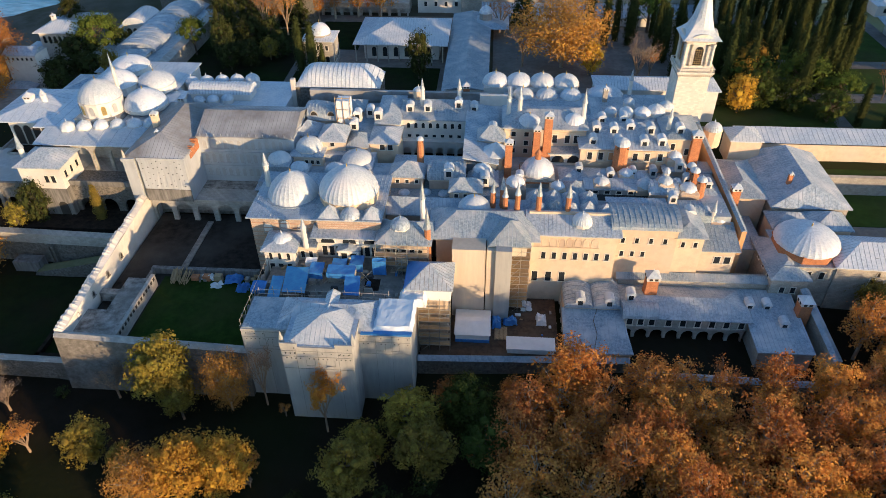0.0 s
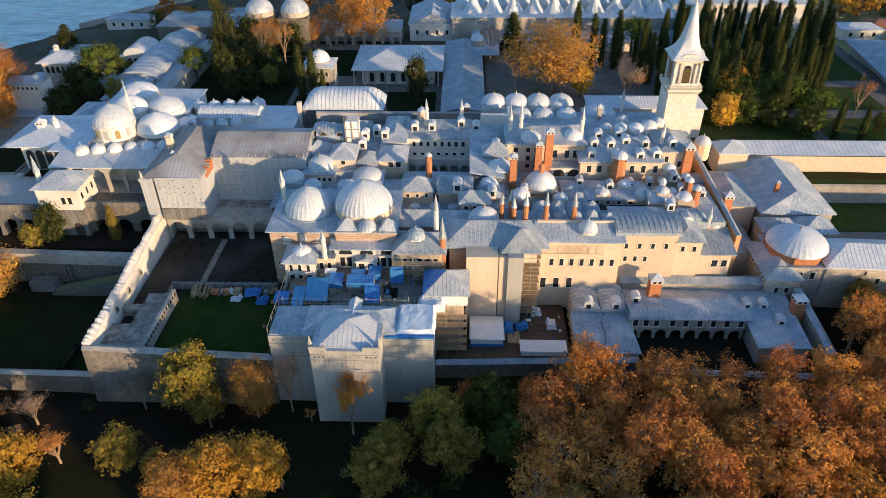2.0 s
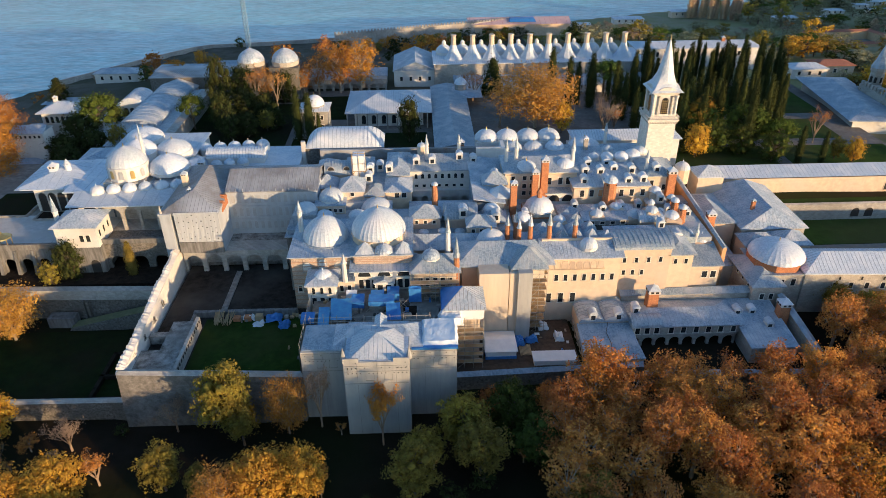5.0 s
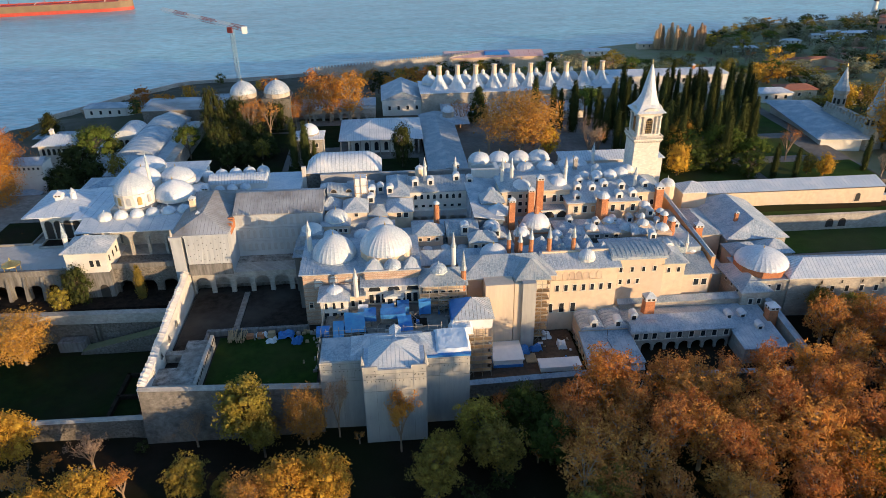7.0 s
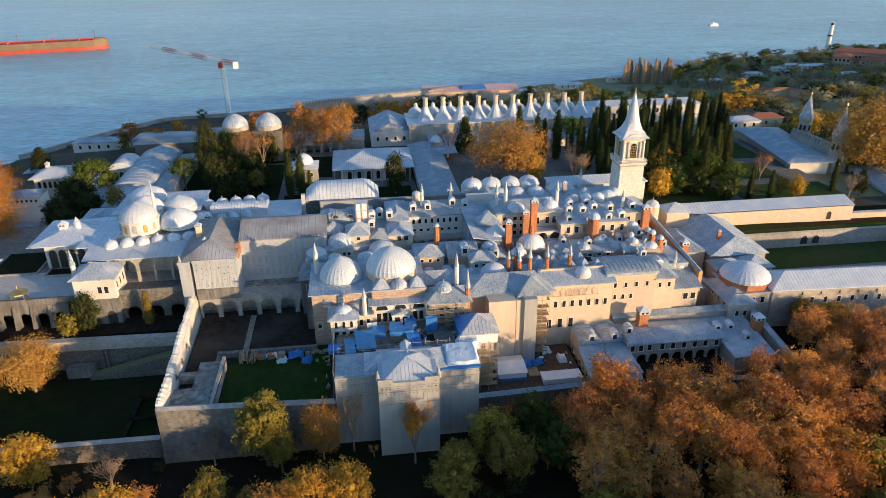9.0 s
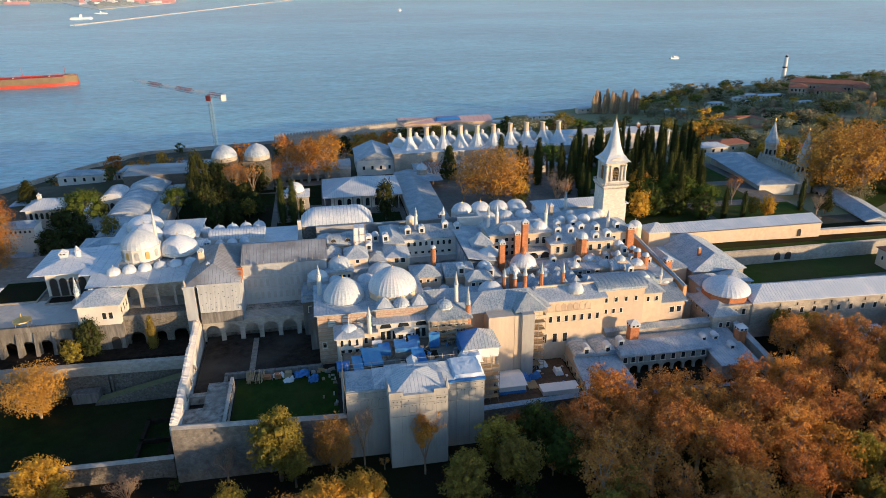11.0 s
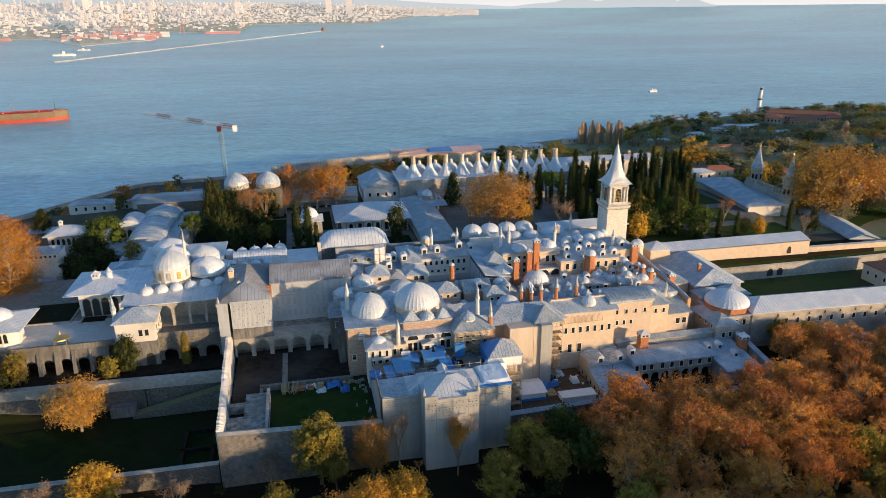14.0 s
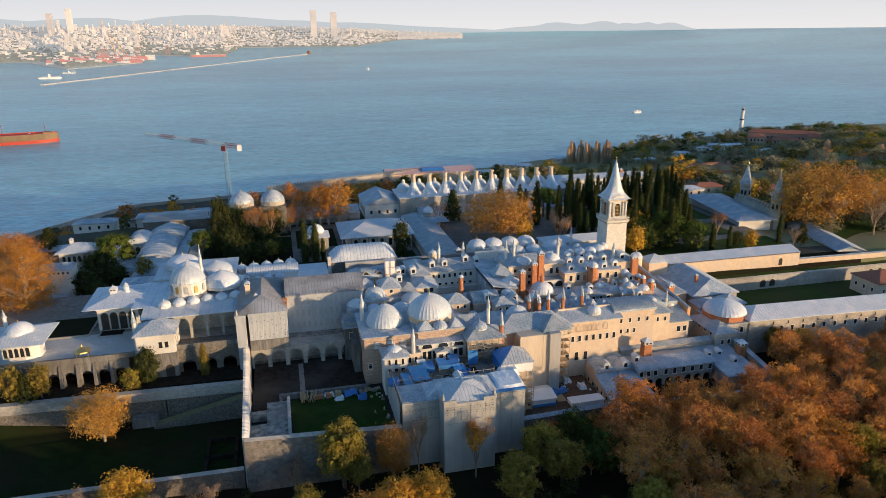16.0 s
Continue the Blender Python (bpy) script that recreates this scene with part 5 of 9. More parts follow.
# ---- wrapped block in front ----
structure("harem_terrace", Shape().box(-41.3, -12.5, 89.6, 104.2, 4, 17.4), FLAGS, "paved terrace with building works", "terrace")
wr = (-41.4, -12.4, 81.2, 89.6)
ob = thing("wrapped_building", "building wrapped in pale printed scaffold netting", "building", (-27, 88, 3))
part("netting", Shape().box(*wr, 3, 19.2), WRAP, ob)
ct = (-33.0, -21.2, 76.2, 88)
part("tower_netting", Shape().box(*ct, 3.2, 20.6), WRAP, ob)
for x0, x1 in ((-33.05, -30.2), (-24.0, -21.15)):
    part("corner_screen", Shape().box(x0, x1, 76.1, 76.35, 20.6, 21.5), WRAP, ob)
for x in (-33.0, -21.2):
    part("spike", Shape().lathe(x, 77.2, [(0.55, 20.6), (0.4, 21.6), (0.03, 23.2)], 6), WRAP, ob)
# the printed facade: rows of dots, cornice lines, window boxes, faint seams of the sheets
pr, dots = Shape(), Shape()
rp = random.Random(12)
for x0, x1, y, zt in ((-41.0, -33.4, 81.14, 19.0), (-20.8, -12.8, 81.14, 19.0), (-32.6, -30.4, 76.04, 21.2), (-23.8, -21.6, 76.04, 21.2), (-32.6, -21.6, 76.14, 20.0)):
    for dz, gap in ((0.75, 1.5), (2.0, 0.75)):
        if zt > 20.5 and dz > 2:
            continue
        x = x0 + 0.3
        while x < x1:
            if rp.random() > 0.15:
                dots.box(x, x + 0.17, y, y + 0.1, zt - dz, zt - dz + 0.17)
            x += gap
    if zt < 20.5:
        for dz in (0.25, 1.5, 4.3):
            pr.box(x0 - 0.3, x1 + 0.3, y, y + 0.1, zt - dz, zt - dz + 0.05)
        for x in (x0 + (x1 - x0) * 0.32, x0 + (x1 - x0) * 0.62):
            pr.box(x, x + 1.5, y, y + 0.1, zt - 3.6, zt - 3.55).box(x, x + 0.05, y, y + 0.1, zt - 3.6, zt - 2.2).box(x + 1.45, x + 1.5, y, y + 0.1, zt - 3.6, zt - 2.2)
for x in (-30.6, -27, -23.6):
    pr.box(x, x + 0.04, 76.14, 76.24, 3.4, 20.3)
for x in (-37.4, -18.4, -15.6):
    pr.box(x, x + 0.04, 81.14, 81.24, 3.4, 19)
tagged(part("dot_rows", dots, ROADM, ob), kind="stuff")
tagged(part("facade_print", pr, WRAP_PRINT, ob), kind="stuff")
put_roof(ob, "flat", -41.2, -12.6, 81.6, 89.4, 19.15, 0, 0, LEAD, step=2.2)
put_roof(ob, "hip", -35.5, -18.5, 81.4, 89.6, 19.38, 2.5, 0, LEAD, step=1.6)
put_roof(ob, "flat", -32.85, -21.35, 76.5, 88.2, 20.44, 0, 0, LEAD, step=2.2)
put_roof(ob, "pyramid", -32.0, -22.2, 76.9, 86.7, 20.68, 2.2, 0, LEAD_PALE)
put_roof(ob, "gable_y", -27.9, -25.5, 82, 89.5, 21.0, 0.9, 0, LEAD_PALE)
part("tarpaulin", cloth(-18.8, -12.1, 82.0, 90.0, 20.1, 4.4, 0.16, 0.7, 14, 14), LIGHTBLUE_TARP, ob, "pale blue tarpaulin over the roof")
part("blue_edge", Shape().box(-20.8, -12.2, 81.1, 81.9, 19.1, 19.5), BLUE_TARP, ob)



def sheet_roof(x0, x1, y0, y1, zs, zn, skirt, material, label, lean=0.0):
    """A stretched tarpaulin on props: zs and zn are its heights at the front and the back, skirt how far it hangs."""
    ob = thing("tarpaulin_shelter", label, "tarpaulin", ((x0 + x1) / 2, (y0 + y1) / 2, 17.4), "blue tarpaulins")
    s, nx, ny = Shape(), 8, 6
    for j in range(ny + 1):
        for i in range(nx + 1):
            u, v = i / nx, j / ny
            sag = 0.16 * noise.noise((x0 + u * 2.2, y0 + v * 2.2, zs)) + 0.05 * noise.noise((x0 + u * 7, y0 + v * 7, zs)) - 0.12 * math.sin(math.pi * u) * math.sin(math.pi * v)
            s.v.append((x0 + (x1 - x0) * u + lean * v, y0 + (y1 - y0) * v, zs + (zn - zs) * v + sag))
    w = nx + 1
    s.f = [(j * w + i, j * w + i + 1, (j + 1) * w + i + 1, (j + 1) * w + i) for j in range(ny) for i in range(nx)]
    part("sheet", s, material, ob)
    if skirt:
        h = Shape()
        for i in range(nx + 1):
            x, y, z = s.v[i]
            h.v += [(x, y - 0.03, z), (x, y - 0.1 - 0.05 * (i % 2), z - skirt * (1 + 0.12 * noise.noise((x, 3, 1))))]
        h.f = [(2 * i + 1, 2 * i + 3, 2 * i + 2, 2 * i) for i in range(nx)]
        part("skirt", h, material, ob)
    for x in (x0 + 0.15, x1 - 0.15):
        for y, z in ((y0 + 0.15, zs), (y1 - 0.15, zn)):
            part("prop", Shape().tube((x + lean * (y > (y0 + y1) / 2), y, 17.3), (x + lean * (y > (y0 + y1) / 2), y, z), 0.05, 0.05, 4), STEEL, ob)
    return ob


BLUE_WORD, TURQ_WORD = "bright blue tarpaulin stretched over building works", "turquoise tarpaulin stretched over building works"
sheet_roof(-36.8, -32.6, 91.0, 97.4, 19.2, 20.0, 0.0, TURQUOISE_TARP, TURQ_WORD, -0.5)
sheet_roof(-39.2, -37.0, 89.8, 95.2, 19.0, 19.5, 0.6, TURQUOISE_TARP, TURQ_WORD, -0.3)
sheet_roof(-42.8, -40.1, 91.5, 93.8, 19.0, 19.4, 0.8, BLUE_TARP, BLUE_WORD)
sheet_roof(-33.2, -30.5, 96.4, 99.2, 19.4, 19.8, 1.2, BLUE_TARP, BLUE_WORD)
sheet_roof(-34.4, -32.2, 99.4, 100.6, 19.6, 19.8, 1.0, WHITE_TARP, "white sheet stretched over building works")
sheet_roof(-29.6, -24.3, 95.9, 98.3, 19.9, 20.1, 1.0, BLUE_TARP, BLUE_WORD)
sheet_roof(-25.8, -22.9, 91.8, 96.0, 18.4, 19.6, 0.0, BLUE_TARP, BLUE_WORD, -0.3)
sheet_roof(-26.0, -23.4, 99.6, 102.2, 19.2, 19.4, 1.6, BLUE_TARP, BLUE_WORD)
sheet_roof(-29.4, -26.6, 99.2, 101.4, 19.0, 19.2, 1.2, BLUE_TARP, BLUE_WORD)
sheet_roof(-21.4, -18.8, 98.6, 99.4, 21.0, 21.2, 3.2, BLUE_TARP, BLUE_WORD)
structure("material_store", Shape().box(-29.4, -24.5, 96.3, 98.1, 17.3, 19.2), RUBBLE, "low block store under the blue sheet", "store")
# no hole is dug; the slab's dark colour stands for its shade
structure("works_pit", Shape().box(-22.6, -19.8, 94.4, 97.6, 17.38, 17.5), SOIL, "dark dug pit in the terrace", "pit")
rnd = random.Random(15)
for i in range(60):
    x, y = rnd.uniform(-40.5, -13.5), rnd.uniform(90.2, 102)
    w_, d_, h_ = rnd.uniform(0.3, 1.8), rnd.uniform(0.25, 1.1), rnd.uniform(0.15, 0.9)
    ob = part("stacked_material", Shape().frustum((x, x + w_, y, y + d_), 17.36, (x + 0.06, x + w_ * 0.9, y + 0.05, y + d_ * 0.9), 17.45 + h_), rnd.choice((TIMBER, RUBBLE, BLUE_TARP, RUBBLE, TIMBER, STEEL, ROADM)))
    tagged(ob, "stack of building material on the terrace", "building material", "terrace materials")
for i in range(16):
    x, y = rnd.uniform(-39, -15), rnd.uniform(90.6, 100)
    part_ob = part("loose_tube", Shape().tube((x, y, 17.5), (x + rnd.uniform(-3, 3), y + rnd.uniform(-1.5, 1.5), 17.5 + rnd.uniform(0, 1.6)), 0.06, 0.06, 4), STEEL)
    tagged(part_ob, "loose steel scaffold tube on the terrace", "scaffold tube", "loose tubes")


def scaffold(x0, x1, y0, y1, z0, z1, step=2.0, lift=2.0):
    ob = thing("scaffold", "tube scaffolding with timber decks", "scaffold", ((x0 + x1) / 2, (y0 + y1) / 2, z0), "scaffolds")
    nx, ny = max(1, round((x1 - x0) / step)), max(1, round((y1 - y0) / step))
    for i in range(nx + 1):
        for y in (y0, y1):
            x = x0 + (x1 - x0) * i / nx
            part("standard", Shape().tube((x, y, z0), (x, y, z1 + 0.8), 0.07, 0.07, 4), STEEL, ob)
    z = z0 + lift
    while z <= z1 + 0.1:
        part("deck", Shape().box(x0, x1, y0, y1, z - 0.06, z), TIMBER, ob)
        for y in (y0, y1):
            part("rail", Shape().tube((x0, y, z + 0.9), (x1, y, z + 0.9), 0.06, 0.06, 4), STEEL, ob)
            part("ledger", Shape().tube((x0, y, z), (x1, y, z), 0.07, 0.07, 4), STEEL, ob)
        part("brace", Shape().tube((x0, y0, z - lift), (x0 + (x1 - x0) / nx, y0, z), 0.05, 0.05, 4), STEEL, ob)
        z += lift
    return ob


kb = (-20.2, -11.4, 102.0, 108)
ob = building("scaffolded_kiosk", "kiosk with a broad lead roof inside scaffolding", kb, 5, 23.2, "hip", 2.4, CREAM, 1.0)
put_dome(ob, -16.6, 104.8, 25.0, 1.9, 1.7, 16, 0.3, 8)
windows(ob, kb, "S", 19.4, 5, 0.9, 2.0)
scaffold(-21.0, -11.0, 99.6, 101.0, 17.4, 23)
scaffold(-17.0, -14.8, 99.0, 99.6, 17.4, 21, 1.0, 1.2)
for x in (-40.9, -38, -34, -30, -26, -22, -18):
    tagged(part("guard_post", Shape().tube((x, 90.3, 17.3), (x, 90.3, 20.4), 0.06, 0.06, 4), STEEL), "thin steel guard post on the terrace", "post", "guard posts")
ob = thing("guard_rail", "steel guard rail along the terrace edge", "railing", (-27, 90.2, 17.4))
for i in range(10):
    part("post", Shape().tube((-40.6 + i * 2.6, 90.2, 17.4), (-40.6 + i * 2.6, 90.2, 20.9 + 0.3 * (i % 2)), 0.06, 0.06, 5), STEEL, ob)
for z in (19.4, 20.4):
    part("rail", Shape().tube((-40.8, 90.2, z), (-17.0, 90.2, z), 0.05, 0.05, 5), STEEL, ob)
ob = thing("edge_netting", "pale torn scaffold netting on poles along the terrace edge", "netting", (-41.9, 91, 11))
net = Shape()
for i in range(25):
    y = 82 + 0.75 * i
    net.v += [(-42.0 - 0.12 * math.sin(i * 1.7), y, 10.5), (-41.9 - 0.1 * math.sin(i * 2.3), y, 15.0), (-41.75, y, 19.3 - 0.5 * abs(math.sin(i * 0.9)) * (i % 3))]
net.f = [(3 * i + j, 3 * i + 3 + j, 3 * i + 4 + j, 3 * i + 1 + j) for i in range(24) for j in (0, 1)]
part("net", net, WRAP, ob)
for i in range(7):
    part("pole", Shape().tube((-41.7, 82.2 + 2.9 * i, 11.1), (-41.6, 82.2 + 2.9 * i, 20.6), 0.06, 0.06, 5), STEEL, ob)
part("rail", Shape().tube((-41.66, 82, 20.2), (-41.66, 100, 20.2), 0.05, 0.05, 5), STEEL, ob)
gb = (-14.2, -6.4, 92.6, 100)
ob = thing("wrapped_kiosk", "kiosk under a grey pyramid roof with white sheeting", "building", (-9, 95, 5))
put_roof(ob, "pyramid", *gb, 20.0, 2.9, 0.5, LEAD, SEAM_DARK)
side = Shape().slab([(-14.75, 92.3, 20.1), (-14.75, 100.3, 20.1), (-10.4, 96.3, 23.06)], 0.05)
side.box(-14.85, -14.75, 92.0, 100.4, 17.4, 20.15)
part("blue_side_sheet", side, BLUE_TARP, ob, "blue sheet hung over one slope and side")
part("white_sheeting", Shape().box(-14.3, -6.3, 92.4, 100.1, 17.4, 19.9), WHITE_TARP, ob)
part("wall", Shape().box(-13.2, -7.0, 93.4, 99.6, 5, 17.4), CREAM, ob)
part("white_roof_sheet", cloth(-15.6, -10.6, 89.6, 93.2, 19.5, 7.7, 0.35, 1.4), WHITE_TARP, ob)
scaffold(-12.2, -6.4, 91.2, 92.4, 5.25, 17)
ob = thing("wrapped_tower", "tall tower behind tan scaffold netting", "tower", (-1, 103, 5))
part("netting", Shape().box(-6.6, -0.3, 101.0, 106, 5, 22.6), WRAP_TAN, ob)
part("netting", Shape().box(-0.1, 1.6, 101.3, 106, 5, 22.4), WRAP_TAN, ob)
part("side_netting", Shape().box(1.6, 4.6, 100.6, 106, 5, 22.8), WRAP, ob)
scaffold(4.7, 8.2, 103, 105.4, 5.0, 21, 1.8)
hb2 = (-10, 8.4, 106, 114)
ob = building("tower_roof_hall", "hall with a wide grey seamed roof above the netting", hb2, 8, 22.4, "hip", 3.0, CREAM, 1.6)
ob = building("roof_pavilion", "pavilion with a flared lead roof", (1.0, 7.4, 103, 109.5), 20, 22.8, "pyramid", 3.2, CREAM, 0.8)

# ---- works yard ----
structure("yard_floor", Shape().box(-12, 14.2, 89.5, 107, 4, 5.9), YARD, "churned brown earth of the works yard", "floor")
long_wall("wall_yard", "yard wall with a wavy lead coping", (-12.3, 88.6), (27, 90.2), 2.5, 6.3, 6.3, 1.3, OLDSTONE, LEAD, 0.2, 0.8)
ob = thing("site_cabin", "white site cabin with a flat roof", "cabin", (8.6, 92.6, 5.25))
part("body", Shape().box(4.4, 13.2, 91.2, 94.2, 5.25, 7.0), WHITEPAINT, ob)
part("roof", Shape().box(4.2, 13.4, 91.0, 94.4, 7.0, 7.25), WHITE_TARP, ob)
ob = thing("site_tent", "white sheeted store with a blue base", "tent", (-2.6, 96.5, 5.25))
part("base", Shape().box(-5.6, 1.0, 93.6, 100.4, 5.25, 6.6), BLUE_TARP, ob)
part("body", Shape().box(-5.5, 0.9, 93.7, 100.3, 6.6, 8.0), WHITEPAINT, ob)
part("roof", Shape().frustum((-5.8, 1.2, 93.4, 100.6), 8.0, (-5.6, 1.0, 96.5, 97.5), 8.9), WHITE_TARP, ob)
rnd = random.Random(3)
for i in range(26):
    x, y = rnd.uniform(-4, 13), rnd.uniform(95, 106)
    if x < 1.5 and y < 101:
        continue
    w_, d_, h_ = rnd.uniform(0.4, 1.6), rnd.uniform(0.3, 1.2), rnd.uniform(0.2, 0.9)
    s = Shape().frustum((x, x + w_, y, y + d_), 5.2, (x + 0.1, x + w_ * 0.8, y + 0.1, y + d_ * 0.8), 5.25 + h_)
    ob = part("building_material", s, rnd.choice((TIMBER, RUBBLE, WHITE_TARP, BLUE_TARP, RUBBLE, STEEL)))
    tagged(ob, "heap of stacked building material in the yard", "building material", "yard materials")

for k, (x0, x1, y0, y1, z, m) in enumerate(((1.4, 3.2, 97.5, 100.2, 7.4, BLUE_TARP), (3.6, 6.4, 98.6, 100.4, 7.0, BLUE_TARP), (-4.8, -1.5, 101.2, 102.6, 7.2, BLUE_TARP), (10.2, 12.2, 99.0, 101.6, 7.0, WHITE_TARP), (7.2, 9.4, 103.0, 105.0, 7.2, WHITE_TARP))):
    ob = part("ground_sheet", cloth(x0, x1, y0, y1, z, 20 + k * 2.1, 0.7, 1.2), m)
    tagged(ob, "crumpled tarpaulin over a heap in the yard", "tarpaulin", "yard tarpaulins")
for i in range(20):
    x, y = 2.0 + 0.25 * (i % 10), 94.6 + 0.1 * (i % 3)
    ob = part("plank", Shape().box(x, x + 0.2, y, y + 3.4, 5.88 + 0.12 * (i // 10), 5.98 + 0.12 * (i // 10)), TIMBER)
    tagged(ob, "bare wooden plank stacked in the yard", "plank", "yard planks")

# ---- harem: tall cream front ----
tf = (8.0, 25.0, 107.5, 117)
ob = building("cream_wing", "tall cream plastered wing with dark windows", tf, 5, 22.3, "flat", 0, CREAM, 0.2)
put_roof(ob, "shed_s", 8.0, 25.0, 107.5, 111.6, 22.3, 2.2, 0.7, LEAD)
part("back_wall", Shape().box(8.0, 25.0, 111.4, 111.9, 22.0, 24.6), CREAM, ob)
windows(ob, tf, "S", 16.2, 7, 0.8, 1.6, lo=0.12, hi=0.97)
windows(ob, tf, "S", 19.2, 8, 1.1, 1.9, True, frame=CREAM, pane=ROOMWALL, lo=0.05, hi=0.8)
windows(ob, tf, "S", 10.5, 3, 1.1, 2.4, lo=0.02, hi=0.5)
uf = (36.6, 42.0, 109.6, 119)
ob = building("end_wing", "lower cream end wing with a hipped lead roof", uf, 5, 21.2, "hip", 1.6, CREAM, 0.6)
windows(ob, uf, "S", 18.6, 2, 0.7, 1.2)
uf = (24.2, 36.6, 109.0, 117.0)
ob = building("upper_wing", "plain cream upper wing with a long rounded roof", uf, 5, 23.0, "barrel_x", 1.7, CREAM, 0.5, step=1.1)
windows(ob, (24.2, 36.5, 109.0, 121), "S", 19.6, 4, 0.7, 1.2)
windows(ob, (24.2, 36.5, 109.0, 121), "S", 16.4, 3, 0.7, 1.2, lo=0.1, hi=0.6)
jb = (42.0, 49.0, 110.5, 117)
ob = building("bay_house", "projecting cream bay with a lead roof on posts", jb, 5, 17.6, "shed_s", 1.8, CREAM, 0.7)
windows(ob, (44.5, 49, 110.5, 117), "S", 14.2, 2, 1.2, 1.6)
windows(ob, jb, "W", 14.2, 1, 1.0, 1.6)

# ---- low wing with the arcaded court ----
lw = (15.4, 27.4, 91.6, 110.0)
ob = building("low_wing", "low wing with two round-topped lanterns on a lead roof", lw, 4, 6.6, "flat", 0, CREAM, 0.1)
front = [(15.0, 91.0, 6.8), (27.9, 91.4, 6.8), (26.4, 101.0, 9.3), (15.0, 101.0, 9.3)]
part("front_roof", Shape().slab(front, 0.25), LEAD, ob)
part("front_seam", Shape().seams(front, 1.6), SEAM, ob)
part("weather_line", Shape().tube((20.6, 91.6, 7.0), (21.4, 95.2, 7.95), 0.07, 0.07, 4).tube((21.4, 95.2, 7.95), (20.9, 98.2, 8.72), 0.07, 0.07, 4).tube((20.9, 98.2, 8.72), (21.8, 100.8, 9.36), 0.07, 0.07, 4), BARK, ob, "dark cable lying across the roof")
part("upper_wall", Shape().box(15.4, 27.0, 100.8, 110.0, 6.3, 9.7), CREAM, ob)
gable = Shape()
for x in (15.4, 26.9):
    gable.add([(x, 91.6, 6.4), (x, 101.0, 6.4), (x, 101.0, 9.2), (x + 0.3, 91.6, 6.4), (x + 0.3, 101.0, 6.4), (x + 0.3, 101.0, 9.2)], [(0, 1, 2), (3, 5, 4), (0, 3, 4, 1), (1, 4, 5, 2), (2, 5, 3, 0)])
part("gable_wall", gable, CREAM, ob)
windows(ob, lw, "W", 4.8, 6, 0.8, 1.4)
for x in (18.2, 23.8):
    put_roof(ob, "barrel_y", x - 2.75, x + 2.75, 100.6, 110.2, 9.7, 1.25, 0.1, step=1.2)
    dormer(x + 0.2, 101.4, 10.3, 1.7)
dormer(21.8, 111.0, 10.9, 1.5)
cw = (26.8, 50.4, 98.6, 107.6)
ob = building("court_wing", "low stone wing with a row of square windows", cw, 7.35, 9.8, "hip", 1.5, PALESTONE, 0.5, step=0.85)
part("ground_floor", Shape().box(26.8, 50.4, 102.6, 107.6, 3, 7.35), PALESTONE, ob)
for x in (27.9, 30.0, 32.1, 35.3, 38.0, 40.8, 43.5, 46.2, 49.0):
    window(ob, x, 98.6, 7.7, "S", 1.0, 1.5)
put_roof(ob, "barrel_x", 26.6, 33.0, 98.3, 102.4, 9.85, 1.3, 0.2)
dormer(28.4, 103.4, 10.4, 1.6)
arcade("court_arcade", "low dark arches along the court", 26.0, 49.8, 98.5, 2.6, 7.2, 8, 3.8, 0.80, 0.62, PALESTONE)
rw = (50.4, 60.2, 92.0, 107.6)
ob = building("corner_wing", "corner wing with a nearly flat lead roof", rw, 3, 8.4, "shed_s", 1.5, PALESTONE, 0.3)
for x, y, z, w_ in ((51.4, 104.0, 9.6, 1.5), (54.7, 104.0, 9.6, 1.5), (56.7, 99.4, 9.2, 1.5)):
    part("raised_deck", Shape().frustum((x - 1.9, x + 1.9, y - 1.6, y + 2.6), z - 1.6, (x - 1.4, x + 1.4, y - 1.0, y + 2.2), z), LEAD, ob)
    dormer(x, y - 0.6, z - 0.5, w_)
ob = building("ridge_wall", "long narrow roofed wall behind the low wing", (26.6, 56.6, 108.2, 110.2), 3, 11.6, "gable_x", 0.8, ASHLAR, 0.5)
chimney(32.2, 104.6, 9.5, 16.6, 2.4, "block", BRICK, "broad square brick chimney with a white vented hood")
long_wall("wall_corner", "stepped stone wall with a lead coping", (62.6, 106.8), (64.4, 91.0), 2, 11.4, 7.6, 1.4, ASHLAR, LEAD)
chimney(60.9, 101.8, 6.5, 14.0, 2.3, "block", BRICK, "broad square brick chimney with a white vented hood")
long_wall("wall_wood", "old stone wall half hidden by trees", (26, 86.0), (62.2, 85.0), 2, 7.6, 7.6, 1.3, OLDSTONE, LEAD, 0.3)
structure("inner_court_floor", Shape().box(26.8, 50.4, 86.8, 101, 2, 2.6), FLAGS, "shaded paved inner court", "floor")

# ---- south range: corner house, octagon hall, long store ----
rb = (56.0, 63.0, 107.0, 120.5)
ob = building("corner_house", "cream corner house with a hipped lead roof", rb, 3, 13.6, "hip", 2.2, ASHLAR, 0.5)
windows(ob, rb, "S", 10.1, 2, 0.9, 1.4, lo=0.2, hi=0.8)
windows(ob, rb, "W", 12.3, 4, 0.8, 1.4)
ob8 = building("octagon_hall", "square stone hall with a ribbed dome on a brick drum", (58.8, 69.4, 109.4, 121), 3, 15.0, "flat", 0, ASHLAR, 0.4)
put_dome(ob8, 64.3, 115.6, 16.9, 6.3, 3.6, 30, 2.0, 8, LEAD_PALE, BRICK, 0.9, 1.0, 0.25)
windows(ob8, (60.6, 69.4, 109.4, 121), "S", 12.0, 2, 1.0, 1.7, lo=0.2, hi=0.8)
sbx = (68.8, 160.0, 109.0, 119.4)
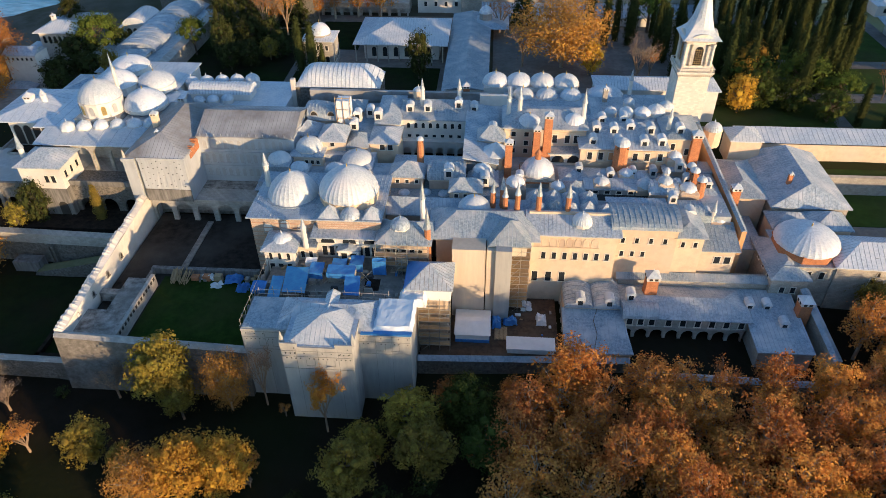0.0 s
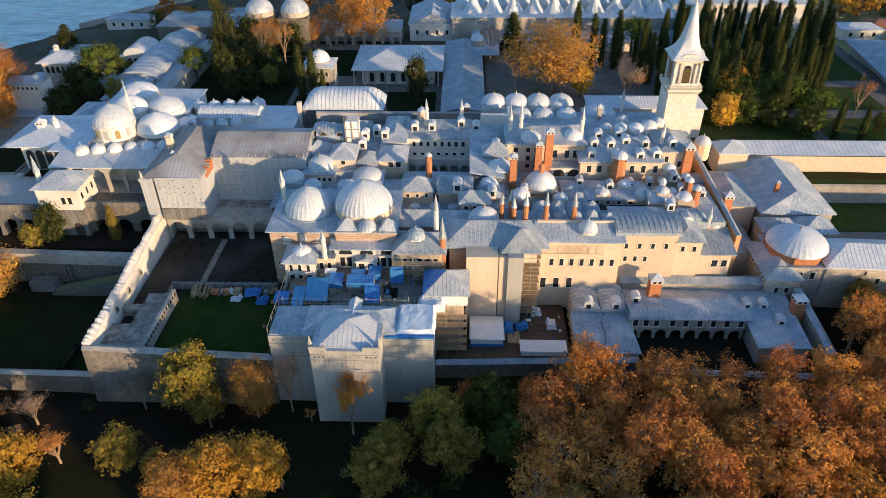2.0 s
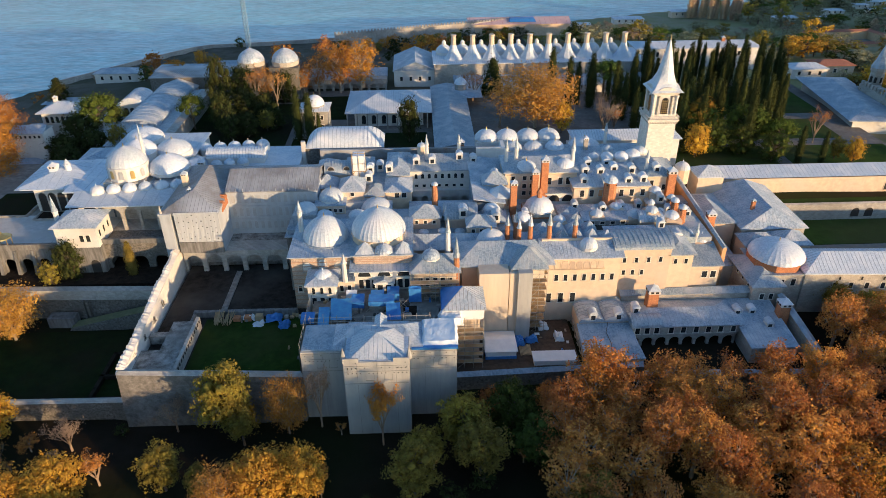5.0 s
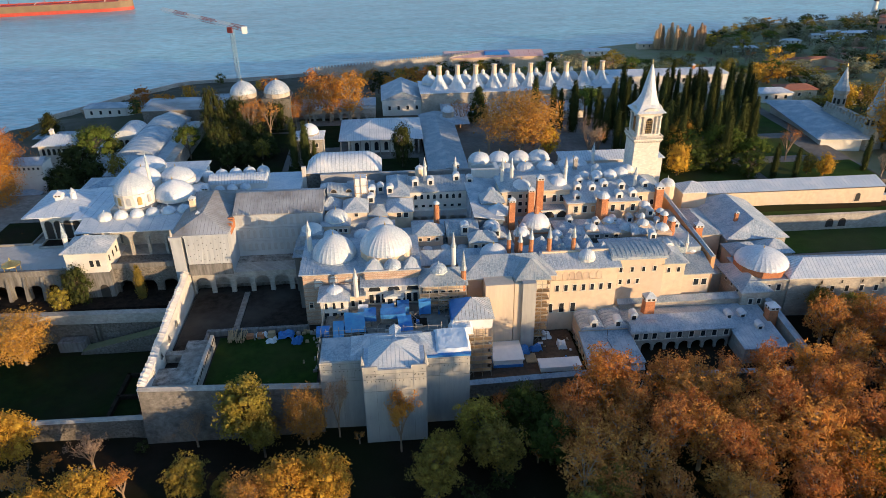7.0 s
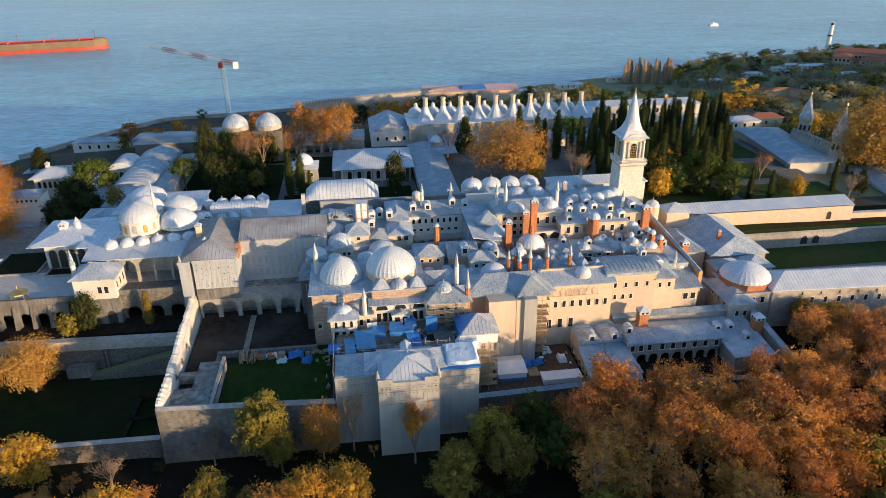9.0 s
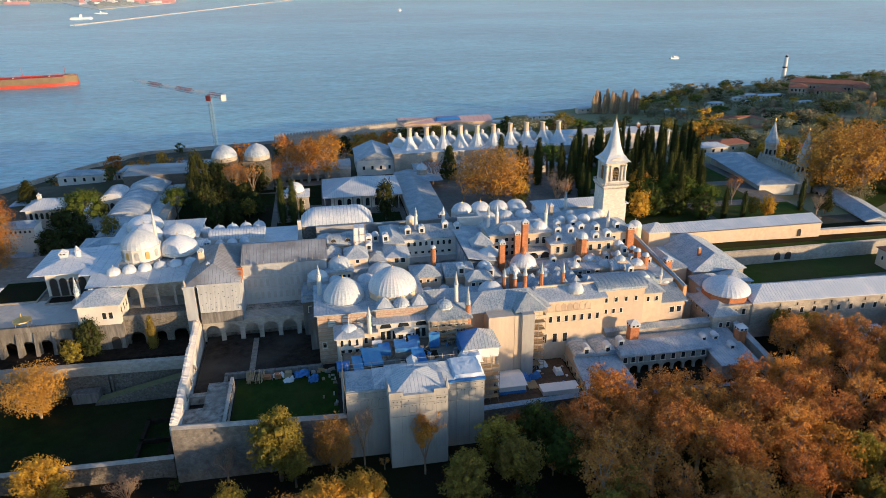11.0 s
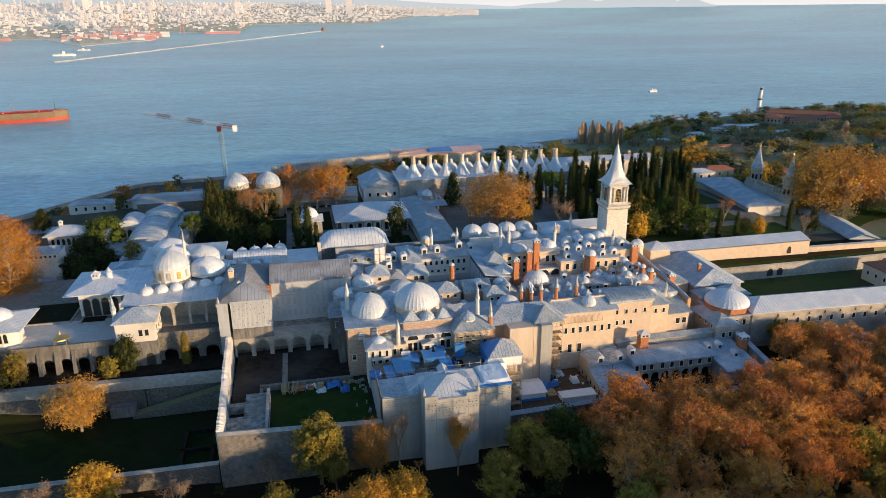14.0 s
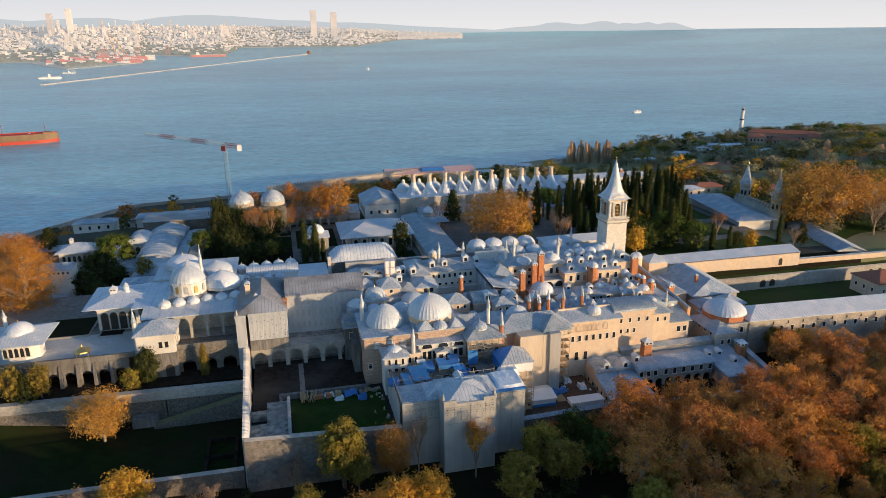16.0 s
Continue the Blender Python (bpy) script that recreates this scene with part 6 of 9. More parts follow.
ob = building("long_store", "long ashlar range under a pale seamed lead roof", sbx, 3, 15.6, "hip", 2.6, ASHLAR, 0.5, rmat=LEAD_PALE, step=0.9, at=(68.8, 114.2, 3))
ob.rotation_euler = (0, 0, -radians(2.6))
windows(ob, sbx, "S", 11.4, 22, 0.95, 1.6)
windows(ob, sbx, "S", 13.7, 16, 0.5, 0.9, True, frame=ASHLAR, pane=VOID)
for i in range(12):
    part("roof_vent", Shape().box(76 + i * 6.6, 76.5 + i * 6.6, 110.9, 112.4, 16.4, 16.75), LEAD, ob)
ob = building("shed_low", "plain shed with a pale flat roof among the trees", (92, 104, 97, 104), 3, 7.0, "shed_s", 0.8, CREAM, 0.4, rmat=LEAD_PALE)

hh = (61.2, 77.2, 127.5, 151.0)
ob = building("carriage_hall", "large hall with a broad grey hipped lead roof", hh, 4, 17.2, "hip_long", 3.9, ASHLAR, 0.6, step=0.9)
chimney(65.7, 133.3, 18, 22.4, 0.9, "block", BRICK, "small brick chimney on the broad roof")
chimney(52.2, 126.6, 12, 23.2, 1.9, "block", BRICK, "stout brick chimney with a white hood")
for bx, zt, rf, h in (((52.0, 60.5, 130, 146), 17.6, "hip", 2.0), ((60, 68, 121.3, 127.2), 15.8, "hip", 2.0), ((68, 75.6, 121.0, 127.2), 16.0, "pyramid", 2.5), ((51.5, 57.5, 118, 133), 12.5, "flat", 0)):
    ob = building("annex", "low annex with a lead roof beside the hall", bx, 4, zt, rf, h, CREAM, 0.5, group="annexes")
windows(ob, (51.5, 57.5, 118, 133), "W", 10.0, 5, 0.9, 1.4)
long_wall("wall_ochre", "tall ochre passage wall", (48.6, 150), (51.0, 114), 6, 25.0, 19.6, 1.0, ORANGE, LEAD)

long_wall("wall_court", "tall cream court wall with a lead coping", (60, 152.5), (121, 152.5), 7, 19.4, 19.4, 1.6, CREAM)
wl = structure("wall_court_walk", Shape().box(60, 120.6, 153.3, 157.0, 14, 19.2), CREAM, "roofed walk behind the court wall", "wall")
put_roof(wl, "shed_s", 60, 121, 152.0, 157.2, 19.4, 1.5, 0.3, LEAD_PALE, step=1.2)
window(wl, 113, 151.7, 15.0, "S", 1.6, 2.6, True, CREAM, VOID)
long_wall("wall_court_south", "lower cream court wall running on", (121, 152.5), (210, 152.5), 7, 16.6, 15.6, 1.4, CREAM, LEAD)
structure("garden_lawn", Shape().box(80, 175, 134, 147.5, 6.8, 8.05), COURT_GRASS, "green lawn below the court wall", "lawn")
structure("garden_path", Shape().box(80, 178, 122, 134, 6.5, 7.9), PATH_MAT, "pale garden path", "path")
lowall = long_wall("wall_niches", "low stone wall with arched niches", (79.5, 148.0), (180, 148.0), 6.5, 12.9, 12.9, 1.0, PALESTONE, PALESTONE)
for x in (103.2, 107.1, 150, 154):
    window(lowall, x, 147.48, 8.9, "S", 2.4, 2.6, True, PALESTONE, VOID)
structure("garden_walk", Shape().box(80, 180, 148.5, 151.6, 8, 12.95), COURT_GRASS, "grass strip above the niche wall", "lawn")
ob = building("garden_lodge", "ochre lodge with small windows and a hipped roof", (134, 148, 128, 140), 7, 14, "hip", 2.5, CREAM, 0.5, rmat=TILE, seam=TILE)
windows(ob, (134, 148, 128, 140), "S", 10.5, 4, 0.8, 1.3)
windows(ob, (134, 148, 128, 140), "W", 10.5, 3, 0.8, 1.3)

# ---- tower of the council ----
TX, TY = 46.2, 156.2
tw = thing("council_tower", "tall white stone tower with an arched lantern and lead spire", "tower", (TX, TY, 14))


def sq(h):
    return (TX - h, TX + h, TY - h, TY + h)


part("shaft", Shape().frustum(sq(3.75), 12, sq(3.6), 35.6), TOWERSTONE, tw)
part("gallery", Shape().frustum(sq(3.6), 35.4, sq(4.15), 36.4).box(*sq(4.2), 36.4, 36.7), TOWERSTONE, tw)
rail = Shape()
for s in (-1, 1):
    rail.box(TX - 4.2, TX + 4.2, TY + s * 4.1 - 0.08, TY + s * 4.1 + 0.08, 37.4, 37.55)
    rail.box(TX + s * 4.1 - 0.08, TX + s * 4.1 + 0.08, TY - 4.2, TY + 4.2, 37.4, 37.55)
    for i in range(15):
        t = -4.1 + 8.2 * i / 14
        rail.box(TX + t - 0.06, TX + t + 0.06, TY + s * 4.1 - 0.06, TY + s * 4.1 + 0.06, 36.7, 37.4)
        rail.box(TX + s * 4.1 - 0.06, TX + s * 4.1 + 0.06, TY + t - 0.06, TY + t + 0.06, 36.7, 37.4)
part("balustrade", rail, TOWERSTONE, tw)
dent = Shape()
for i in range(18):
    t = -3.7 + 7.4 * i / 17
    for s in (-1, 1):
        dent.box(TX + t - 0.1, TX + t + 0.1, TY + s * 3.85 - 0.1, TY + s * 3.85 + 0.1, 35.6, 36.1)
        dent.box(TX + s * 3.85 - 0.1, TX + s * 3.85 + 0.1, TY + t - 0.1, TY + t + 0.1, 35.6, 36.1)
tagged(part("dentil_course", dent, ASHLAR, tw), kind="stuff")
part("lantern", Shape().box(*sq(3.0), 36.7, 43.4), TOWERSTONE, tw)
part("plinth", Shape().box(*sq(3.25), 36.7, 37.9), TOWERSTONE, tw)
for sx in (-1, 1):
    for sy in (-1, 1):
        part("corner_column", Shape().lathe(TX + sx * 3.0, TY + sy * 3.0, [(0.5, 37.9), (0.42, 38.2), (0.38, 42.2), (0.55, 42.6), (0.55, 43.0)], 10), TOWERSTONE, tw)
        part("inner_column", Shape().lathe(TX + sx * 1.75, TY - 3.1, [(0.32, 37.9), (0.26, 42.2), (0.38, 42.8)], 8), TOWERSTONE, tw)
        part("inner_column", Shape().lathe(TX - 3.1, TY + sy * 1.75, [(0.32, 37.9), (0.26, 42.2), (0.38, 42.8)], 8), TOWERSTONE, tw)
    # tall arched openings with a lattice
for face, dx, dy in (("S", 0, -3.02), ("W", -3.02, 0), ("E", 3.02, 0), ("N", 0, 3.02)):
    wob = window(tw, TX + dx, TY + dy, 38.0, face, 1.9, 4.3, True, TOWERSTONE, GLASS)
    lat = Shape()
    for i in range(7):
        lat.box(-0.9, 0.9, -0.07, -0.03, 0.4 + i * 0.5, 0.48 + i * 0.5)
    for i in range(3):
        lat.box(-0.5 + i * 0.5 - 0.03, -0.5 + i * 0.5 + 0.03, -0.07, -0.03, 0, 3.8)
    l = new("lattice", mesh_of("lattice", lat, GOLD))
    l.parent = wob
part("cornice", Shape().frustum(sq(3.15), 43.2, sq(3.6), 43.9), TOWERSTONE, tw)
ped = Shape()
n = 10
for face in range(4):
    a = face * math.pi / 2
    ca, sa = math.cos(a), math.sin(a)
    arc = [(-2.6 * math.cos(math.pi * i / n), 43.8 + 1.5 * math.sin(math.pi * i / n)) for i in range(n + 1)]
    pts = [(u, d, z) for d in (-3.75, -3.0) for u, z in arc]
    m = n + 1
    ped.add([(TX + u * ca - d * sa, TY + u * sa + d * ca, z) for u, d, z in pts], [tuple(range(m)), tuple(range(m, 2 * m))[::-1]] + [(i, m + i, m + i + 1, i + 1) for i in range(m - 1)])
part("arched_pediment", ped, TOWERSTONE, tw)
spire, prof = Shape(), [(4.25, 44.0), (3.6, 44.7), (2.75, 46.0), (2.1, 48.3), (1.35, 51.8), (0.6, 55.0), (0.12, 56.7)]
ring = 16
pts = []
for r, z in prof:
    for i in range(ring):
        a = 2 * math.pi * i / ring
        q = max(abs(math.cos(a)), abs(math.sin(a)))
        mix = np.clip((z - 44.0) / 5.0, 0, 1)
        k = r * ((1 - mix) / q + mix)
        pts.append((TX + k * math.cos(a), TY + k * math.sin(a), z))
spire.add(pts, [(j * ring + i, j * ring + (i + 1) % ring, (j + 1) * ring + (i + 1) % ring, (j + 1) * ring + i) for j in range(len(prof) - 1) for i in range(ring)])
part("spire", spire, LEAD_PALE, tw)
part("finial", Shape().lathe(TX, TY, [(0.12, 56.6), (0.3, 56.9), (0.1, 57.2), (0.2, 57.5), (0.02, 58.0)], 8), GOLD, tw)
windows(tw, sq(3.6), "S", 20, 2, 0.6, 0.9, lo=0.2, hi=0.8)

# ---- inner harem: roofs, courts and lanterns ----
for bx, z in (((-46, -21.4, 123.3, 131.4), 22.8), ((-46, -27.0, 131.4, 158), 24.6), ((-21.4, -2.2, 119.6, 127.2), 21.4), ((-21.4, -2.2, 127.2, 135.4), 22.8),
              ((-5.6, 3.0, 135.4, 162), 25.4), ((-2.2, 3.0, 119.6, 135.4), 22.6), ((3.0, 49.0, 117.2, 133.6), 20.9), ((3.0, 21.3, 133.6, 139.0), 20.9), ((3.0, 49.0, 150.0, 164), 25.6), ((38.6, 49.0, 133.6, 138.4), 21.4)):
    structure("roof_deck", Shape().box(*bx, 6, z), LEAD, "wide sheet-lead roof deck between the palace rooms", "roof")


def roof_block(x0, x1, y0, y1, zt, kind="hip", h=1.8, zb=18, wall=None, label="lead-roofed palace room", over=0.35):
    return building("palace_room", label, (x0, x1, y0, y1), zb, zt, kind, h, wall or ROOMWALL, over, group="palace rooms")


def roof_dome(x, y, zb, r, h, z0, label="ribbed lead dome among the roofs", material=None, sides=8, wall=None):
    """A dome on its own low square base, which stands on the roof at z0."""
    ob = thing("dome", label, "dome", (x, y, z0), "roof domes")
    q = r * 1.12
    part("base", Shape().box(x - q, x + q, y - q, y + q, z0, zb - 0.2).frustum((x - q, x + q, y - q, y + q), zb - 0.2, (x - r * 0.8, x + r * 0.8, y - r * 0.8, y + r * 0.8), zb + 0.25), wall or LEAD, ob)
    put_dome(ob, x, y, zb, r, h, 18 if r > 2 else 12, 0.0, sides, material or LEAD_PALE, None, 0.6)
    return ob


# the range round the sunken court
# floor coloured near black to paint the court's shade
structure("court_pavement", Shape().box(-21.3, -5.7, 135.5, 146.0, 12, 16.5), VOID, "floor of the sunken court, painted near black for its shade", "floor")
nr = roof_block(-21.4, -5.6, 146.2, 153.5, 26.3, "shed_s", 1.6, 20.6, PLASTER, "two-storey range with arched windows under a lead roof", 0.4)
windows(nr, (-21.4, -5.6, 146.2, 153.5), "S", 24.0, 8, 0.75, 1.3, True)
windows(nr, (-21.4, -5.6, 146.2, 153.5), "S", 21.6, 7, 0.8, 0.7)
arcade("court_loggia", "dark arched loggia in the inner court", -21.4, -5.6, 145.0, 16.5, 20.8, 6, 2.4, 0.74, 0.45, PLASTER)
roof_block(-27.0, -21.4, 143.2, 158, 26.6, "hip", 1.4, 16, PLASTER, "corner range with a lead roof beside the court")
er = roof_block(-5.4, 1.4, 127.6, 154, 25.8, "shed_e", 1.3, 16, TILEWORK, "narrow range with a tiled wall towards the court", 0.5)
for i in range(9):
    part("tile_panel", Shape().box(-5.46, -5.4, 129.2 + i * 2.0, 130.6 + i * 2.0, 22.2, 24.8), FADED, er)
hx = roof_block(-27.2, -20.8, 135.4, 143.4, 25.6, "hip", 1.6, 16, CREAM, "small house with two dark windows and a hipped lead roof")
for x in (-24.4, -22.6):
    window(hx, x, 135.4, 23.9, "S", 1.1, 1.3)
for x, y, z in ((-19.4, 149.4, 27.0), (-15.2, 149.8, 27.0), (-7.9, 151.2, 27.4), (-4.2, 151.2, 26.4), (-26.4, 144.8, 27.2), (-31.2, 144.4, 27.2), (-31.5, 141.0, 26.4), (0.4, 139.8, 26.9), (-29.0, 149.0, 26.0)):
    dormer(x, y, z, 1.7)
structure("harem_parapet", Shape().box(-46, -1, 158.6, 159.6, 20, 27.4), LEAD_DARK, "long low parapet wall behind the harem roofs", "wall")
dome_thing(-17.9, 154.6, 29.8, 1.25, 0.9, "small white cupola on an eight-sided lantern", 2.6, 8, LEAD_PALE, CREAM, "cupolas", 0.6, 10)
chimney(-16.6, 151.4, 26.5, 34.3, 0.95, "slim", PLASTER, "slender white chimney with a pointed cap")
chimney(-7.9, 153.8, 26.5, 33.3, 0.95, "slim", PLASTER, "slender white chimney with a pointed cap")
chimney(-6.6, 164.5, 20, 27.8, 1.8, "block", BRICK, "small square brick chimney")
chimney(-12.4, 163.0, 20, 26.2, 1.0, "block", BRICK, "small square brick chimney")
# lantern rooms before the court
ob = roof_block(-21.0, -14.0, 123.4, 128.6, 24.4, "pyramid", 2.4, 18, ROOMWALL, "cream lantern room with a ribbed hipped roof")
windows(ob, (-21.0, -14.0, 123.4, 128.6), "S", 22.8, 3, 0.7, 0.8)
ob = roof_block(-12.8, -5.4, 123.6, 129.4, 23.8, "barrel_x", 2.3, 18)
dormer(-8.6, 124.2, 24.6, 1.9)
ob = roof_block(-4.4, 1.6, 122.6, 128.4, 23.4, "pyramid", 2.2, 18)
dormer(-1.0, 122.8, 24.0, 1.8)
roof_dome(-1.6, 126.6, 24.6, 2.0, 1.6, 22.6)
ob = roof_block(-8.0, -1.6, 117.4, 121.6, 25.0, "hip", 2.0, 18)
windows(ob, (-8.0, -1.6, 117.4, 121.6), "S", 23.4, 3, 0.8, 0.9)
for x, y in ((-18, 121.6), (-13.5, 122.0), (-9.5, 121.6)):
    dome_thing(x, y, 21.5, 1.2, 0.7, "low round lead skylight", 0.1, 8, LEAD_PALE, group="skylights", finial=0.2, gores=8)
long_wall("wall_basin", "dark wall at the foot of the lead terrace", (-21, 119.3), (-5, 119.3), 15, 21.7, 21.7, 0.5, LEAD_DARK)
ob = roof_block(-20.6, 8, 113.5, 119.0, 21.6, "gable_x", 2.4, 15)
chimney(-15.1, 129.4, 22, 30.9, 1.45, "octagon", BRICK, "brick chimney with a white domed lantern top")
ob = thing("lantern_house", "eight-sided cream lantern house with windows under a lead roof", "lantern", (1.2, 132.4, 22.6))
part("wall", Shape().lathe(1.2, 132.4, [(2.9, 22.6), (2.9, 26.0)], 8, turn=math.pi / 8), CREAM, ob)
part("roof", Shape().lathe(1.2, 132.4, [(3.5, 25.9), (3.4, 26.1), (1.2, 27.4), (0.1, 28.3)], 8, turn=math.pi / 8), LEAD_PALE, ob)
for i in range(5):
    a = -math.pi / 2 + (i - 2) * 0.62
    part("window", Shape().tube((1.2 + 2.62 * math.cos(a), 132.4 + 2.62 * math.sin(a), 23.6), (1.2 + 2.62 * math.cos(a), 132.4 + 2.62 * math.sin(a), 25.2), 0.32, 0.32, 6), REDBAND, ob)
roof_block(-2.8, 3.0, 135.6, 140.6, 27.0, "hip", 2.4, 20)
# domes and pyramids between the great domes and the long hall
roof_dome(-46.0, 128.0, 25.0, 2.5, 1.8, 22.0)
roof_dome(-41.4, 126.4, 24.0, 2.0, 1.4, 22.0)
roof_dome(-29.3, 130.6, 24.0, 3.4, 2.2, 21.0)
roof_dome(-33.6, 127.0, 23.4, 2.2, 1.6, 21.0)
ob = roof_block(-43.8, -36.8, 129.2, 135.4, 25.4, "hip", 0.7, 18, CREAM, "cream lantern room under a ribbed dome")
put_dome(ob, -40.2, 132.3, 25.9, 2.9, 2.5, 20, 0.4, 8, LEAD_PALE)
windows(ob, (-43.8, -36.8, 129.2, 135.4), "S", 23.4, 3, 0.7, 0.9, lo=0.4)
ob = roof_block(-38.4, -32.4, 133.2, 140.6, 27.0, "pyramid", 2.5, 18, CREAM, "cream room with a window and a hipped lead roof")
window(ob, -35.2, 133.2, 25.7, "S", 0.9, 1.2)
roof_block(-44.6, -39.2, 137.2, 142.6, 26.2, "pyramid", 2.5, 20)
ob = roof_block(-42.6, -36.0, 142.8, 148.0, 27.2, "barrel_x", 2.6, 20)
for x in (-41.2, -37.2):
    window(ob, x, 142.8, 27.3, "S", 1.5, 1.9, True, PALESTONE, VOID)
roof_block(-32.2, -27.6, 134.0, 140.0, 25.4, "hip", 1.6, 20)
roof_block(-45.4, -40.4, 149.6, 155.0, 26.0, "pyramid", 1.8, 20)
roof_block(-38.0, -31.0, 150.0, 156.0, 26.2, "hip", 1.6, 20)
ob = thing("white_turret", "square white turret wrapped in sheeting", "turret", (-33.9, 143, 18))
part("wall", Shape().box(-35.4, -32.4, 141.6, 144.6, 18, 32.6), WHITE_TARP, ob)
frame_ = Shape()
for x in (-35.6, -33.9, -32.2):
    frame_.tube((x, 141.4, 24), (x, 141.4, 33.8), 0.08, 0.08, 4)
for z in (28.5, 30.6, 33.4):
    frame_.tube((-35.7, 141.4, z), (-32.1, 141.4, z), 0.07, 0.07, 4)
frame_.tube((-36.8, 140.8, 25.5), (-35.0, 141.3, 28.6), 0.1, 0.1, 4).tube((-31.0, 140.8, 25.5), (-32.8, 141.3, 28.6), 0.1, 0.1, 4)
part("scaffold_frame", frame_, TIMBER, ob)
structure("hall_terrace", Shape().box(-50.0, -42.6, 123.3, 131.6, 10, 22.0), LEAD, "grey lead roof beside the domed hall", "roof")
structure("stair_block", Shape().box(-48.6, -46.7, 114.5, 123.2, 10, 19.2), GREYSTONE, "narrow grey stone stair block beside the domed hall", "wall")

# front roofs: red chimneys and little pyramids
for x, y, zt in ((0.8, 115, 29.0), (2.7, 115.2, 30.0), (3.2, 113.6, 28.8), (5.6, 112.8, 30.4), (9.7, 112.2, 31.0), (15.4, 112.2, 30.8)):
    chimney(x, y, 22.0, zt, 1.05, "slim", BRICK)
ob = roof_block(-4.5, 8.0, 114.5, 119.4, 21.8, "pyramid", 1.2)
put_dome(ob, -2.9, 114.4, 22.8, 3.3, 3.0, 24, 0.3, 8, LEAD_PALE)
for i, x in enumerate((9.6, 13.2, 16.8, 20.4)):
    roof_block(x - 1.6, x + 1.6, 117.5, 121.4, 22.3, "pyramid", 2.5, label="small pyramid-roofed lead room")
dome_thing(18.1, 109.8, 23.8, 1.9, 1.9, "small ribbed lead dome", 0.6, 10, LEAD_PALE, group="roof domes")
for i in range(5):
    roof_block(8.4 + i * 3.3, 11.4 + i * 3.3, 112.2 + (i % 2) * 0.4, 116, 23.0, "pyramid", 2.3 + 0.3 * (i % 2), 20, None, "small pyramid-roofed lead room")
# flat near-black sheet; painted shade makes it read as a slot
structure("light_well", Shape().box(20.4, 36.0, 121.8, 124.0, 20.8, 21.0), VOID, "flat near-black sheet painted as a light well's shade", "roof")
lw_ = roof_block(20.2, 37.0, 124.2, 127.6, 22.3, "shed_s", 0.5, 18, LEAD_DARK, "low dark-walled lead roof over the light well", 0.2)
windows(lw_, (20.2, 37.0, 124.2, 127.6), "S", 21.1, 6, 1.0, 0.7)
# the domed bath and its neighbours
ob = thing("bath_dome", "ribbed dome with a lantern on a square stone base", "dome", (10.3, 129.6, 20))
part("base", Shape().box(6.6, 14.0, 125.9, 133.3, 18, 22.9), ASHLAR, ob)
part("brick_course", Shape().box(6.5, 14.1, 125.8, 133.4, 22.0, 22.4), BRICK, ob)
put_dome(ob, 10.3, 129.6, 23.2, 3.5, 3.0, 24, 0.4, 12, LEAD_PALE)
part("lantern", Shape().lathe(10.3, 129.6, [(0.7, 25.9), (0.6, 27.2), (0.85, 27.3), (0.1, 28.3)], 8), BRICK, ob)
r1 = (3.0, 21.3, 139.2, 149.8)
dx0 = roof_block(*r1, 28.4, "hip", 2.0, 15, CREAM, "three-storey cream range under a lead roof", 0.5)
for x in (5.1, 8.0, 9.9):
    window(dx0, x, 139.2, 26.2, "S", 0.95, 1.3)
    window(dx0, x, 139.2, 24.0, "S", 0.95, 1.1)
    window(dx0, x, 139.2, 22.0, "S", 0.95, 1.1)
for x in (14.4, 17.2, 19.2):
    window(dx0, x, 139.2, 24.8, "S", 1.05, 1.9)
part("string_course", Shape().box(3.0, 21.3, 139.0, 139.2, 27.3, 27.5).box(3.0, 21.3, 139.05, 139.2, 23.5, 23.65), CREAM, dx0)
put_dome(dx0, 8.6, 141.6, 28.6, 2.6, 1.9, 20, 0.2, 8, LEAD_PALE)
put_dome(dx0, 18.6, 142.2, 28.6, 2.4, 2.0, 20, 0.2, 8, LEAD_PALE)
chimney(3.9, 145.0, 27, 35.6, 0.9, "slim", PLASTER, "slender white chimney with a pointed cap")
chimney(6.4, 144.6, 27, 35.8, 1.0, "slim", PLASTER, "slender white chimney with a pointed cap")
chimney(20.7, 142.8, 27, 36.2, 1.0, "slim", PLASTER, "slender white chimney with a pointed cap")
ob = roof_block(13.2, 20.8, 135.9, 139.1, 23.8, "flat", 0, 12, PLASTER, "low loggia with two broad arches")
for x in (15.2, 18.7):
    window(ob, x, 135.9, 21.6, "S", 2.8, 1.7, True, PLASTER, VOID)
r2 = (19.8, 38.6, 134.4, 149.8)
ox = roof_block(*r2, 26.4, "hip", 1.6, 14, CREAM, "cream range with tall windows behind the great chimney", 0.5)
for x in (21.9, 24.3, 26.5, 29.4, 31.8, 34.4, 37.2):
    window(ox, x, 134.4, 23.5, "S", 1.0, 1.75, pane=ORANGE if x == 26.5 else None)
part("string_course", Shape().box(19.8, 38.6, 134.2, 134.4, 25.6, 25.85).box(19.8, 38.6, 134.25, 134.4, 22.9, 23.05), CREAM, ox)
ob = roof_block(38.6, 46.6, 138.4, 150.0, 27.0, "hip", 1.5, 14, CREAM, "cream stair block beside the ochre wall", 0.3)
window(ob, 40.6, 138.4, 24.2, "S", 0.9, 1.5)
window(ob, 43.8, 138.4, 23.0, "S", 0.9, 1.5)
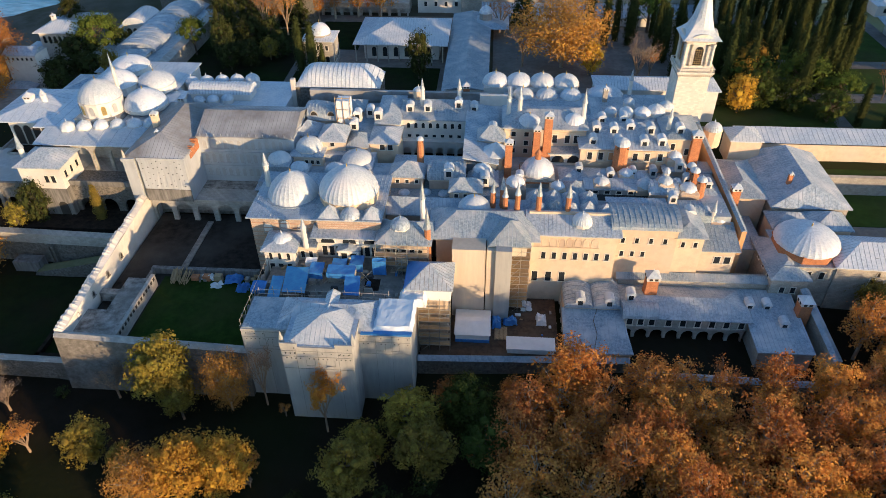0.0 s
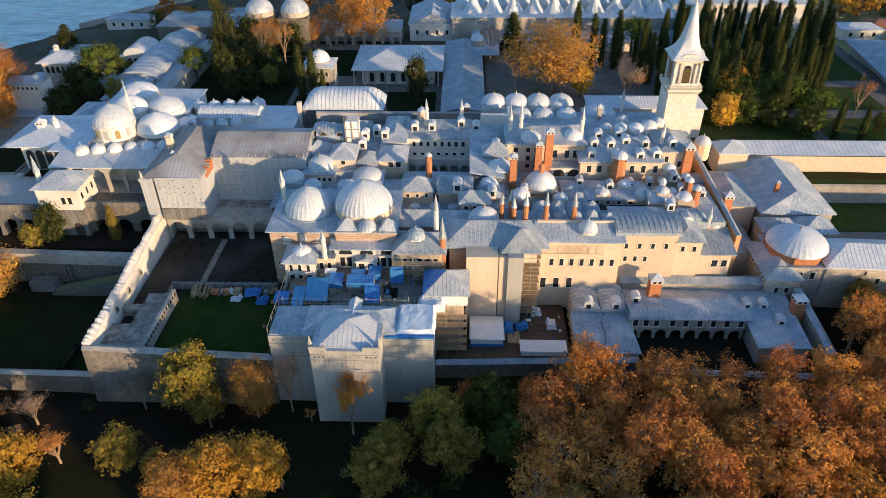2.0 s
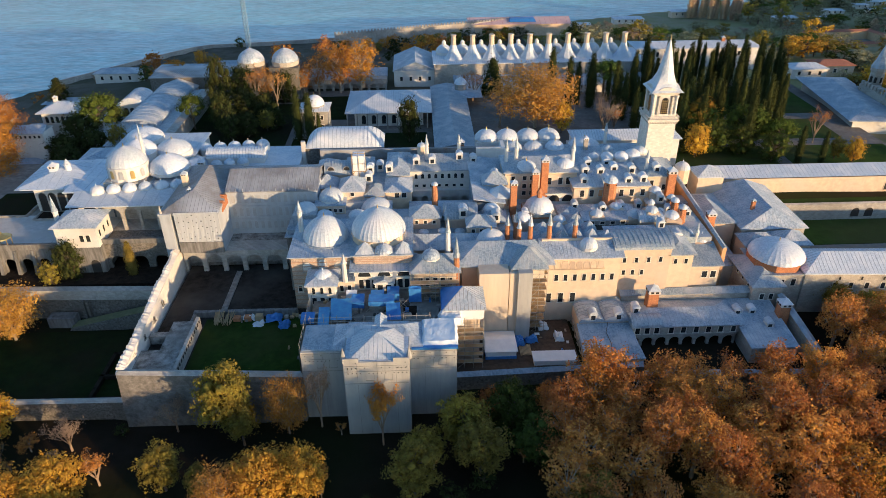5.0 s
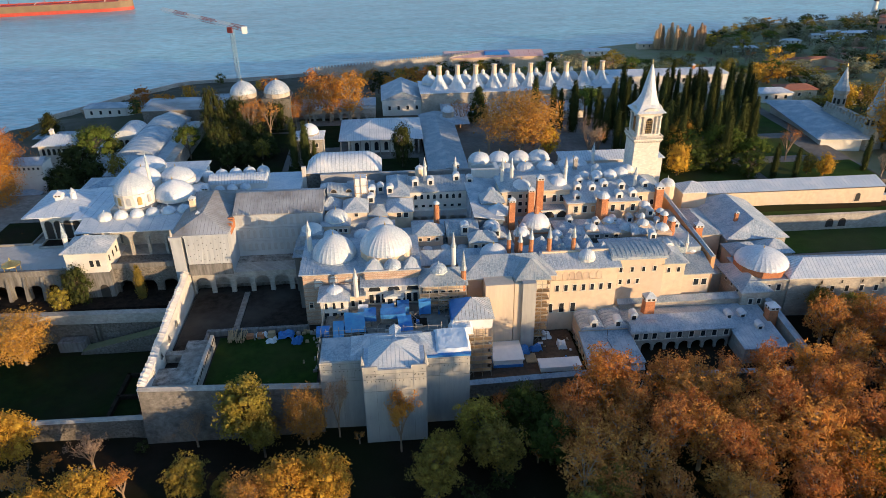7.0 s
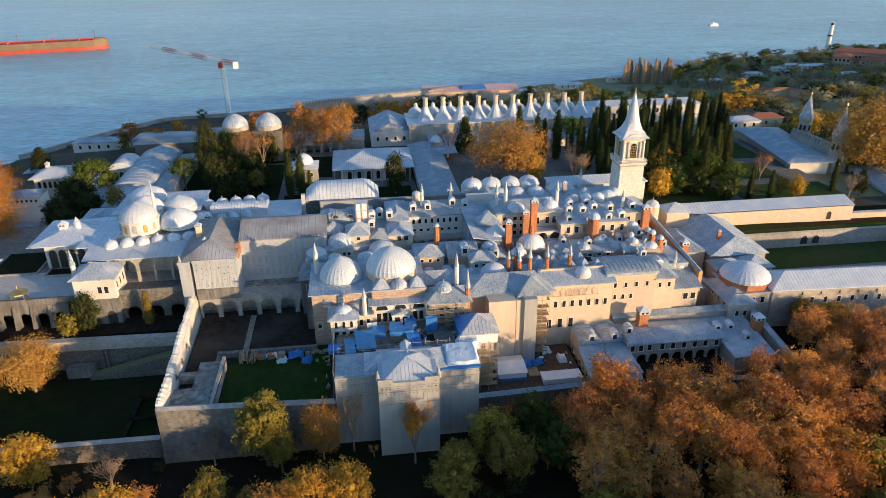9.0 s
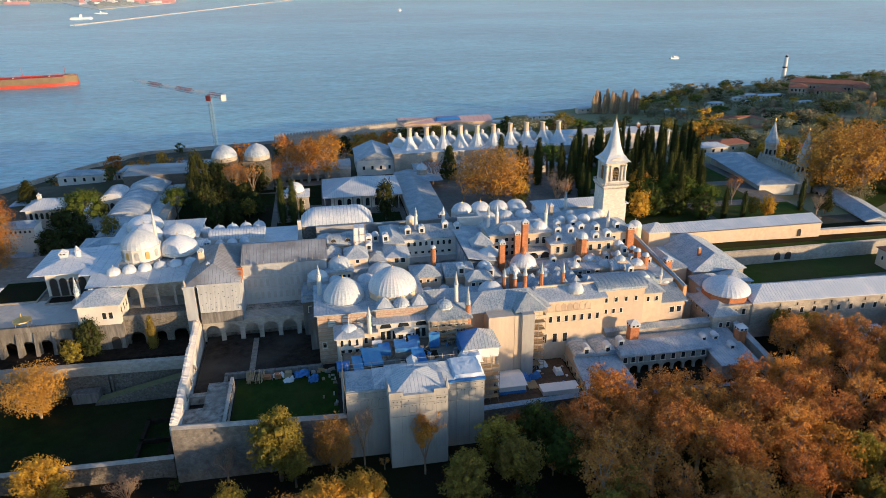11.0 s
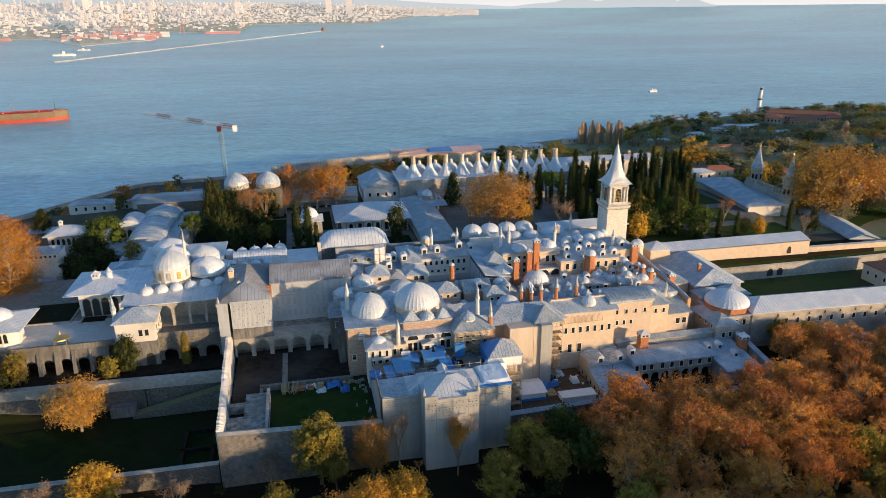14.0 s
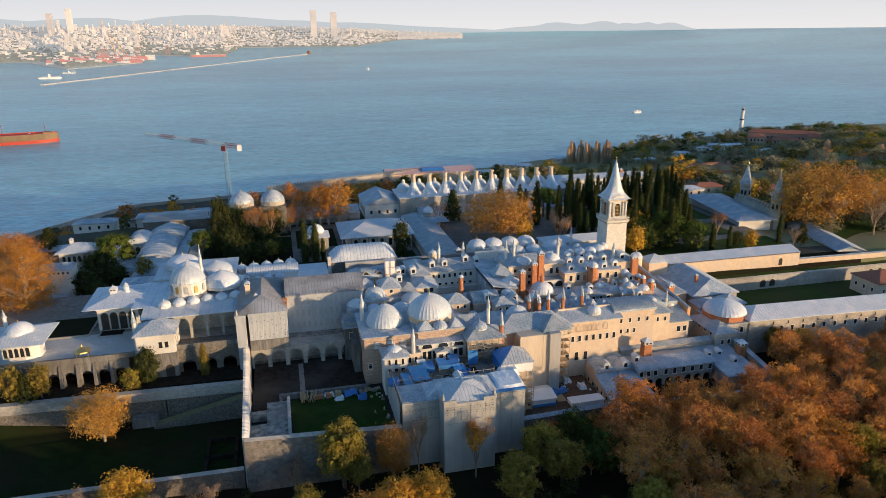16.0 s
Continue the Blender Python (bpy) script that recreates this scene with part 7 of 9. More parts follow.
for x, y, z in ((22.5, 136.4, 27.0), (28.0, 136.0, 27.0), (33.6, 136.2, 27.0), (37.4, 136.4, 27.2), (23.6, 140.6, 27.8), (27.4, 140.2, 27.8), (31.2, 141.6, 27.9), (35.6, 140.8, 27.8), (42.0, 140.6, 28.0), (25.4, 145.6, 27.6), (30.4, 146.4, 27.4)):
    dormer(x, y, z - 0.6, 1.7)
ob = roof_block(24.0, 44.0, 150.2, 160, 26.2, "flat", 0, 14, PLASTER, "flat lead roof crowded with small lanterns")
for x, y, r in ((28.0, 150.0, 1.4), (31.5, 149.6, 1.7), (35.2, 149.4, 1.9), (38.6, 150.6, 2.1), (33.0, 155.0, 1.4), (41.4, 153.0, 1.8)):
    dome_thing(x, y, 27.6, r, r * 0.85, "small white dome on the flat roof", 1.2, 8, LEAD_PALE, group="roof domes", finial=0.4, gores=10)
chimney(28.2, 132.4, 18.5, 30.4, 3.0, "octagon", BRICK, "stout octagonal brick chimney with a domed cap")
chimney(12.5, 136.6, 20, 33.8, 1.8, "block", BRICK, "tall square brick chimney with a pointed hood")
chimney(10.1, 135.8, 20, 30.8, 1.6, "block", BRICK, "tall square brick chimney with a pointed hood")
chimney(3.9, 129.2, 20, 31.0, 1.6, "block", BRICK, "tall square brick chimney with a pointed hood")
chimney(45.3, 138.0, 17, 29.6, 2.1, "block", BRICK, "tall square brick chimney with a pointed hood")
chimney(43.4, 131.2, 18.6, 25.4, 1.9, "octagon", BRICK, "brick chimney with a white domed lantern top")
chimney(43.5, 128.6, 18.6, 25.8, 1.9, "octagon", BRICK, "brick chimney with a white domed lantern top")
chimney(44.0, 124.6, 18.6, 26.0, 1.9, "octagon", BRICK, "brick chimney with a white domed lantern top")
chimney(45.4, 117.6, 17, 24.6, 0.9, "slim", PLASTER, "slender white chimney with a pointed cap")
chimney(39.8, 141.8, 26, 32.8, 0.95, "slim", PLASTER, "slender white chimney with a pointed cap")
chimney(34.6, 164.0, 24, 32.2, 0.95, "slim", PLASTER, "slender white chimney with a pointed cap")
chimney(27.6, 158.0, 25, 30.4, 1.2, "block", RUBBLE, "short stone chimney on the flat roof")
# cone-topped lantern and the crowd of small roofs round it
ob = thing("cone_lantern", "round lead cone with a white windowed lantern", "lantern", (37.6, 128.6, 20.9))
part("cone", Shape().lathe(37.6, 128.6, [(3.0, 20.9), (2.4, 21.6), (1.2, 22.8), (0.8, 23.4)], 16), LEAD, ob)
part("lantern", Shape().lathe(37.6, 128.6, [(0.75, 23.2), (0.75, 24.4)], 8), PLASTER, ob)
part("cap", Shape().lathe(37.6, 128.6, [(0.95, 24.3), (0.7, 24.8), (0.05, 25.4)], 8), LEAD_PALE, ob)
for bx, zt, kind, h in (((21.5, 28.5, 127.9, 133.4), 21.8, "hip", 1.4), ((30, 34.6, 128, 133.2), 21.6, "pyramid", 1.6), ((38, 43, 132.4, 137.6), 22.4, "hip", 1.6), ((15.4, 21, 127.8, 133.4), 21.8, "hip", 1.2), ((33.4, 38.8, 122.2, 126.6), 22.6, "barrel_x", 1.5), ((38.6, 43.4, 117.6, 122.2), 20.6, "barrel_x", 1.6), ((24.4, 36, 113.6, 121), 22.0, "flat", 0.0), ((43.8, 48.6, 118.0, 124), 18.6, "hip", 1.0), ((16.0, 20.0, 122.4, 127), 22.0, "pyramid", 1.8), ((42.4, 48.6, 125, 134), 20.8, "hip", 1.2)):
    ob = roof_block(*bx, zt, kind, h, 15)
dormer(40.6, 117.4, 20.4, 1.9)
for x, y, r, zt, z0 in ((33.0, 126.0, 1.9, 22.4, 20.8), (36.6, 124.6, 1.5, 24.2, 22.4), (47.2, 118.8, 1.8, 19.4, 18.4), (41.6, 124.6, 1.8, 22.6, 20.8), (23.8, 126.0, 1.6, 22.8, 20.8), (5.4, 123.4, 2.0, 23.6, 20.8), (29.4, 129.8, 1.5, 22.8, 20.8), (40.4, 134.8, 1.6, 24.4, 22.0), (14.4, 124.0, 1.5, 22.6, 20.8)):
    roof_dome(x, y, zt, r, r * 0.85, z0, wall=ROOMWALL)
for x, y, z in ((31, 131.0, 21.8), (26, 129.4, 22.2), (37.4, 120.0, 22.6), (39.8, 127.0, 21.4), (44.6, 119.4, 19.4), (46.4, 127.6, 21.4), (19.4, 131.2, 22.2), (35.6, 132.0, 21.6), (42.4, 129.4, 21.4), (41.0, 132.2, 23.2), (6.4, 126.2, 22.8)):
    dormer(x, y, z, 1.5)

# ---- divan domes and the ranges round the third court ----
for i in range(4):
    x = 0.8 + i * 6.0
    ob = thing("dome", "smooth blue-grey lead dome in a row", "dome", (x, 167.5, 16), "court domes")
    part("base", Shape().box(x - 2.99, x + 2.99, 164.4, 170.6, 16, 26.4), PLASTER, ob)
    put_dome(ob, x, 167.5, 26.7, 3.3, 2.6, 20, 0.3, 12, LEAD_PALE)
    if i:
        put_dome(ob, x + 1.0, 162.0, 25.6, 2.7, 2.1, 16, 1.8, 8, LEAD_PALE, CREAM)
ob = thing("dome", "broad low lead dome beside the tower", "dome", (28.6, 163.5, 16), "court domes")
part("base", Shape().box(24.4, 32.8, 160.2, 168, 16, 25.2), PLASTER, ob)
put_dome(ob, 28.6, 164.0, 25.4, 4.4, 2.2, 20, 0.3, 12, LEAD_PALE)
structure("dome_parapet", Shape().box(-3.0, 4.0, 156.0, 157.0, 24, 28.2).box(4.0, 5.0, 156.0, 162, 24, 28.0), PLASTER, "pale cream parapet before the row of domes", "wall")
ob = building("council_range", "long low range with a pale lead roof", (27, 58, 168.2, 176), 14, 25.2, "hip", 1.6, PLASTER, 0.6, rmat=LEAD_PALE)
ob = building("tower_annex", "cream annex with a white roof beside the tower", (56.5, 63.5, 147.2, 153.6), 12, 22.2, "pyramid", 2.2, CREAM, 0.4, rmat=LEAD_PALE)
dome_thing(52.0, 148.4, 24.4, 2.0, 1.9, "small white dome beside the tower", 4.0, 10, LEAD_PALE, CREAM, "roof domes")
ob = building("gate_range", "long narrow range under a grey lead roof", (-13.5, -1.5, 176, 238), 15, 20.4, "gable_y", 1.2, PLASTER, 0.5)
windows(ob, (-13.5, -1.5, 176, 238), "W", 17.2, 18, 0.9, 1.4)
ob = building("vault_hall", "stone hall under a white ribbed vault", (-50.1, -28.8, 161.4, 171.6), 14, 26.9, "flat", 0, OLDSTONE, 0.3, rmat=LEAD_PALE)
vault, ribs, nx, ny = Shape(), Shape(), 32, 14


def vault_at(u, v):
    """The curved roof: a flattened tunnel with rounded, hipped ends."""
    across = max(0.0, 1 - abs(v) ** 2.2) ** 0.62
    along = max(0.0, 1 - max(0.0, (abs(u) - 0.55) / 0.45) ** 2.0) ** 0.6
    return Vector((-39.45 + 11.0 * u, 166.5 + 5.4 * v, 26.95 + 4.0 * min(across, 0.3 + 0.7 * along) * along))


vault.v = [tuple(vault_at(2 * i / nx - 1, 2 * k / ny - 1)) for k in range(ny + 1) for i in range(nx + 1)]
vault.f = [(k * (nx + 1) + i, k * (nx + 1) + i + 1, (k + 1) * (nx + 1) + i + 1, (k + 1) * (nx + 1) + i) for k in range(ny) for i in range(nx)]
vault.smooth = True
vr = part("vault", vault, LEAD_PALE, ob, "white lead vault with raised ribs")
for i in range(1, 20):
    for k in range(ny):
        ribs.tube(vault_at(i / 10 - 1, 2 * k / ny - 1), vault_at(i / 10 - 1, 2 * (k + 1) / ny - 1), 0.09, 0.09, 4, False)
tagged(part("roof_seams", ribs, SEAM, vr), kind="stuff")
part("corner_pier", Shape().box(-51.4, -50.3, 161.0, 162.2, 16, 29.0), PLASTER, ob)
ob = building("sofa_hall", "white hall with a low vaulted roof", (-76.6, -61.2, 157.4, 162.6), 14, 26.3, "barrel_x", 2.0, PLASTER, 0.3, rmat=LEAD_PALE)
for i in range(5):
    dome_thing(-78.5 + 3.85 * i, 163.9 + 0.6 * i, 26.6, 1.8, 1.5, "small white dome in a row on the hall", 2.0, 8, LEAD_PALE, PLASTER, "hall domes", 0.7, 10)
for x, y in ((-79.4, 158.2), (-73.6, 155.0), (-70.3, 155.7), (-66.8, 156.4)):
    dome_thing(x, y, 25.5, 1.5, 1.3, "small white dome in a row on the hall", 1.4, 8, LEAD_PALE, PLASTER, "hall domes", 0.5, 10)
structure("sofa_deck", Shape().box(-79.9, -51.5, 150.3, 169.5, 13, 24.6), LEAD_PALE, "pale lead roof deck beside the domes", "roof")
chimney(-76.6, 152.2, 24, 28.4, 1.6, "block", PLASTER, "square white chimney stub")

ob = building("audience_hall", "throne pavilion under a wide pale hipped roof", (-40.5, -17.0, 207, 226), 16, 22.0, "hip", 4.0, PLASTER, 3.0, rmat=LEAD_PALE)
windows(ob, (-40.5, -17.0, 207, 226), "S", 17.2, 6, 1.4, 3.0, True)
for i in range(9):
    part("column", Shape().lathe(-42.8 + i * 3.4, 204.6, [(0.25, 16), (0.2, 21.2), (0.35, 22.0)], 8), PALESTONE, ob)
ob = building("library", "white marble library with a low dome", (-57.5, -48.5, 198.5, 207), 16, 25.0, "pyramid", 1.4, PALESTONE, 0.6, rmat=LEAD_PALE)
put_dome(ob, -52.9, 202.6, 26.0, 3.2, 3.2, 20, 0.6, 8, LEAD_PALE, PALESTONE)
windows(ob, (-57.5, -48.5, 198.5, 207), "S", 18.0, 3, 1.1, 2.2)
windows(ob, (-57.5, -48.5, 198.5, 207), "S", 22.0, 3, 0.8, 1.4)
windows(ob, (-57.5, -48.5, 198.5, 207), "E", 18.0, 3, 1.1, 2.2)
for x in (-81.3, -68.5):
    ob = thing("treasury_dome", "large plain lead dome on a stone drum", "dome", (x, 242.5, 16), "treasury domes")
    part("base", Shape().box(x - 5.4, x + 5.4, 237.2, 248, 14, 28.6), OLDSTONE, ob)
    put_dome(ob, x, 242.5, 30.2, 4.9, 4.6, 28, 1.6, 12, LEAD, ASHLAR, 0.9)
arcade("treasury_loggia", "arched loggia before the treasury", -66, -31, 247.5, 15, 20.5, 10, 3.5, 0.7, 0.5, PALESTONE)
ob = building("treasury_range", "stone range with a lead roof along the terrace", (-66, -31, 252, 260), 12, 21.0, "gable_x", 2.0, PALESTONE, 0.4)
windows(ob, (-66, -31, 252, 260), "S", 18.5, 12, 0.9, 1.4)
tb = (-142.5, -131, 202, 211)
ob = building("garden_house", "white garden house under a wide pale blue lead roof", tb, 10, 25.0, "hip", 2.4, PLASTER, 1.2, rmat=LEAD_PALE)
windows(ob, tb, "S", 21.4, 6, 1.0, 2.2, True)
chimney(-139, 207, 26.4, 29.2, 1.2, "block", PLASTER)
tb = (-143.5, -134.0, 184.5, 191)
ob = building("garden_house", "plain white house with small windows under its eaves", tb, 10, 24.4, "gable_x", 1.6, PLASTER, 0.3, rmat=LEAD)
windows(ob, tb, "S", 22.8, 6, 0.6, 0.8)
tb = (-123.4, -116.2, 219, 231)
ob = building("loggia_pavilion", "white arched pavilion under a rounded lead roof", tb, 12, 21.6, "barrel_y", 2.4, PLASTER, 0.3, rmat=LEAD_PALE)
windows(ob, tb, "S", 16.6, 3, 1.6, 3.8, True, pane=VOID)
windows(ob, tb, "W", 16.6, 4, 1.6, 3.8, True, pane=VOID)
ob = building("terrace_range", "flat-roofed range at the edge of the terrace", (-122, -88, 246, 262), 8, 23.0, "flat", 0, OLDSTONE, 0.4, rmat=LEAD_DARK)
for bx, zt, kind, h in (((-117.5, -105, 200, 226), 20.0, "barrel_y", 3.0), ((-116.5, -104, 227, 240), 20.6, "barrel_y", 2.6), ((-115, -106, 182, 199), 21.0, "hip", 2.0), ((-128, -117.5, 196, 214), 18.5, "hip", 2.2), ((-105, -100.5, 186, 238), 20.0, "shed_w", 0.8), ((-131, -119, 222, 236), 17, "hip", 2.4), ((-116, -100, 164, 176), 22.5, "hip", 2.0), ((-118, -104, 240, 256), 20, "gable_y", 3.0)):
    ob = building("court_range", "long range with curved grey lead roofs", bx, 9, zt, kind, h, PLASTER, 0.5, group="court ranges", step=3.2)
    windows(ob, bx, "S", zt - 3.2, 3, 1.0, 1.8, True)
arcade("sofa_loggia", "slim colonnade along the third court", 178, 236, -99.2, 16, 21.0, 16, 2.5, 0.74, 0.5, PALESTONE, axis="y")
for bx, zt, h in (((-158, -148, 205, 222), 14, 2.0), ((-145, -136, 176, 187), 15.5, 1.6), ((-169, -146, 245, 258), 12, 2.4), ((-148, -139, 160, 170), 10.5, 1.6), ((-175, -160, 250, 262), 4, 2.0)):
    ob = building("garden_house", "small white garden house with a grey roof", bx, 0, zt, "hip", h, PLASTER, 0.5, group="garden houses")
    windows(ob, bx, "S", zt - 2.6, 3, 0.9, 1.5)
    windows(ob, bx, "E", zt - 2.6, 3, 0.9, 1.5)
kio = thing("terrace_pavilion", "small domed pavilion with wide white eaves on the terrace", "kiosk", (-133, 131.6, 18.3))
part("wall", Shape().lathe(-133, 131.6, [(5.0, 18.3), (5.0, 24.2)], 8, turn=math.pi / 8), PLASTER, kio)
put_roof(kio, "pyramid", -139.8, -126.2, 124.8, 138.4, 24.0, 2.2, 0.5, LEAD_PALE)
put_dome(kio, -133, 131.6, 25.2, 3.4, 2.6, 20, 0.4, 10, LEAD_PALE)
for i in range(5):
    window(kio, -135.6 + i * 1.3, 126.95, 20.0, "S", 0.9, 2.4, True)
chimney(-137.0, 134.5, 24.4, 30.5, 1.0, "slim", PLASTER, "slender white chimney with a pointed cap")

# ---- kitchens ----
building("kitchen_range", "long kitchen range with a pale lead roof", (-12, 72, 250, 270), 14, 25.4, "flat", 0, ASHLAR, 0.5, rmat=LEAD_PALE)
for i in range(10):
    x = -4.0 + i * 7.65
    ob = thing("kitchen_chimney", "flaring white kitchen chimney with a dark mouth", "chimney", (x, 258, 25.6), "kitchen chimneys")
    part("hood", Shape().lathe(x, 258, [(4.0, 25.5), (3.3, 26.4), (2.3, 27.8), (1.5, 29.6), (1.15, 31.0)], 12), LEAD_PALE, ob)
    part("shaft", Shape().lathe(x, 258, [(1.1, 30.6), (1.0, 34.2), (1.2, 34.4), (1.2, 34.9)], 10), CREAM, ob)
    ob = dome_thing(x - 3.6, 265, 26.6, 3.3, 3.0, "white ribbed kitchen dome", 1.4, 8, LEAD_PALE, PLASTER, "kitchen domes", 1.2, 14)
    part("lantern", Shape().lathe(x - 3.6, 265, [(0.9, 29.2), (0.8, 30.6), (0.3, 31.2)], 8), PLASTER, ob)
ob = building("kitchen_court_range", "long low range with a lead roof below the kitchens", (-4, 74, 240, 249), 14, 19.5, "shed_s", 1.6, PLASTER, 0.6)
sv = (78, 133, 281, 294)
ob = building("service_range", "long low range with a white lead roof beyond the cypresses", sv, 6, 22.2, "hip", 1.6, PLASTER, 0.8, rmat=LEAD_PALE, step=2.2)
windows(ob, sv, "S", 18.6, 12, 1.2, 2.0)
windows(ob, sv, "E", 18.6, 3, 1.2, 2.0)
chimney(118, 287, 23, 26, 1.4, "block", BRICK)
ob = building("east_range", "tall grey roofed range beyond the throne pavilion", (-28, -11, 252, 276), 14, 22.5, "gable_y", 3.6, PLASTER, 0.5)
windows(ob, (-28, -11, 252, 276), "S", 18.5, 4, 1.0, 1.6)
windows(ob, (-28, -11, 252, 276), "W", 18.5, 8, 1.0, 1.6)
dome_thing(-2.8, 231, 23.4, 2.2, 2.4, "small stone-drummed dome over the gate", 3.4, 8, LEAD_PALE, PALESTONE, "cupolas", 1.0, 14)
structure("gate_canopy", Shape().frustum((-9, 5, 224, 239), 20.2, (-5.5, 0, 228, 234), 21.4), LEAD, "wide lead canopy of the inner gate", "roof")

# ---- ground of the courts ----
structure("third_court_paving", Shape().box(-99, -14, 183, 247, 14, 16.35), PAVING, "worn grey paving of the third court", "pavement")
for bx in ((-97, -62, 186, 232), (-46, -16, 184, 200), (-60, -47, 184, 196), (-60, -44, 214, 240), (-97, -62, 234, 241)):
    structure("court_lawn_bed", Shape().box(*bx, 15, 16.42), LAWN, "dark lawn bed in the third court", "lawn")
structure("second_court_paving", Shape().box(0, 131, 164, 249, 14, 16.3), PAVING, "worn paving of the second court", "pavement")
for bx in ((52, 90, 166, 182), (56, 120, 188, 206), (62, 126, 212, 244), (94, 130, 166, 182)):
    structure("court_lawn_bed", Shape().box(*bx, 15, 16.38), COURT_GRASS, "green lawn bed under the cypresses", "lawn")
structure("first_court_lawn", Shape().box(160, 236, 160, 250, 12, 14.6), COURT_GRASS, "green lawn of the outer court", "lawn")

# ---- middle gate ----
gt = thing("gate_building", "twin-towered stone gate with tall conical spires", "gate", (149, 211, 16))
part("wall", Shape().box(145.8, 151.6, 197, 226, 12, 22.4), ASHLAR, gt)
for i in range(13):
    part("merlon", Shape().box(145.5, 146.3, 199.6 + i * 2.0, 200.8 + i * 2.0, 22.4, 24.0), ASHLAR, gt)
for x, y, zt in ((151.2, 225.5, 37.2), (146.4, 197.5, 39.2)):
    part("tower", Shape().lathe(x, y, [(2.6, 12), (2.4, 26.5), (2.8, 27.2), (2.8, 28.4)], 8), ASHLAR, gt)
    part("spire", Shape().lathe(x, y, [(3.0, 28.4), (1.9, 31), (0.1, zt)], 8), LEAD, gt)
    part("finial", Shape().lathe(x, y, [(0.08, zt - 0.2), (0.3, zt + 0.4), (0.03, zt + 1.4)], 6), GOLD, gt)
    for a in (-2.2, -1.4, -2.9):
        px, py = x + 2.3 * math.cos(a), y + 2.3 * math.sin(a)
        part("tower_window", Shape().tube((px, py, 23.2), (px, py, 25.2), 0.5, 0.5, 6), VOID, gt)
gr = building("gate_porch", "broad pale roof of the gate porch on slim columns", (131, 145.4, 196, 242), 14, 19.4, "hip", 2.2, PLASTER, 2.6, rmat=LEAD)
gr.rotation_euler = (0, 0, -radians(7))
ob = building("outer_range", "long arcaded range under a pale blue roof", (149, 159, 157, 198), 10, 16.0, "gable_y", 1.8, PLASTER, 0.8, rmat=LEAD)
windows(ob, (149, 159, 157, 198), "W", 11.5, 10, 2.6, 3.2, True, frame=PALESTONE, pane=VOID)
windows(ob, (149, 159, 157, 198), "S", 11.5, 2, 2.2, 3.2, True, frame=PALESTONE, pane=VOID)
ob.rotation_euler = (0, 0, -radians(13))

# ---- shore and the lower grounds ----
long_wall("wall_sea", "battlemented pale sea wall along the shore", (-76, 470), (60, 512), -26, -13, -13, 2.0, PALESTONE)
mer = Shape()
for i in range(60):
    t = i / 60
    x, y = -76 + 136 * t, 470 + 42 * t
    mer.box(x, x + 1.2, y - 1.0, y + 0.9, -13.1, -11.6)
tagged(part("sea_wall_battlements", mer, PALESTONE), "row of pale stone battlements on the sea wall", "battlements", kind="stuff")
ob = building("market_hall", "long open shed with a faded pink roof by the shore", (20, 95, 500, 520), -26, -14.5, "gable_x", 3.0, CREAM, 1.0, rmat=mat("faded_pink_roof", (0.55, 0.36, 0.36), (0.5, 0.42, 0.45), 0.05, 0.8), seam=TILE, step=4)
part("blue_sheet", Shape().frustum((50, 70, 501, 512), -13.4, (51, 69, 504, 511), -11.6), BLUE_TARP, ob)
rs = random.Random(5)
house_at = []
for x, y, w_, d_, h_, m in ((105, 520, 30, 10, 5, "p"), (150, 540, 34, 12, 5, "p"), (205, 560, 40, 10, 6, "c"), (112, 318, 26, 10, 4, "p"), (360, 500, 20, 8, 4, "c"), (290, 420, 18, 9, 4, "t"), (315, 455, 30, 9, 4, "t"), (388, 560, 44, 10, 5, "p"), (372, 572, 24, 9, 5, "p"), (346, 526, 30, 9, 4, "c"), (290, 510, 22, 9, 4, "p"), (268, 522, 26, 9, 4, "p"), (316, 540, 22, 9, 4, "p"), (164, 277, 24, 12, 7, "t"), (340, 450, 20, 10, 5, "c"), (350, 560, 16, 8, 4, "p"), (186, 256, 34, 12, 7, "t"), (150, 272, 22, 12, 6, "p")):
    w_, d_, h_ = w_ * 0.7, d_ * 0.8, h_ * 0.8
    house_at.append((x, y, w_, d_))
    z = ground_z(x, y)
    ob = building("grounds_house", {"p": "low pale house with a grey roof among trees", "t": "stone house with a red tiled roof", "c": "low cream house among trees"}[m], (x - w_ / 2, x + w_ / 2, y - d_ / 2, y + d_ / 2), z - 3, z + h_, "hip", min(w_, d_) * 0.16, CREAM if m != "p" else PLASTER, 0.5, group="grounds houses", rmat=TILE if m == "t" else LEAD_PALE, seam=TILE if m == "t" else None, step=2)
    windows(ob, (x - w_ / 2, x + w_ / 2, y - d_ / 2, y + d_ / 2), "S", z + h_ * 0.45, max(2, int(w_ / 5)), 1.2, 1.6)
OCHRE = mat("yellow_ochre_plaster", (0.66, 0.46, 0.26), (0.55, 0.38, 0.22), 0.5, 0.9, stain=(0.62, 0.48, 0.34))
MUSEUM = mat("rose_brick", (0.52, 0.31, 0.22), (0.42, 0.25, 0.18), 0.4, 0.9, stain=(0.56, 0.40, 0.31))
turn = -radians(37)
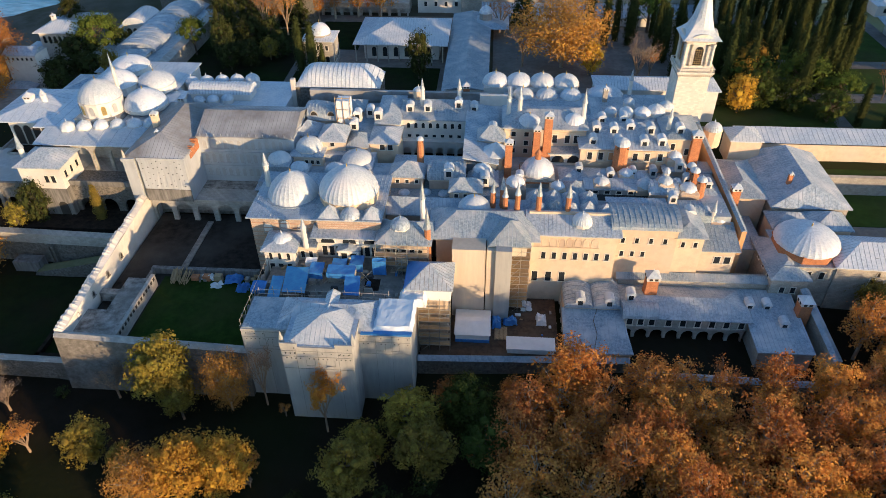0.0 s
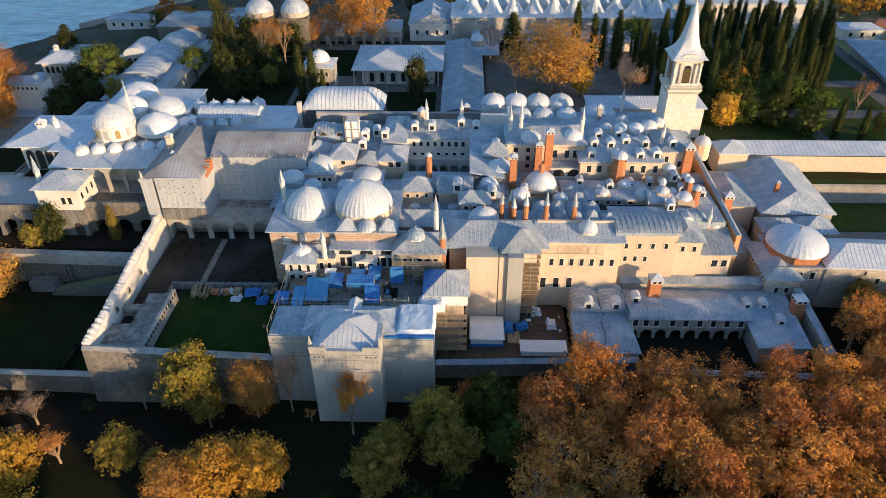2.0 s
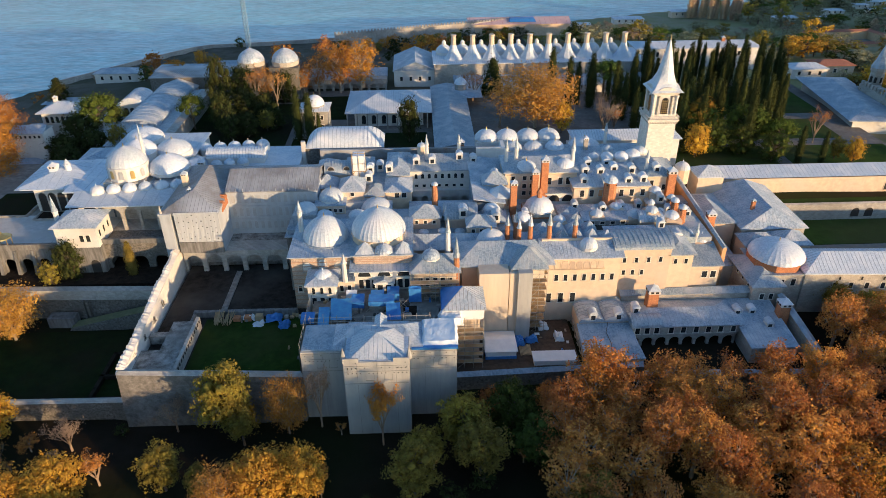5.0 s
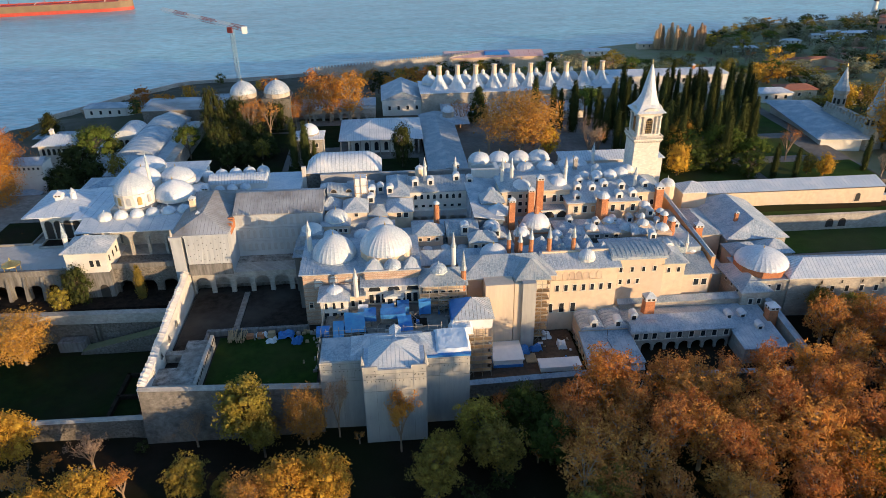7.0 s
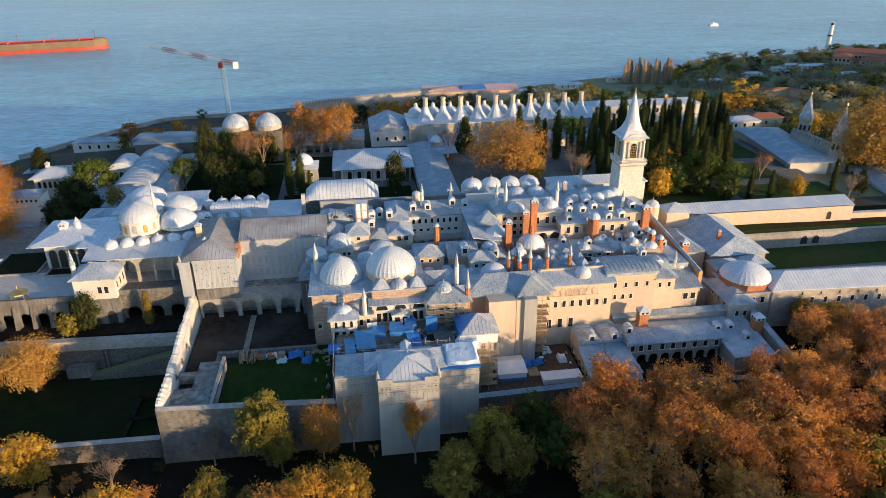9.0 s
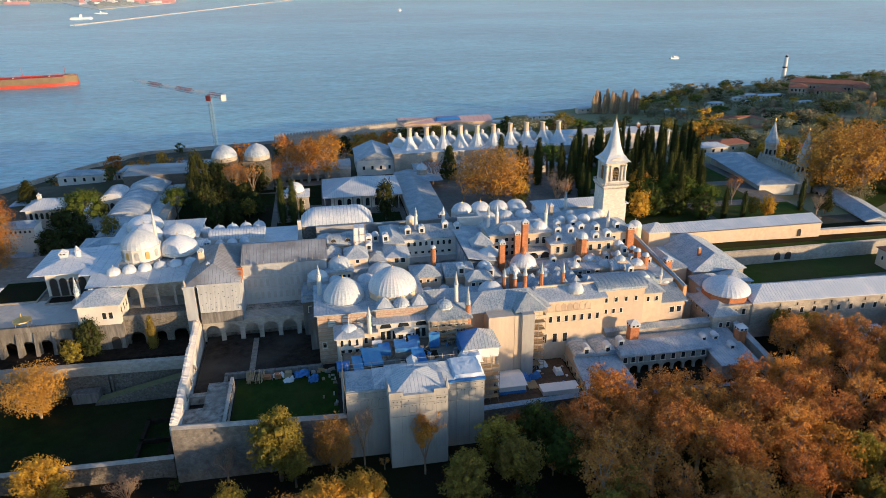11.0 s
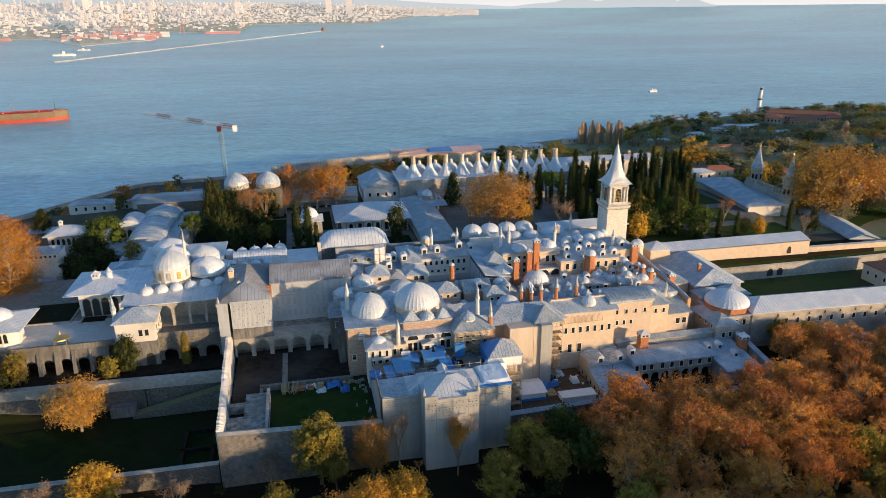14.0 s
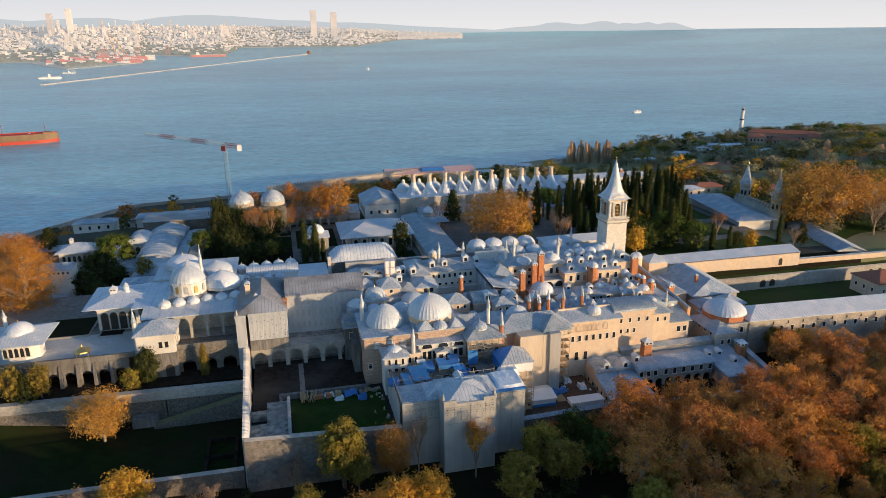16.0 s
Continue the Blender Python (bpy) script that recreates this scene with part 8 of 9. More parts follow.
for dx, dy, w_, d_, h_ in ((0, 0, 66, 13, 13), (-25, -13, 15, 14, 10), (2, -12.5, 26, 12, 8), (27, -11, 12, 10, 12)):
    x = 440 + dx * math.cos(turn) - dy * math.sin(turn)
    y = 552 + dx * math.sin(turn) + dy * math.cos(turn)
    z = ground_z(440, 545)
    house_at.append((x, y, max(w_, d_) * 0.8, max(w_, d_) * 0.5))
    bx = (x - w_ / 2, x + w_ / 2, y - d_ / 2, y + d_ / 2)
    ob = building("museum_range", "rose-brick museum range with a red tiled hip roof", bx, z - 4, z + h_, "hip", 3.0, MUSEUM, 0.6, group="museum ranges", rmat=TILE, seam=TILE, step=3)
    for zw in (z + 2.0, z + h_ * 0.58):
        windows(ob, bx, "S", zw, max(3, int(w_ / 3.6)), 1.5, 2.4)
        windows(ob, bx, "E", zw, max(2, int(d_ / 4)), 1.5, 2.4)
    ob.rotation_euler = (0, 0, turn)
yard = ((202, 341), (202, 370), (239, 371), (244, 345))
for i in range(4):
    long_wall("wall_ochre_yard_%d" % (i + 1), "ochre range with a red tiled top round a square yard", yard[i], yard[(i + 1) % 4], -8, 7.4, 7.4, 4.0, OCHRE, TILE, 0, 0.9)
structure("yard_floor", Shape().prism([(204.2, 343.3), (241.6, 347), (237, 368.8), (204.2, 367.9)], -6, 3.2), PATH_MAT, "pale gravel floor of the ochre yard", "floor")
lh = thing("lighthouse", "white lighthouse with a dark band on the point", "lighthouse", (492, 690, -25))
part("tower", Shape().lathe(492, 690, [(2.8, -28), (2.2, -2), (2.0, 2)], 14), WHITEPAINT, lh)
for zb in (-9,):
    part("band", Shape().lathe(492, 690, [(2.75 - (zb + 14) * 0.03, zb), (2.72 - (zb + 14) * 0.03, zb + 1.6)], 14), ROADM, lh)
part("gallery", Shape().lathe(492, 690, [(2.8, 2), (2.8, 2.8)], 14), WHITEPAINT, lh)
part("lantern", Shape().lathe(492, 690, [(1.4, 2.8), (1.4, 5)], 10), GLASS, lh)
part("cap", Shape().lathe(492, 690, [(1.7, 5), (1.5, 5.6), (0.1, 7)], 10), WHITEPAINT, lh)

# ---- crane by the water ----
JIB_RED = mat("faded_red_paint", (0.45, 0.15, 0.13), (0.38, 0.12, 0.10), 0.3, 0.6)
CRANE_BLUE = mat("pale_blue_crane_paint", (0.30, 0.44, 0.52), (0.26, 0.38, 0.46), 0.3, 0.6)
cr = thing("tower_crane", "red and white tower crane with a long jib", "crane", (-87.5, 268, -10))
CX, CY, CZ = -88.0, 270.0, 49.6


def lattice(a, b, w_, bays, tag, red_from=2.0):
    a, b = Vector(a), Vector(b)
    d = (b - a) / bays
    chord = 0.12 if red_from > 1 else 0.12
    u = d.normalized().orthogonal().normalized()
    v = d.normalized().cross(u)
    cs = [u * w_ + v * w_, u * w_ - v * w_, -u * w_ - v * w_, -u * w_ + v * w_]
    for i in range(bays):
        s = Shape()
        for j in range(4):
            p, q = a + d * i + cs[j], a + d * (i + 1) + cs[j]
            s.tube(p, q, chord, chord, 4)
            s.tube(p, a + d * (i + 1) + cs[(j + 1) % 4], chord * 0.65, chord * 0.65, 3)
        part(tag, s, (JIB_RED if (i // 6) % 2 or bays < 6 else WHITEPAINT) if red_from < 1 else CRANE_BLUE, cr)


lattice((CX, CY, -10), (CX, CY, CZ), 0.6, 26, "mast_section")
lattice((CX, CY, CZ + 1), (-130.5, 326, 49.6), 0.7, 30, "jib_section", 0)
lattice((CX, CY, CZ + 1), (-81.2, 262.6, 50.6), 0.7, 4, "counter_jib", 0)
part("counterweight", Shape().box(-82.0, -80.2, 260.0, 262.0, 49.0, 51.6), WHITEPAINT, cr)
part("cab", Shape().box(CX - 1.4, CX + 0.4, CY - 2.0, CY - 0.2, CZ - 1.6, CZ + 0.6), REDPAINT, cr)

CRANE_YELLOW = mat("orange_crane_paint", (0.60, 0.32, 0.08), (0.5, 0.26, 0.07), 0.1, 0.6)
HULL = mat("brown_hull", (0.23, 0.17, 0.095), (0.17, 0.12, 0.075), 0.1, 0.7)
ship("tanker", "large red and brown tanker riding at anchor", -426, 868, 190, 26, 11, 0.22, HULL, WHITEPAINT, -0.38, 4, REDPAINT)
ship("ferry", "white ferry off the breakwater", -716, 2255, 62, 13, 5, 0.1, WHITEPAINT, WHITEPAINT, 0.0, 3)
ship("ferry", "small white ferry off the breakwater", -730, 2520, 40, 10, 4, 0.1, WHITEPAINT, WHITEPAINT, 0.0, 2)
ship("motor_boat", "small white motor boat with a wake", 492, 948, 15, 5, 2, 0.1, WHITEPAINT, WHITEPAINT, -0.1, 1)
ship("motor_boat", "small white boat far out on the water", 250, 2380, 26, 8, 4, 1.2, WHITEPAINT, WHITEPAINT, 0.0, 2)
for x0, y0, l_ in ((-1330, 3480, 90), (-420, 4080, 150)):
    x, y, z = far(x0, y0)
    ob = ship("freighter", "red freighter moored at the far docks", x, y, l_, 14, 9, 0.05, DOCK_RED, CITY, -0.3, 4)
    for o in (ob,):
        o.location.z += z - SEA
for x0, y0, up, lean in ((-752, 3400, 118, -26), (-738, 3510, 112, -44), (-850, 3560, 62, 24), (-800, 3300, 56, -20), (-700, 3600, 66, 22), (-905, 3900, 50, -18), (-640, 4150, 70, 20)):
    x, y, z = far(x0, y0)
    ob = thing("harbour_crane", "tall orange harbour crane at the docks", "crane", (x, y, z), "harbour cranes")
    for dx in (-9, 9):
        part("leg", Shape().tube((x + dx, y, z), (x + dx * 0.5, y, z + 48), 1.5, 1.1, 4), DOCK_RED, ob)
    part("boom", Shape().tube((x - 4, y, z + 40), (x + lean, y, z + up), 1.6, 0.9, 4), CRANE_YELLOW if up > 100 else DOCK_RED, ob)
    part("cross_beam", Shape().tube((x - 9, y, z + 26), (x + 9, y, z + 26), 1.4, 1.4, 4), DOCK_RED, ob)
dock = Shape()
dock.slab([far(*p, 3) for p in ((-1182, 3590), (-816, 2825), (-645, 3350), (-760, 4100), (-1233, 4576))], 4)
structure("dock", dock, CITY_LAND, "long flat quay at the far docks", "quay")
rk = random.Random(9)
for i in range(120):
    t = rk.random()
    x, y, z = far(-960 + 300 * t + rk.uniform(-60, 30), 3180 + 420 * rk.random() + 120 * t, 3)
    w_ = rk.uniform(8, 20)
    ob = part("shipping_container", Shape().box(x - w_, x + w_, y - 3, y + 3, z, z + rk.uniform(6, 22)), rk.choice((DOCK_RED, DOCK_RED, CITY, DOCK_RED)))
    tagged(ob, "stack of rusty freight containers on the quay", "containers", "container stacks")

# ---- trees ----


def leaf_cloud(centres, hearts, rng, per, spread, size, flat=0.8):
    """Leaves as small single blades in clumps round the given centres, turned away from each clump's heart."""
    c0 = np.repeat(np.array(centres), per, axis=0)
    h0 = np.repeat(np.array(hearts), per, axis=0)
    n = len(c0)
    c = c0 + rng.normal(0, 1, (n, 3)) * np.array([spread, spread, spread * flat])
    out = c - h0
    out /= np.linalg.norm(out, axis=1)[:, None] + 1e-6
    nrm = out + rng.normal(0, 0.55, (n, 3)) + np.array([0, 0, 0.15])
    nrm /= np.linalg.norm(nrm, axis=1)[:, None]
    u = np.cross(nrm, rng.normal(0, 1, (n, 3)))
    u /= np.linalg.norm(u, axis=1)[:, None]
    w_ = np.cross(nrm, u)
    sz = (size * rng.uniform(0.6, 1.35, n))[:, None]
    v = np.stack([c - u * sz, c + u * sz * 0.8 - w_ * sz * 0.55, c + u * sz * 0.6 + w_ * sz * 0.75], 1).reshape(-1, 3)
    s = Shape()
    s.v = [tuple(p) for p in v.tolist()]
    s.f = [(3 * i, 3 * i + 1, 3 * i + 2) for i in range(n)]
    return s


def forked(s, rng, p, d, length, r, depth, tips, heights):
    """A limb that forks upwards into finer ones; the tips of the finest are gathered."""
    q = p + d * length
    s.tube(p, q, r, r * 0.62, 5 if depth > 2 else 3, False)
    if depth == 0:
        tips.append(q)
        return
    for i in range(3 if depth > 1 else 4):
        t = Vector(rng.normal(0, 1, 3))
        e = (d + t * 0.27 + Vector((0, 0, heights))).normalized()
        forked(s, rng, p.lerp(q, rng.uniform(0.55, 1.0)), e, length * rng.uniform(0.5, 0.78), r * 0.5, depth - 1, tips, heights)


def tree_proto(name, label, kind, height, width, leaf, bark, lobes, leaves, size, seed, group, base=0.3, fine=True):
    """kind: broad, cone, column, umbrella, bare. Built 15 m high at the origin; the copies are set out later."""
    rng = np.random.default_rng(seed)
    ob = thing(name, label, "tree", (0, 0, 0), group)
    s = Shape()
    centres, hearts, clumps = [], [], []
    r0 = height * 0.02 + 0.05
    spread = 0.42
    if kind == "column":
        s.tube((0, 0, -1), (0, 0, height * 0.8), r0, 0.05, 6)
        n = lobes * 12
        for i in range(n):
            t = (i + 0.5) / n
            z = height * (0.04 + 0.94 * t)
            a = i * 2.39996
            rad = width / 2 * min(1.0, 0.6 + t * 1.6) * (1 - max(0, t - 0.55) / 0.48) ** 0.6
            rad *= 1 + 0.22 * noise.noise((math.cos(a) * 1.3 + seed, math.sin(a) * 1.3, z * 0.5))
            k = rad * (0.7 + 0.3 * rng.random())
            centres.append((k * math.cos(a), k * math.sin(a), z))
            hearts.append((0, 0, z - 0.6))
        spread = 0.2
    elif kind == "bare":
        tips = []
        s.tube((0, 0, -1.5), (0, 0, height * 0.3), r0, r0 * 0.8, 6)
        for i in range(6):
            a = i * 1.05 + rng.uniform(-0.3, 0.3)
            d = Vector((math.cos(a) * width * 0.04, math.sin(a) * width * 0.04, 1.0)).normalized()
            forked(s, rng, Vector((0, 0, height * rng.uniform(0.16, 0.3))), d, height * rng.uniform(0.24, 0.3), r0 * 0.55, (4 if seed < 100 else 3) if fine else 1, tips, 0.2)
        centres = [tuple(p) for p in tips]
        hearts = [(p.x * 0.5, p.y * 0.5, p.z - 1.5) for p in tips]
        spread = 0.45
    else:
        trunk_top = height * (0.55 if kind == "broad" else 0.8)
        bend = Vector((rng.normal(0, 0.03) * height, rng.normal(0, 0.03) * height, trunk_top))
        mid = Vector((bend.x * 0.3, bend.y * 0.3, trunk_top * 0.5))
        s.tube((0, 0, -1.5), mid, r0 * 1.2, r0 * 0.95, 6)
        s.tube(mid, bend, r0 * 0.95, r0 * 0.55, 6)
        for i in range(lobes):
            a = i * 2.39996 + rng.uniform(-0.5, 0.5)
            t = (i + 0.5) / lobes
            if kind == "umbrella":
                z, far_, rad = height * (0.86 - 0.3 * t * t) * rng.uniform(0.94, 1.03), width / 2 * 0.8 * math.sqrt(t), width * rng.uniform(0.15, 0.21)
            elif kind == "cone":
                z, far_, rad = height * (0.14 + 0.8 * t), width / 2 * 0.72 * (1 - t) ** 0.8 * rng.uniform(0.7, 1.15), width * 0.23 * (1 - 0.62 * t) * rng.uniform(0.8, 1.2)
            else:
                h = 1 - 2 * t
                rr = math.sqrt(max(0, 1 - h * h))
                rad = width * rng.uniform(0.13, 0.24)
                z = height * (base + (1 - base) * (0.5 + 0.5 * h * rng.uniform(0.66, 0.84)))
                far_ = width / 2 * rr * rng.uniform(0.45, 0.9)
            c = Vector((math.cos(a) * far_, math.sin(a) * far_, z))
            k = min(0.98, max(0.1, (z - far_ * 0.9) / trunk_top))
            p = mid.lerp(bend, (k - 0.5) * 2) if k > 0.5 else Vector((0, 0, 0)).lerp(mid, k * 2)
            m = p.lerp(c, 0.55) + Vector((0, 0, 0.05 * height * rng.uniform(-0.3, 0.6)))
            s.tube(p, m, r0 * 0.42, r0 * 0.28, 4, False)
            s.tube(m, c, r0 * 0.28, r0 * 0.16, 3, False)
            clumps.append((c, rad))
            subs = 11 if fine else 4
            for j in range(subs):
                d = Vector(rng.normal(0, 1, 3)).normalized()
                if kind == "umbrella":
                    d.z = abs(d.z) * 0.8 - 0.15
                q = c + Vector((d.x, d.y, d.z * (0.55 if kind == "cone" else 0.9))) * rad * rng.uniform(0.7, 1.12)
                if fine and j % 2:
                    s.tube(m.lerp(c, rng.uniform(0.2, 1)), q, r0 * 0.1, r0 * 0.03, 3, False)
                centres.append(tuple(q))
                hearts.append(tuple(c - Vector((0, 0, rad * 0.3))))
        spread = width * 0.045 if fine else width * 0.075
    part("trunk", s, bark, ob)
    dense = kind in ("column", "cone", "umbrella") or leaf in (LEAF_GOLD, LEAF_OLIVE, LEAF_GREEN, LEAF_DARK, LEAF_PINE)
    crown = leaf_cloud(centres, hearts, rng, max(1, round(leaves / len(centres))), spread, size)
    if kind == "column":
        crown.lathe(0, 0, [(0.1, 0.5)] + [(width * 0.36 * min(1.0, 0.6 + t * 1.6) * (1 - max(0, t - 0.55) / 0.48) ** 0.6, height * (0.04 + 0.9 * t)) for t in (0.05, 0.3, 0.55, 0.75, 0.9, 0.98)], 7)
    elif dense:
        for c, rad in clumps:
            crown.lathe(c.x, c.y, [(rad * 0.1, c.z - rad * 0.5), (rad * 0.38, c.z - rad * 0.3), (rad * 0.42, c.z), (rad * 0.25, c.z + rad * 0.22), (0.05, c.z + rad * 0.3)], 5)
    part("crown", crown, leaf, ob)
    return ob


PROTO = {}
for key, args in {
    "rust1": ("plane_tree", "rust-brown autumn plane tree with pale limbs", "broad", 15, 10, LEAF_RUST, BARK_PALE, 26, 5200, 0.19, 1, "autumn trees", 0.34),
    "rust2": ("plane_tree", "rust-brown autumn plane tree with pale limbs", "broad", 15, 9, LEAF_RUST, BARK_PALE, 24, 5000, 0.19, 2, "autumn trees", 0.3),
    "rust3": ("plane_tree", "rust-brown autumn plane tree with thinning leaves", "broad", 15, 10, LEAF_RUST, BARK_PALE, 20, 3600, 0.19, 22, "autumn trees", 0.3),
    "orange1": ("plane_tree", "orange autumn plane tree with pale limbs", "broad", 15, 11, LEAF_ORANGE, BARK_PALE, 30, 7500, 0.2, 3, "autumn trees", 0.25),
    "orange2": ("plane_tree", "orange autumn plane tree with thinning leaves", "broad", 15, 11, LEAF_ORANGE, BARK_PALE, 26, 4800, 0.2, 4, "autumn trees", 0.25),
    "gold1": ("linden_tree", "golden yellow autumn tree with a dense crown", "broad", 15, 11, LEAF_GOLD, BARK, 34, 8500, 0.2, 5, "autumn trees", 0.15),
    "olive1": ("ash_tree", "yellow-green tree turning in autumn", "broad", 15, 9, LEAF_OLIVE, BARK, 30, 8200, 0.2, 6, "green trees", 0.16),
    "olive2": ("ash_tree", "yellow-green tree turning in autumn", "broad", 15, 10, LEAF_OLIVE, BARK, 30, 8000, 0.2, 7, "green trees", 0.2),
    "green1": ("holm_oak", "dark green broad evergreen tree", "broad", 15, 12, LEAF_GREEN, BARK, 34, 8500, 0.2, 8, "green trees", 0.1),
    "plane1": ("plane_tree", "huge brown-gold plane tree with fine branches", "broad", 15, 16, LEAF_BROWN, BARK_PALE, 46, 12000, 0.19, 25, "autumn trees", 0.22),
    "orange3": ("plane_tree", "tall orange autumn plane tree with a full crown", "broad", 15, 11, LEAF_ORANGE, BARK_PALE, 46, 17000, 0.125, 23, "autumn trees", 0.12),
    "dark2": ("evergreen_tree", "dark broad evergreen tree with a dense crown", "broad", 15, 13, LEAF_DARK, BARK, 40, 9000, 0.23, 24, "evergreens", 0.08),
    "dark1": ("cedar_tree", "dark evergreen tree with a ragged tapering crown", "cone", 15, 11, LEAF_DARK, BARK, 44, 8500, 0.21, 9, "evergreens"),
    "cyp3": ("cypress", "broad yellow-green cypress with a rounded top", "column", 15, 5.0, LEAF_OLIVE, BARK, 26, 6000, 0.17, 27, "cypresses"),
    "cyp1": ("cypress", "tall narrow dark cypress", "column", 15, 2.9, LEAF_DARK, BARK, 22, 3600, 0.17, 10, "cypresses"),
    "cyp2": ("cypress", "tall narrow dark cypress", "column", 15, 2.5, LEAF_DARK, BARK, 22, 3400, 0.17, 11, "cypresses"),
    "pine1": ("stone_pine", "umbrella-shaped green stone pine", "umbrella", 15, 13, LEAF_PINE, BARK, 24, 7000, 0.21, 12, "evergreens"),
    "bare1": ("bare_tree", "leafless tree with fine brown twigs", "bare", 15, 9, TWIG, BARK_TWIG, 0, 1600, 0.14, 13, "bare trees"),
    "bare2": ("bare_tree", "nearly leafless tree with a few brown leaves", "bare", 15, 10, LEAF_RUST, BARK_TWIG, 0, 1400, 0.17, 14, "bare trees"),
    # trees for the far woods, with haze put into their leaf colour
    "sage1": ("evergreen_oak", "grey-green evergreen oak with a rounded crown", "broad", 15, 12, LEAF_HAZE, BARK, 34, 8500, 0.2, 31, "green trees", 0.1),
    "sage2": ("laurel_tree", "dull green laurel with a low uneven crown", "broad", 15, 13, LEAF_HAZE, BARK, 34, 8500, 0.2, 32, "green trees", 0.08),
    "poplar1": ("poplar", "tall pale-brown autumn poplar", "column", 15, 4.4, LEAF_TAN, BARK_PALE, 22, 3600, 0.17, 33, "poplars"),
    "thin1": ("bare_tree", "thin tree with its last orange leaves", "bare", 15, 12, LEAF_ORANGE, BARK_TWIG, 0, 3000, 0.19, 15, "bare trees"),
}.items():
    PROTO["m_" + key] = tree_proto(*args[:8], round(args[8] * 0.38), args[9] * 1.32, args[10] + 100, *args[11:])
    finer = 1.0 if args[2] in ("column", "umbrella") or key == "orange3" else 1.3
    PROTO[key] = tree_proto(*args[:8], round(args[8] * 0.8), args[9] * finer, *args[10:])
    # the same tree for far ground, with fewer, larger leaf clumps
    name, label, kind, h, w, leaf, bark, lobes, leaves, size, seed, group, *more = args
    PROTO["f_" + key] = tree_proto(name, label, kind, h, w, leaf, bark, {"column": 12, "bare": 0}.get(kind, 10), 640 if kind != "bare" else 420, 0.56 if kind != "bare" else 0.24, seed + 50, group, more[0] if more else 0.3, False)

USED = set()


def tree(key, x, y, h, w_=1.0, z=None, turn=None, plain=False):
    """Sets a tree of height h; w_ widens its crown."""
    if y > 262 or plain:
        key = "f_" + key
    elif y > 112 and key not in ("orange3", "plane1"):
        key = "m_" + key
    rz = turn if turn is not None else (x * 12.9898 + y * 78.233) % 6.283
    zz = ground_z(x, y) if z is None else z
    k = h / 15
    m = Matrix.LocRotScale((x, y, zz), Euler((0, 0, rz)), (k * w_, k * w_, k))
    if key not in USED:
        USED.add(key)
        PROTO[key].matrix_basis = m
        return PROTO[key]
    src = PROTO[key]
    ob = copy_thing(src, m)
    ob.matrix_basis = m
    return ob


# in front of the walls
for key, x, y, h, w_ in (
    ("olive1", -55.5, 77.0, 17.0, 1.0), ("olive2", -52.5, 74.5, 11.5, 0.8), ("plane1", -44.5, 77.0, 13.5, 0.55), ("bare1", -38.5, 78.5, 16, 0.55), ("gold1", -99.5, 77, 11.5, 1.15),
    ("bare1", -66, 78.5, 9, 1.1), ("gold1", -46, 60.5, 12.5, 1.2), ("gold1", -39.5, 61, 12.5, 0.95), ("plane1", -52, 58, 11, 0.85), ("gold1", -80, 60.5, 11.5, 1.2),
    ("gold1", -87, 58, 11, 1.2), ("olive2", -64, 64.5, 10.5, 1.0), ("olive1", -57, 62.5, 8, 0.9), ("bare2", -76, 66, 8, 1.2), ("bare1", -84, 74, 8.5, 1.3),
    ("olive1", -20.5, 61.0, 12.5, 1.1), ("olive2", -19, 67, 9.5, 1.1), ("olive1", -12, 72.0, 13, 1.15), ("olive2", -9, 66, 12, 1.2), ("green1", -2.5, 74.5, 13, 0.9), ("green1", 1.5, 68, 11.5, 1.0),
    ("thin1", -26.5, 73.4, 15.0, 0.62), ("rust1", -6, 79, 8, 0.9), ("rust2", 5, 80, 8, 1.0), ("gold1", -32, 50, 8, 1.0), ("olive1", 8, 54, 12, 1.1), ("olive2", 3, 49, 11.5, 1.1),
    ("gold1", -108, 58, 12, 1.2), ("gold1", -118, 66, 12, 1.1), ("bare1", -110, 76, 10, 1.2), ("bare2", -93, 66, 9, 1.2), ("plane1", -110.5, 107.5, 13.5, 0.95),
    ("olive2", -40, 44, 8, 1.2), ("gold1", -12, 46, 11, 1.1), ("olive2", -72, 50, 11, 1.2), ("gold1", -60, 44, 11, 1.2)):
    tree(key, x, y, h, w_)
# undergrowth along the park paths
ru = random.Random(52)
for _ in range(44):
    x, y = ru.uniform(-118, 6), ru.uniform(44, 79)
    if -33 < x < -21 and y > 68:
        continue
    tree(ru.choice(("olive2", "dark2", "green1", "bare2", "rust3", "bare1")), x, y, ru.uniform(2.6, 5.5), ru.uniform(1.1, 1.6), None, None, True)
# the wood on the right
rw_ = random.Random(21)
spots = []
for _ in range(4000):
    x, y = rw_.uniform(4, 150), rw_.uniform(28, 104)
    edge = 83 if x < 69 else 100 if x < 90 else 94
    if y > edge or y < 28 + max(0, 12 - x) * 2 or (x < 12 and y > 74):
        continue
    if all((x - a) ** 2 + (y - b) ** 2 > 5.5 ** 2 for a, b in spots):
        spots.append((x, y))
    if len(spots) > 200:
        break
for x, y in spots:
    key = rw_.choices(("rust1", "rust2", "rust3", "orange2", "bare2", "olive2"), (30, 30, 24, 10, 6, 3))[0]
    hh = min(14.6, 10.5 + (y - 28) * 0.09) + rw_.uniform(-1.6, 1.4) - (1.4 if x > 50 else 0)
    if 20 < x < 49 and y > 73:
        hh = min(hh, rw_.uniform(12.0, 14.6))
    if x < 20 and y < 66:
        key = rw_.choice(("green1", "olive2", "rust3", "rust1"))
    tree(key, x, y, hh, rw_.uniform(0.85, 1.2))
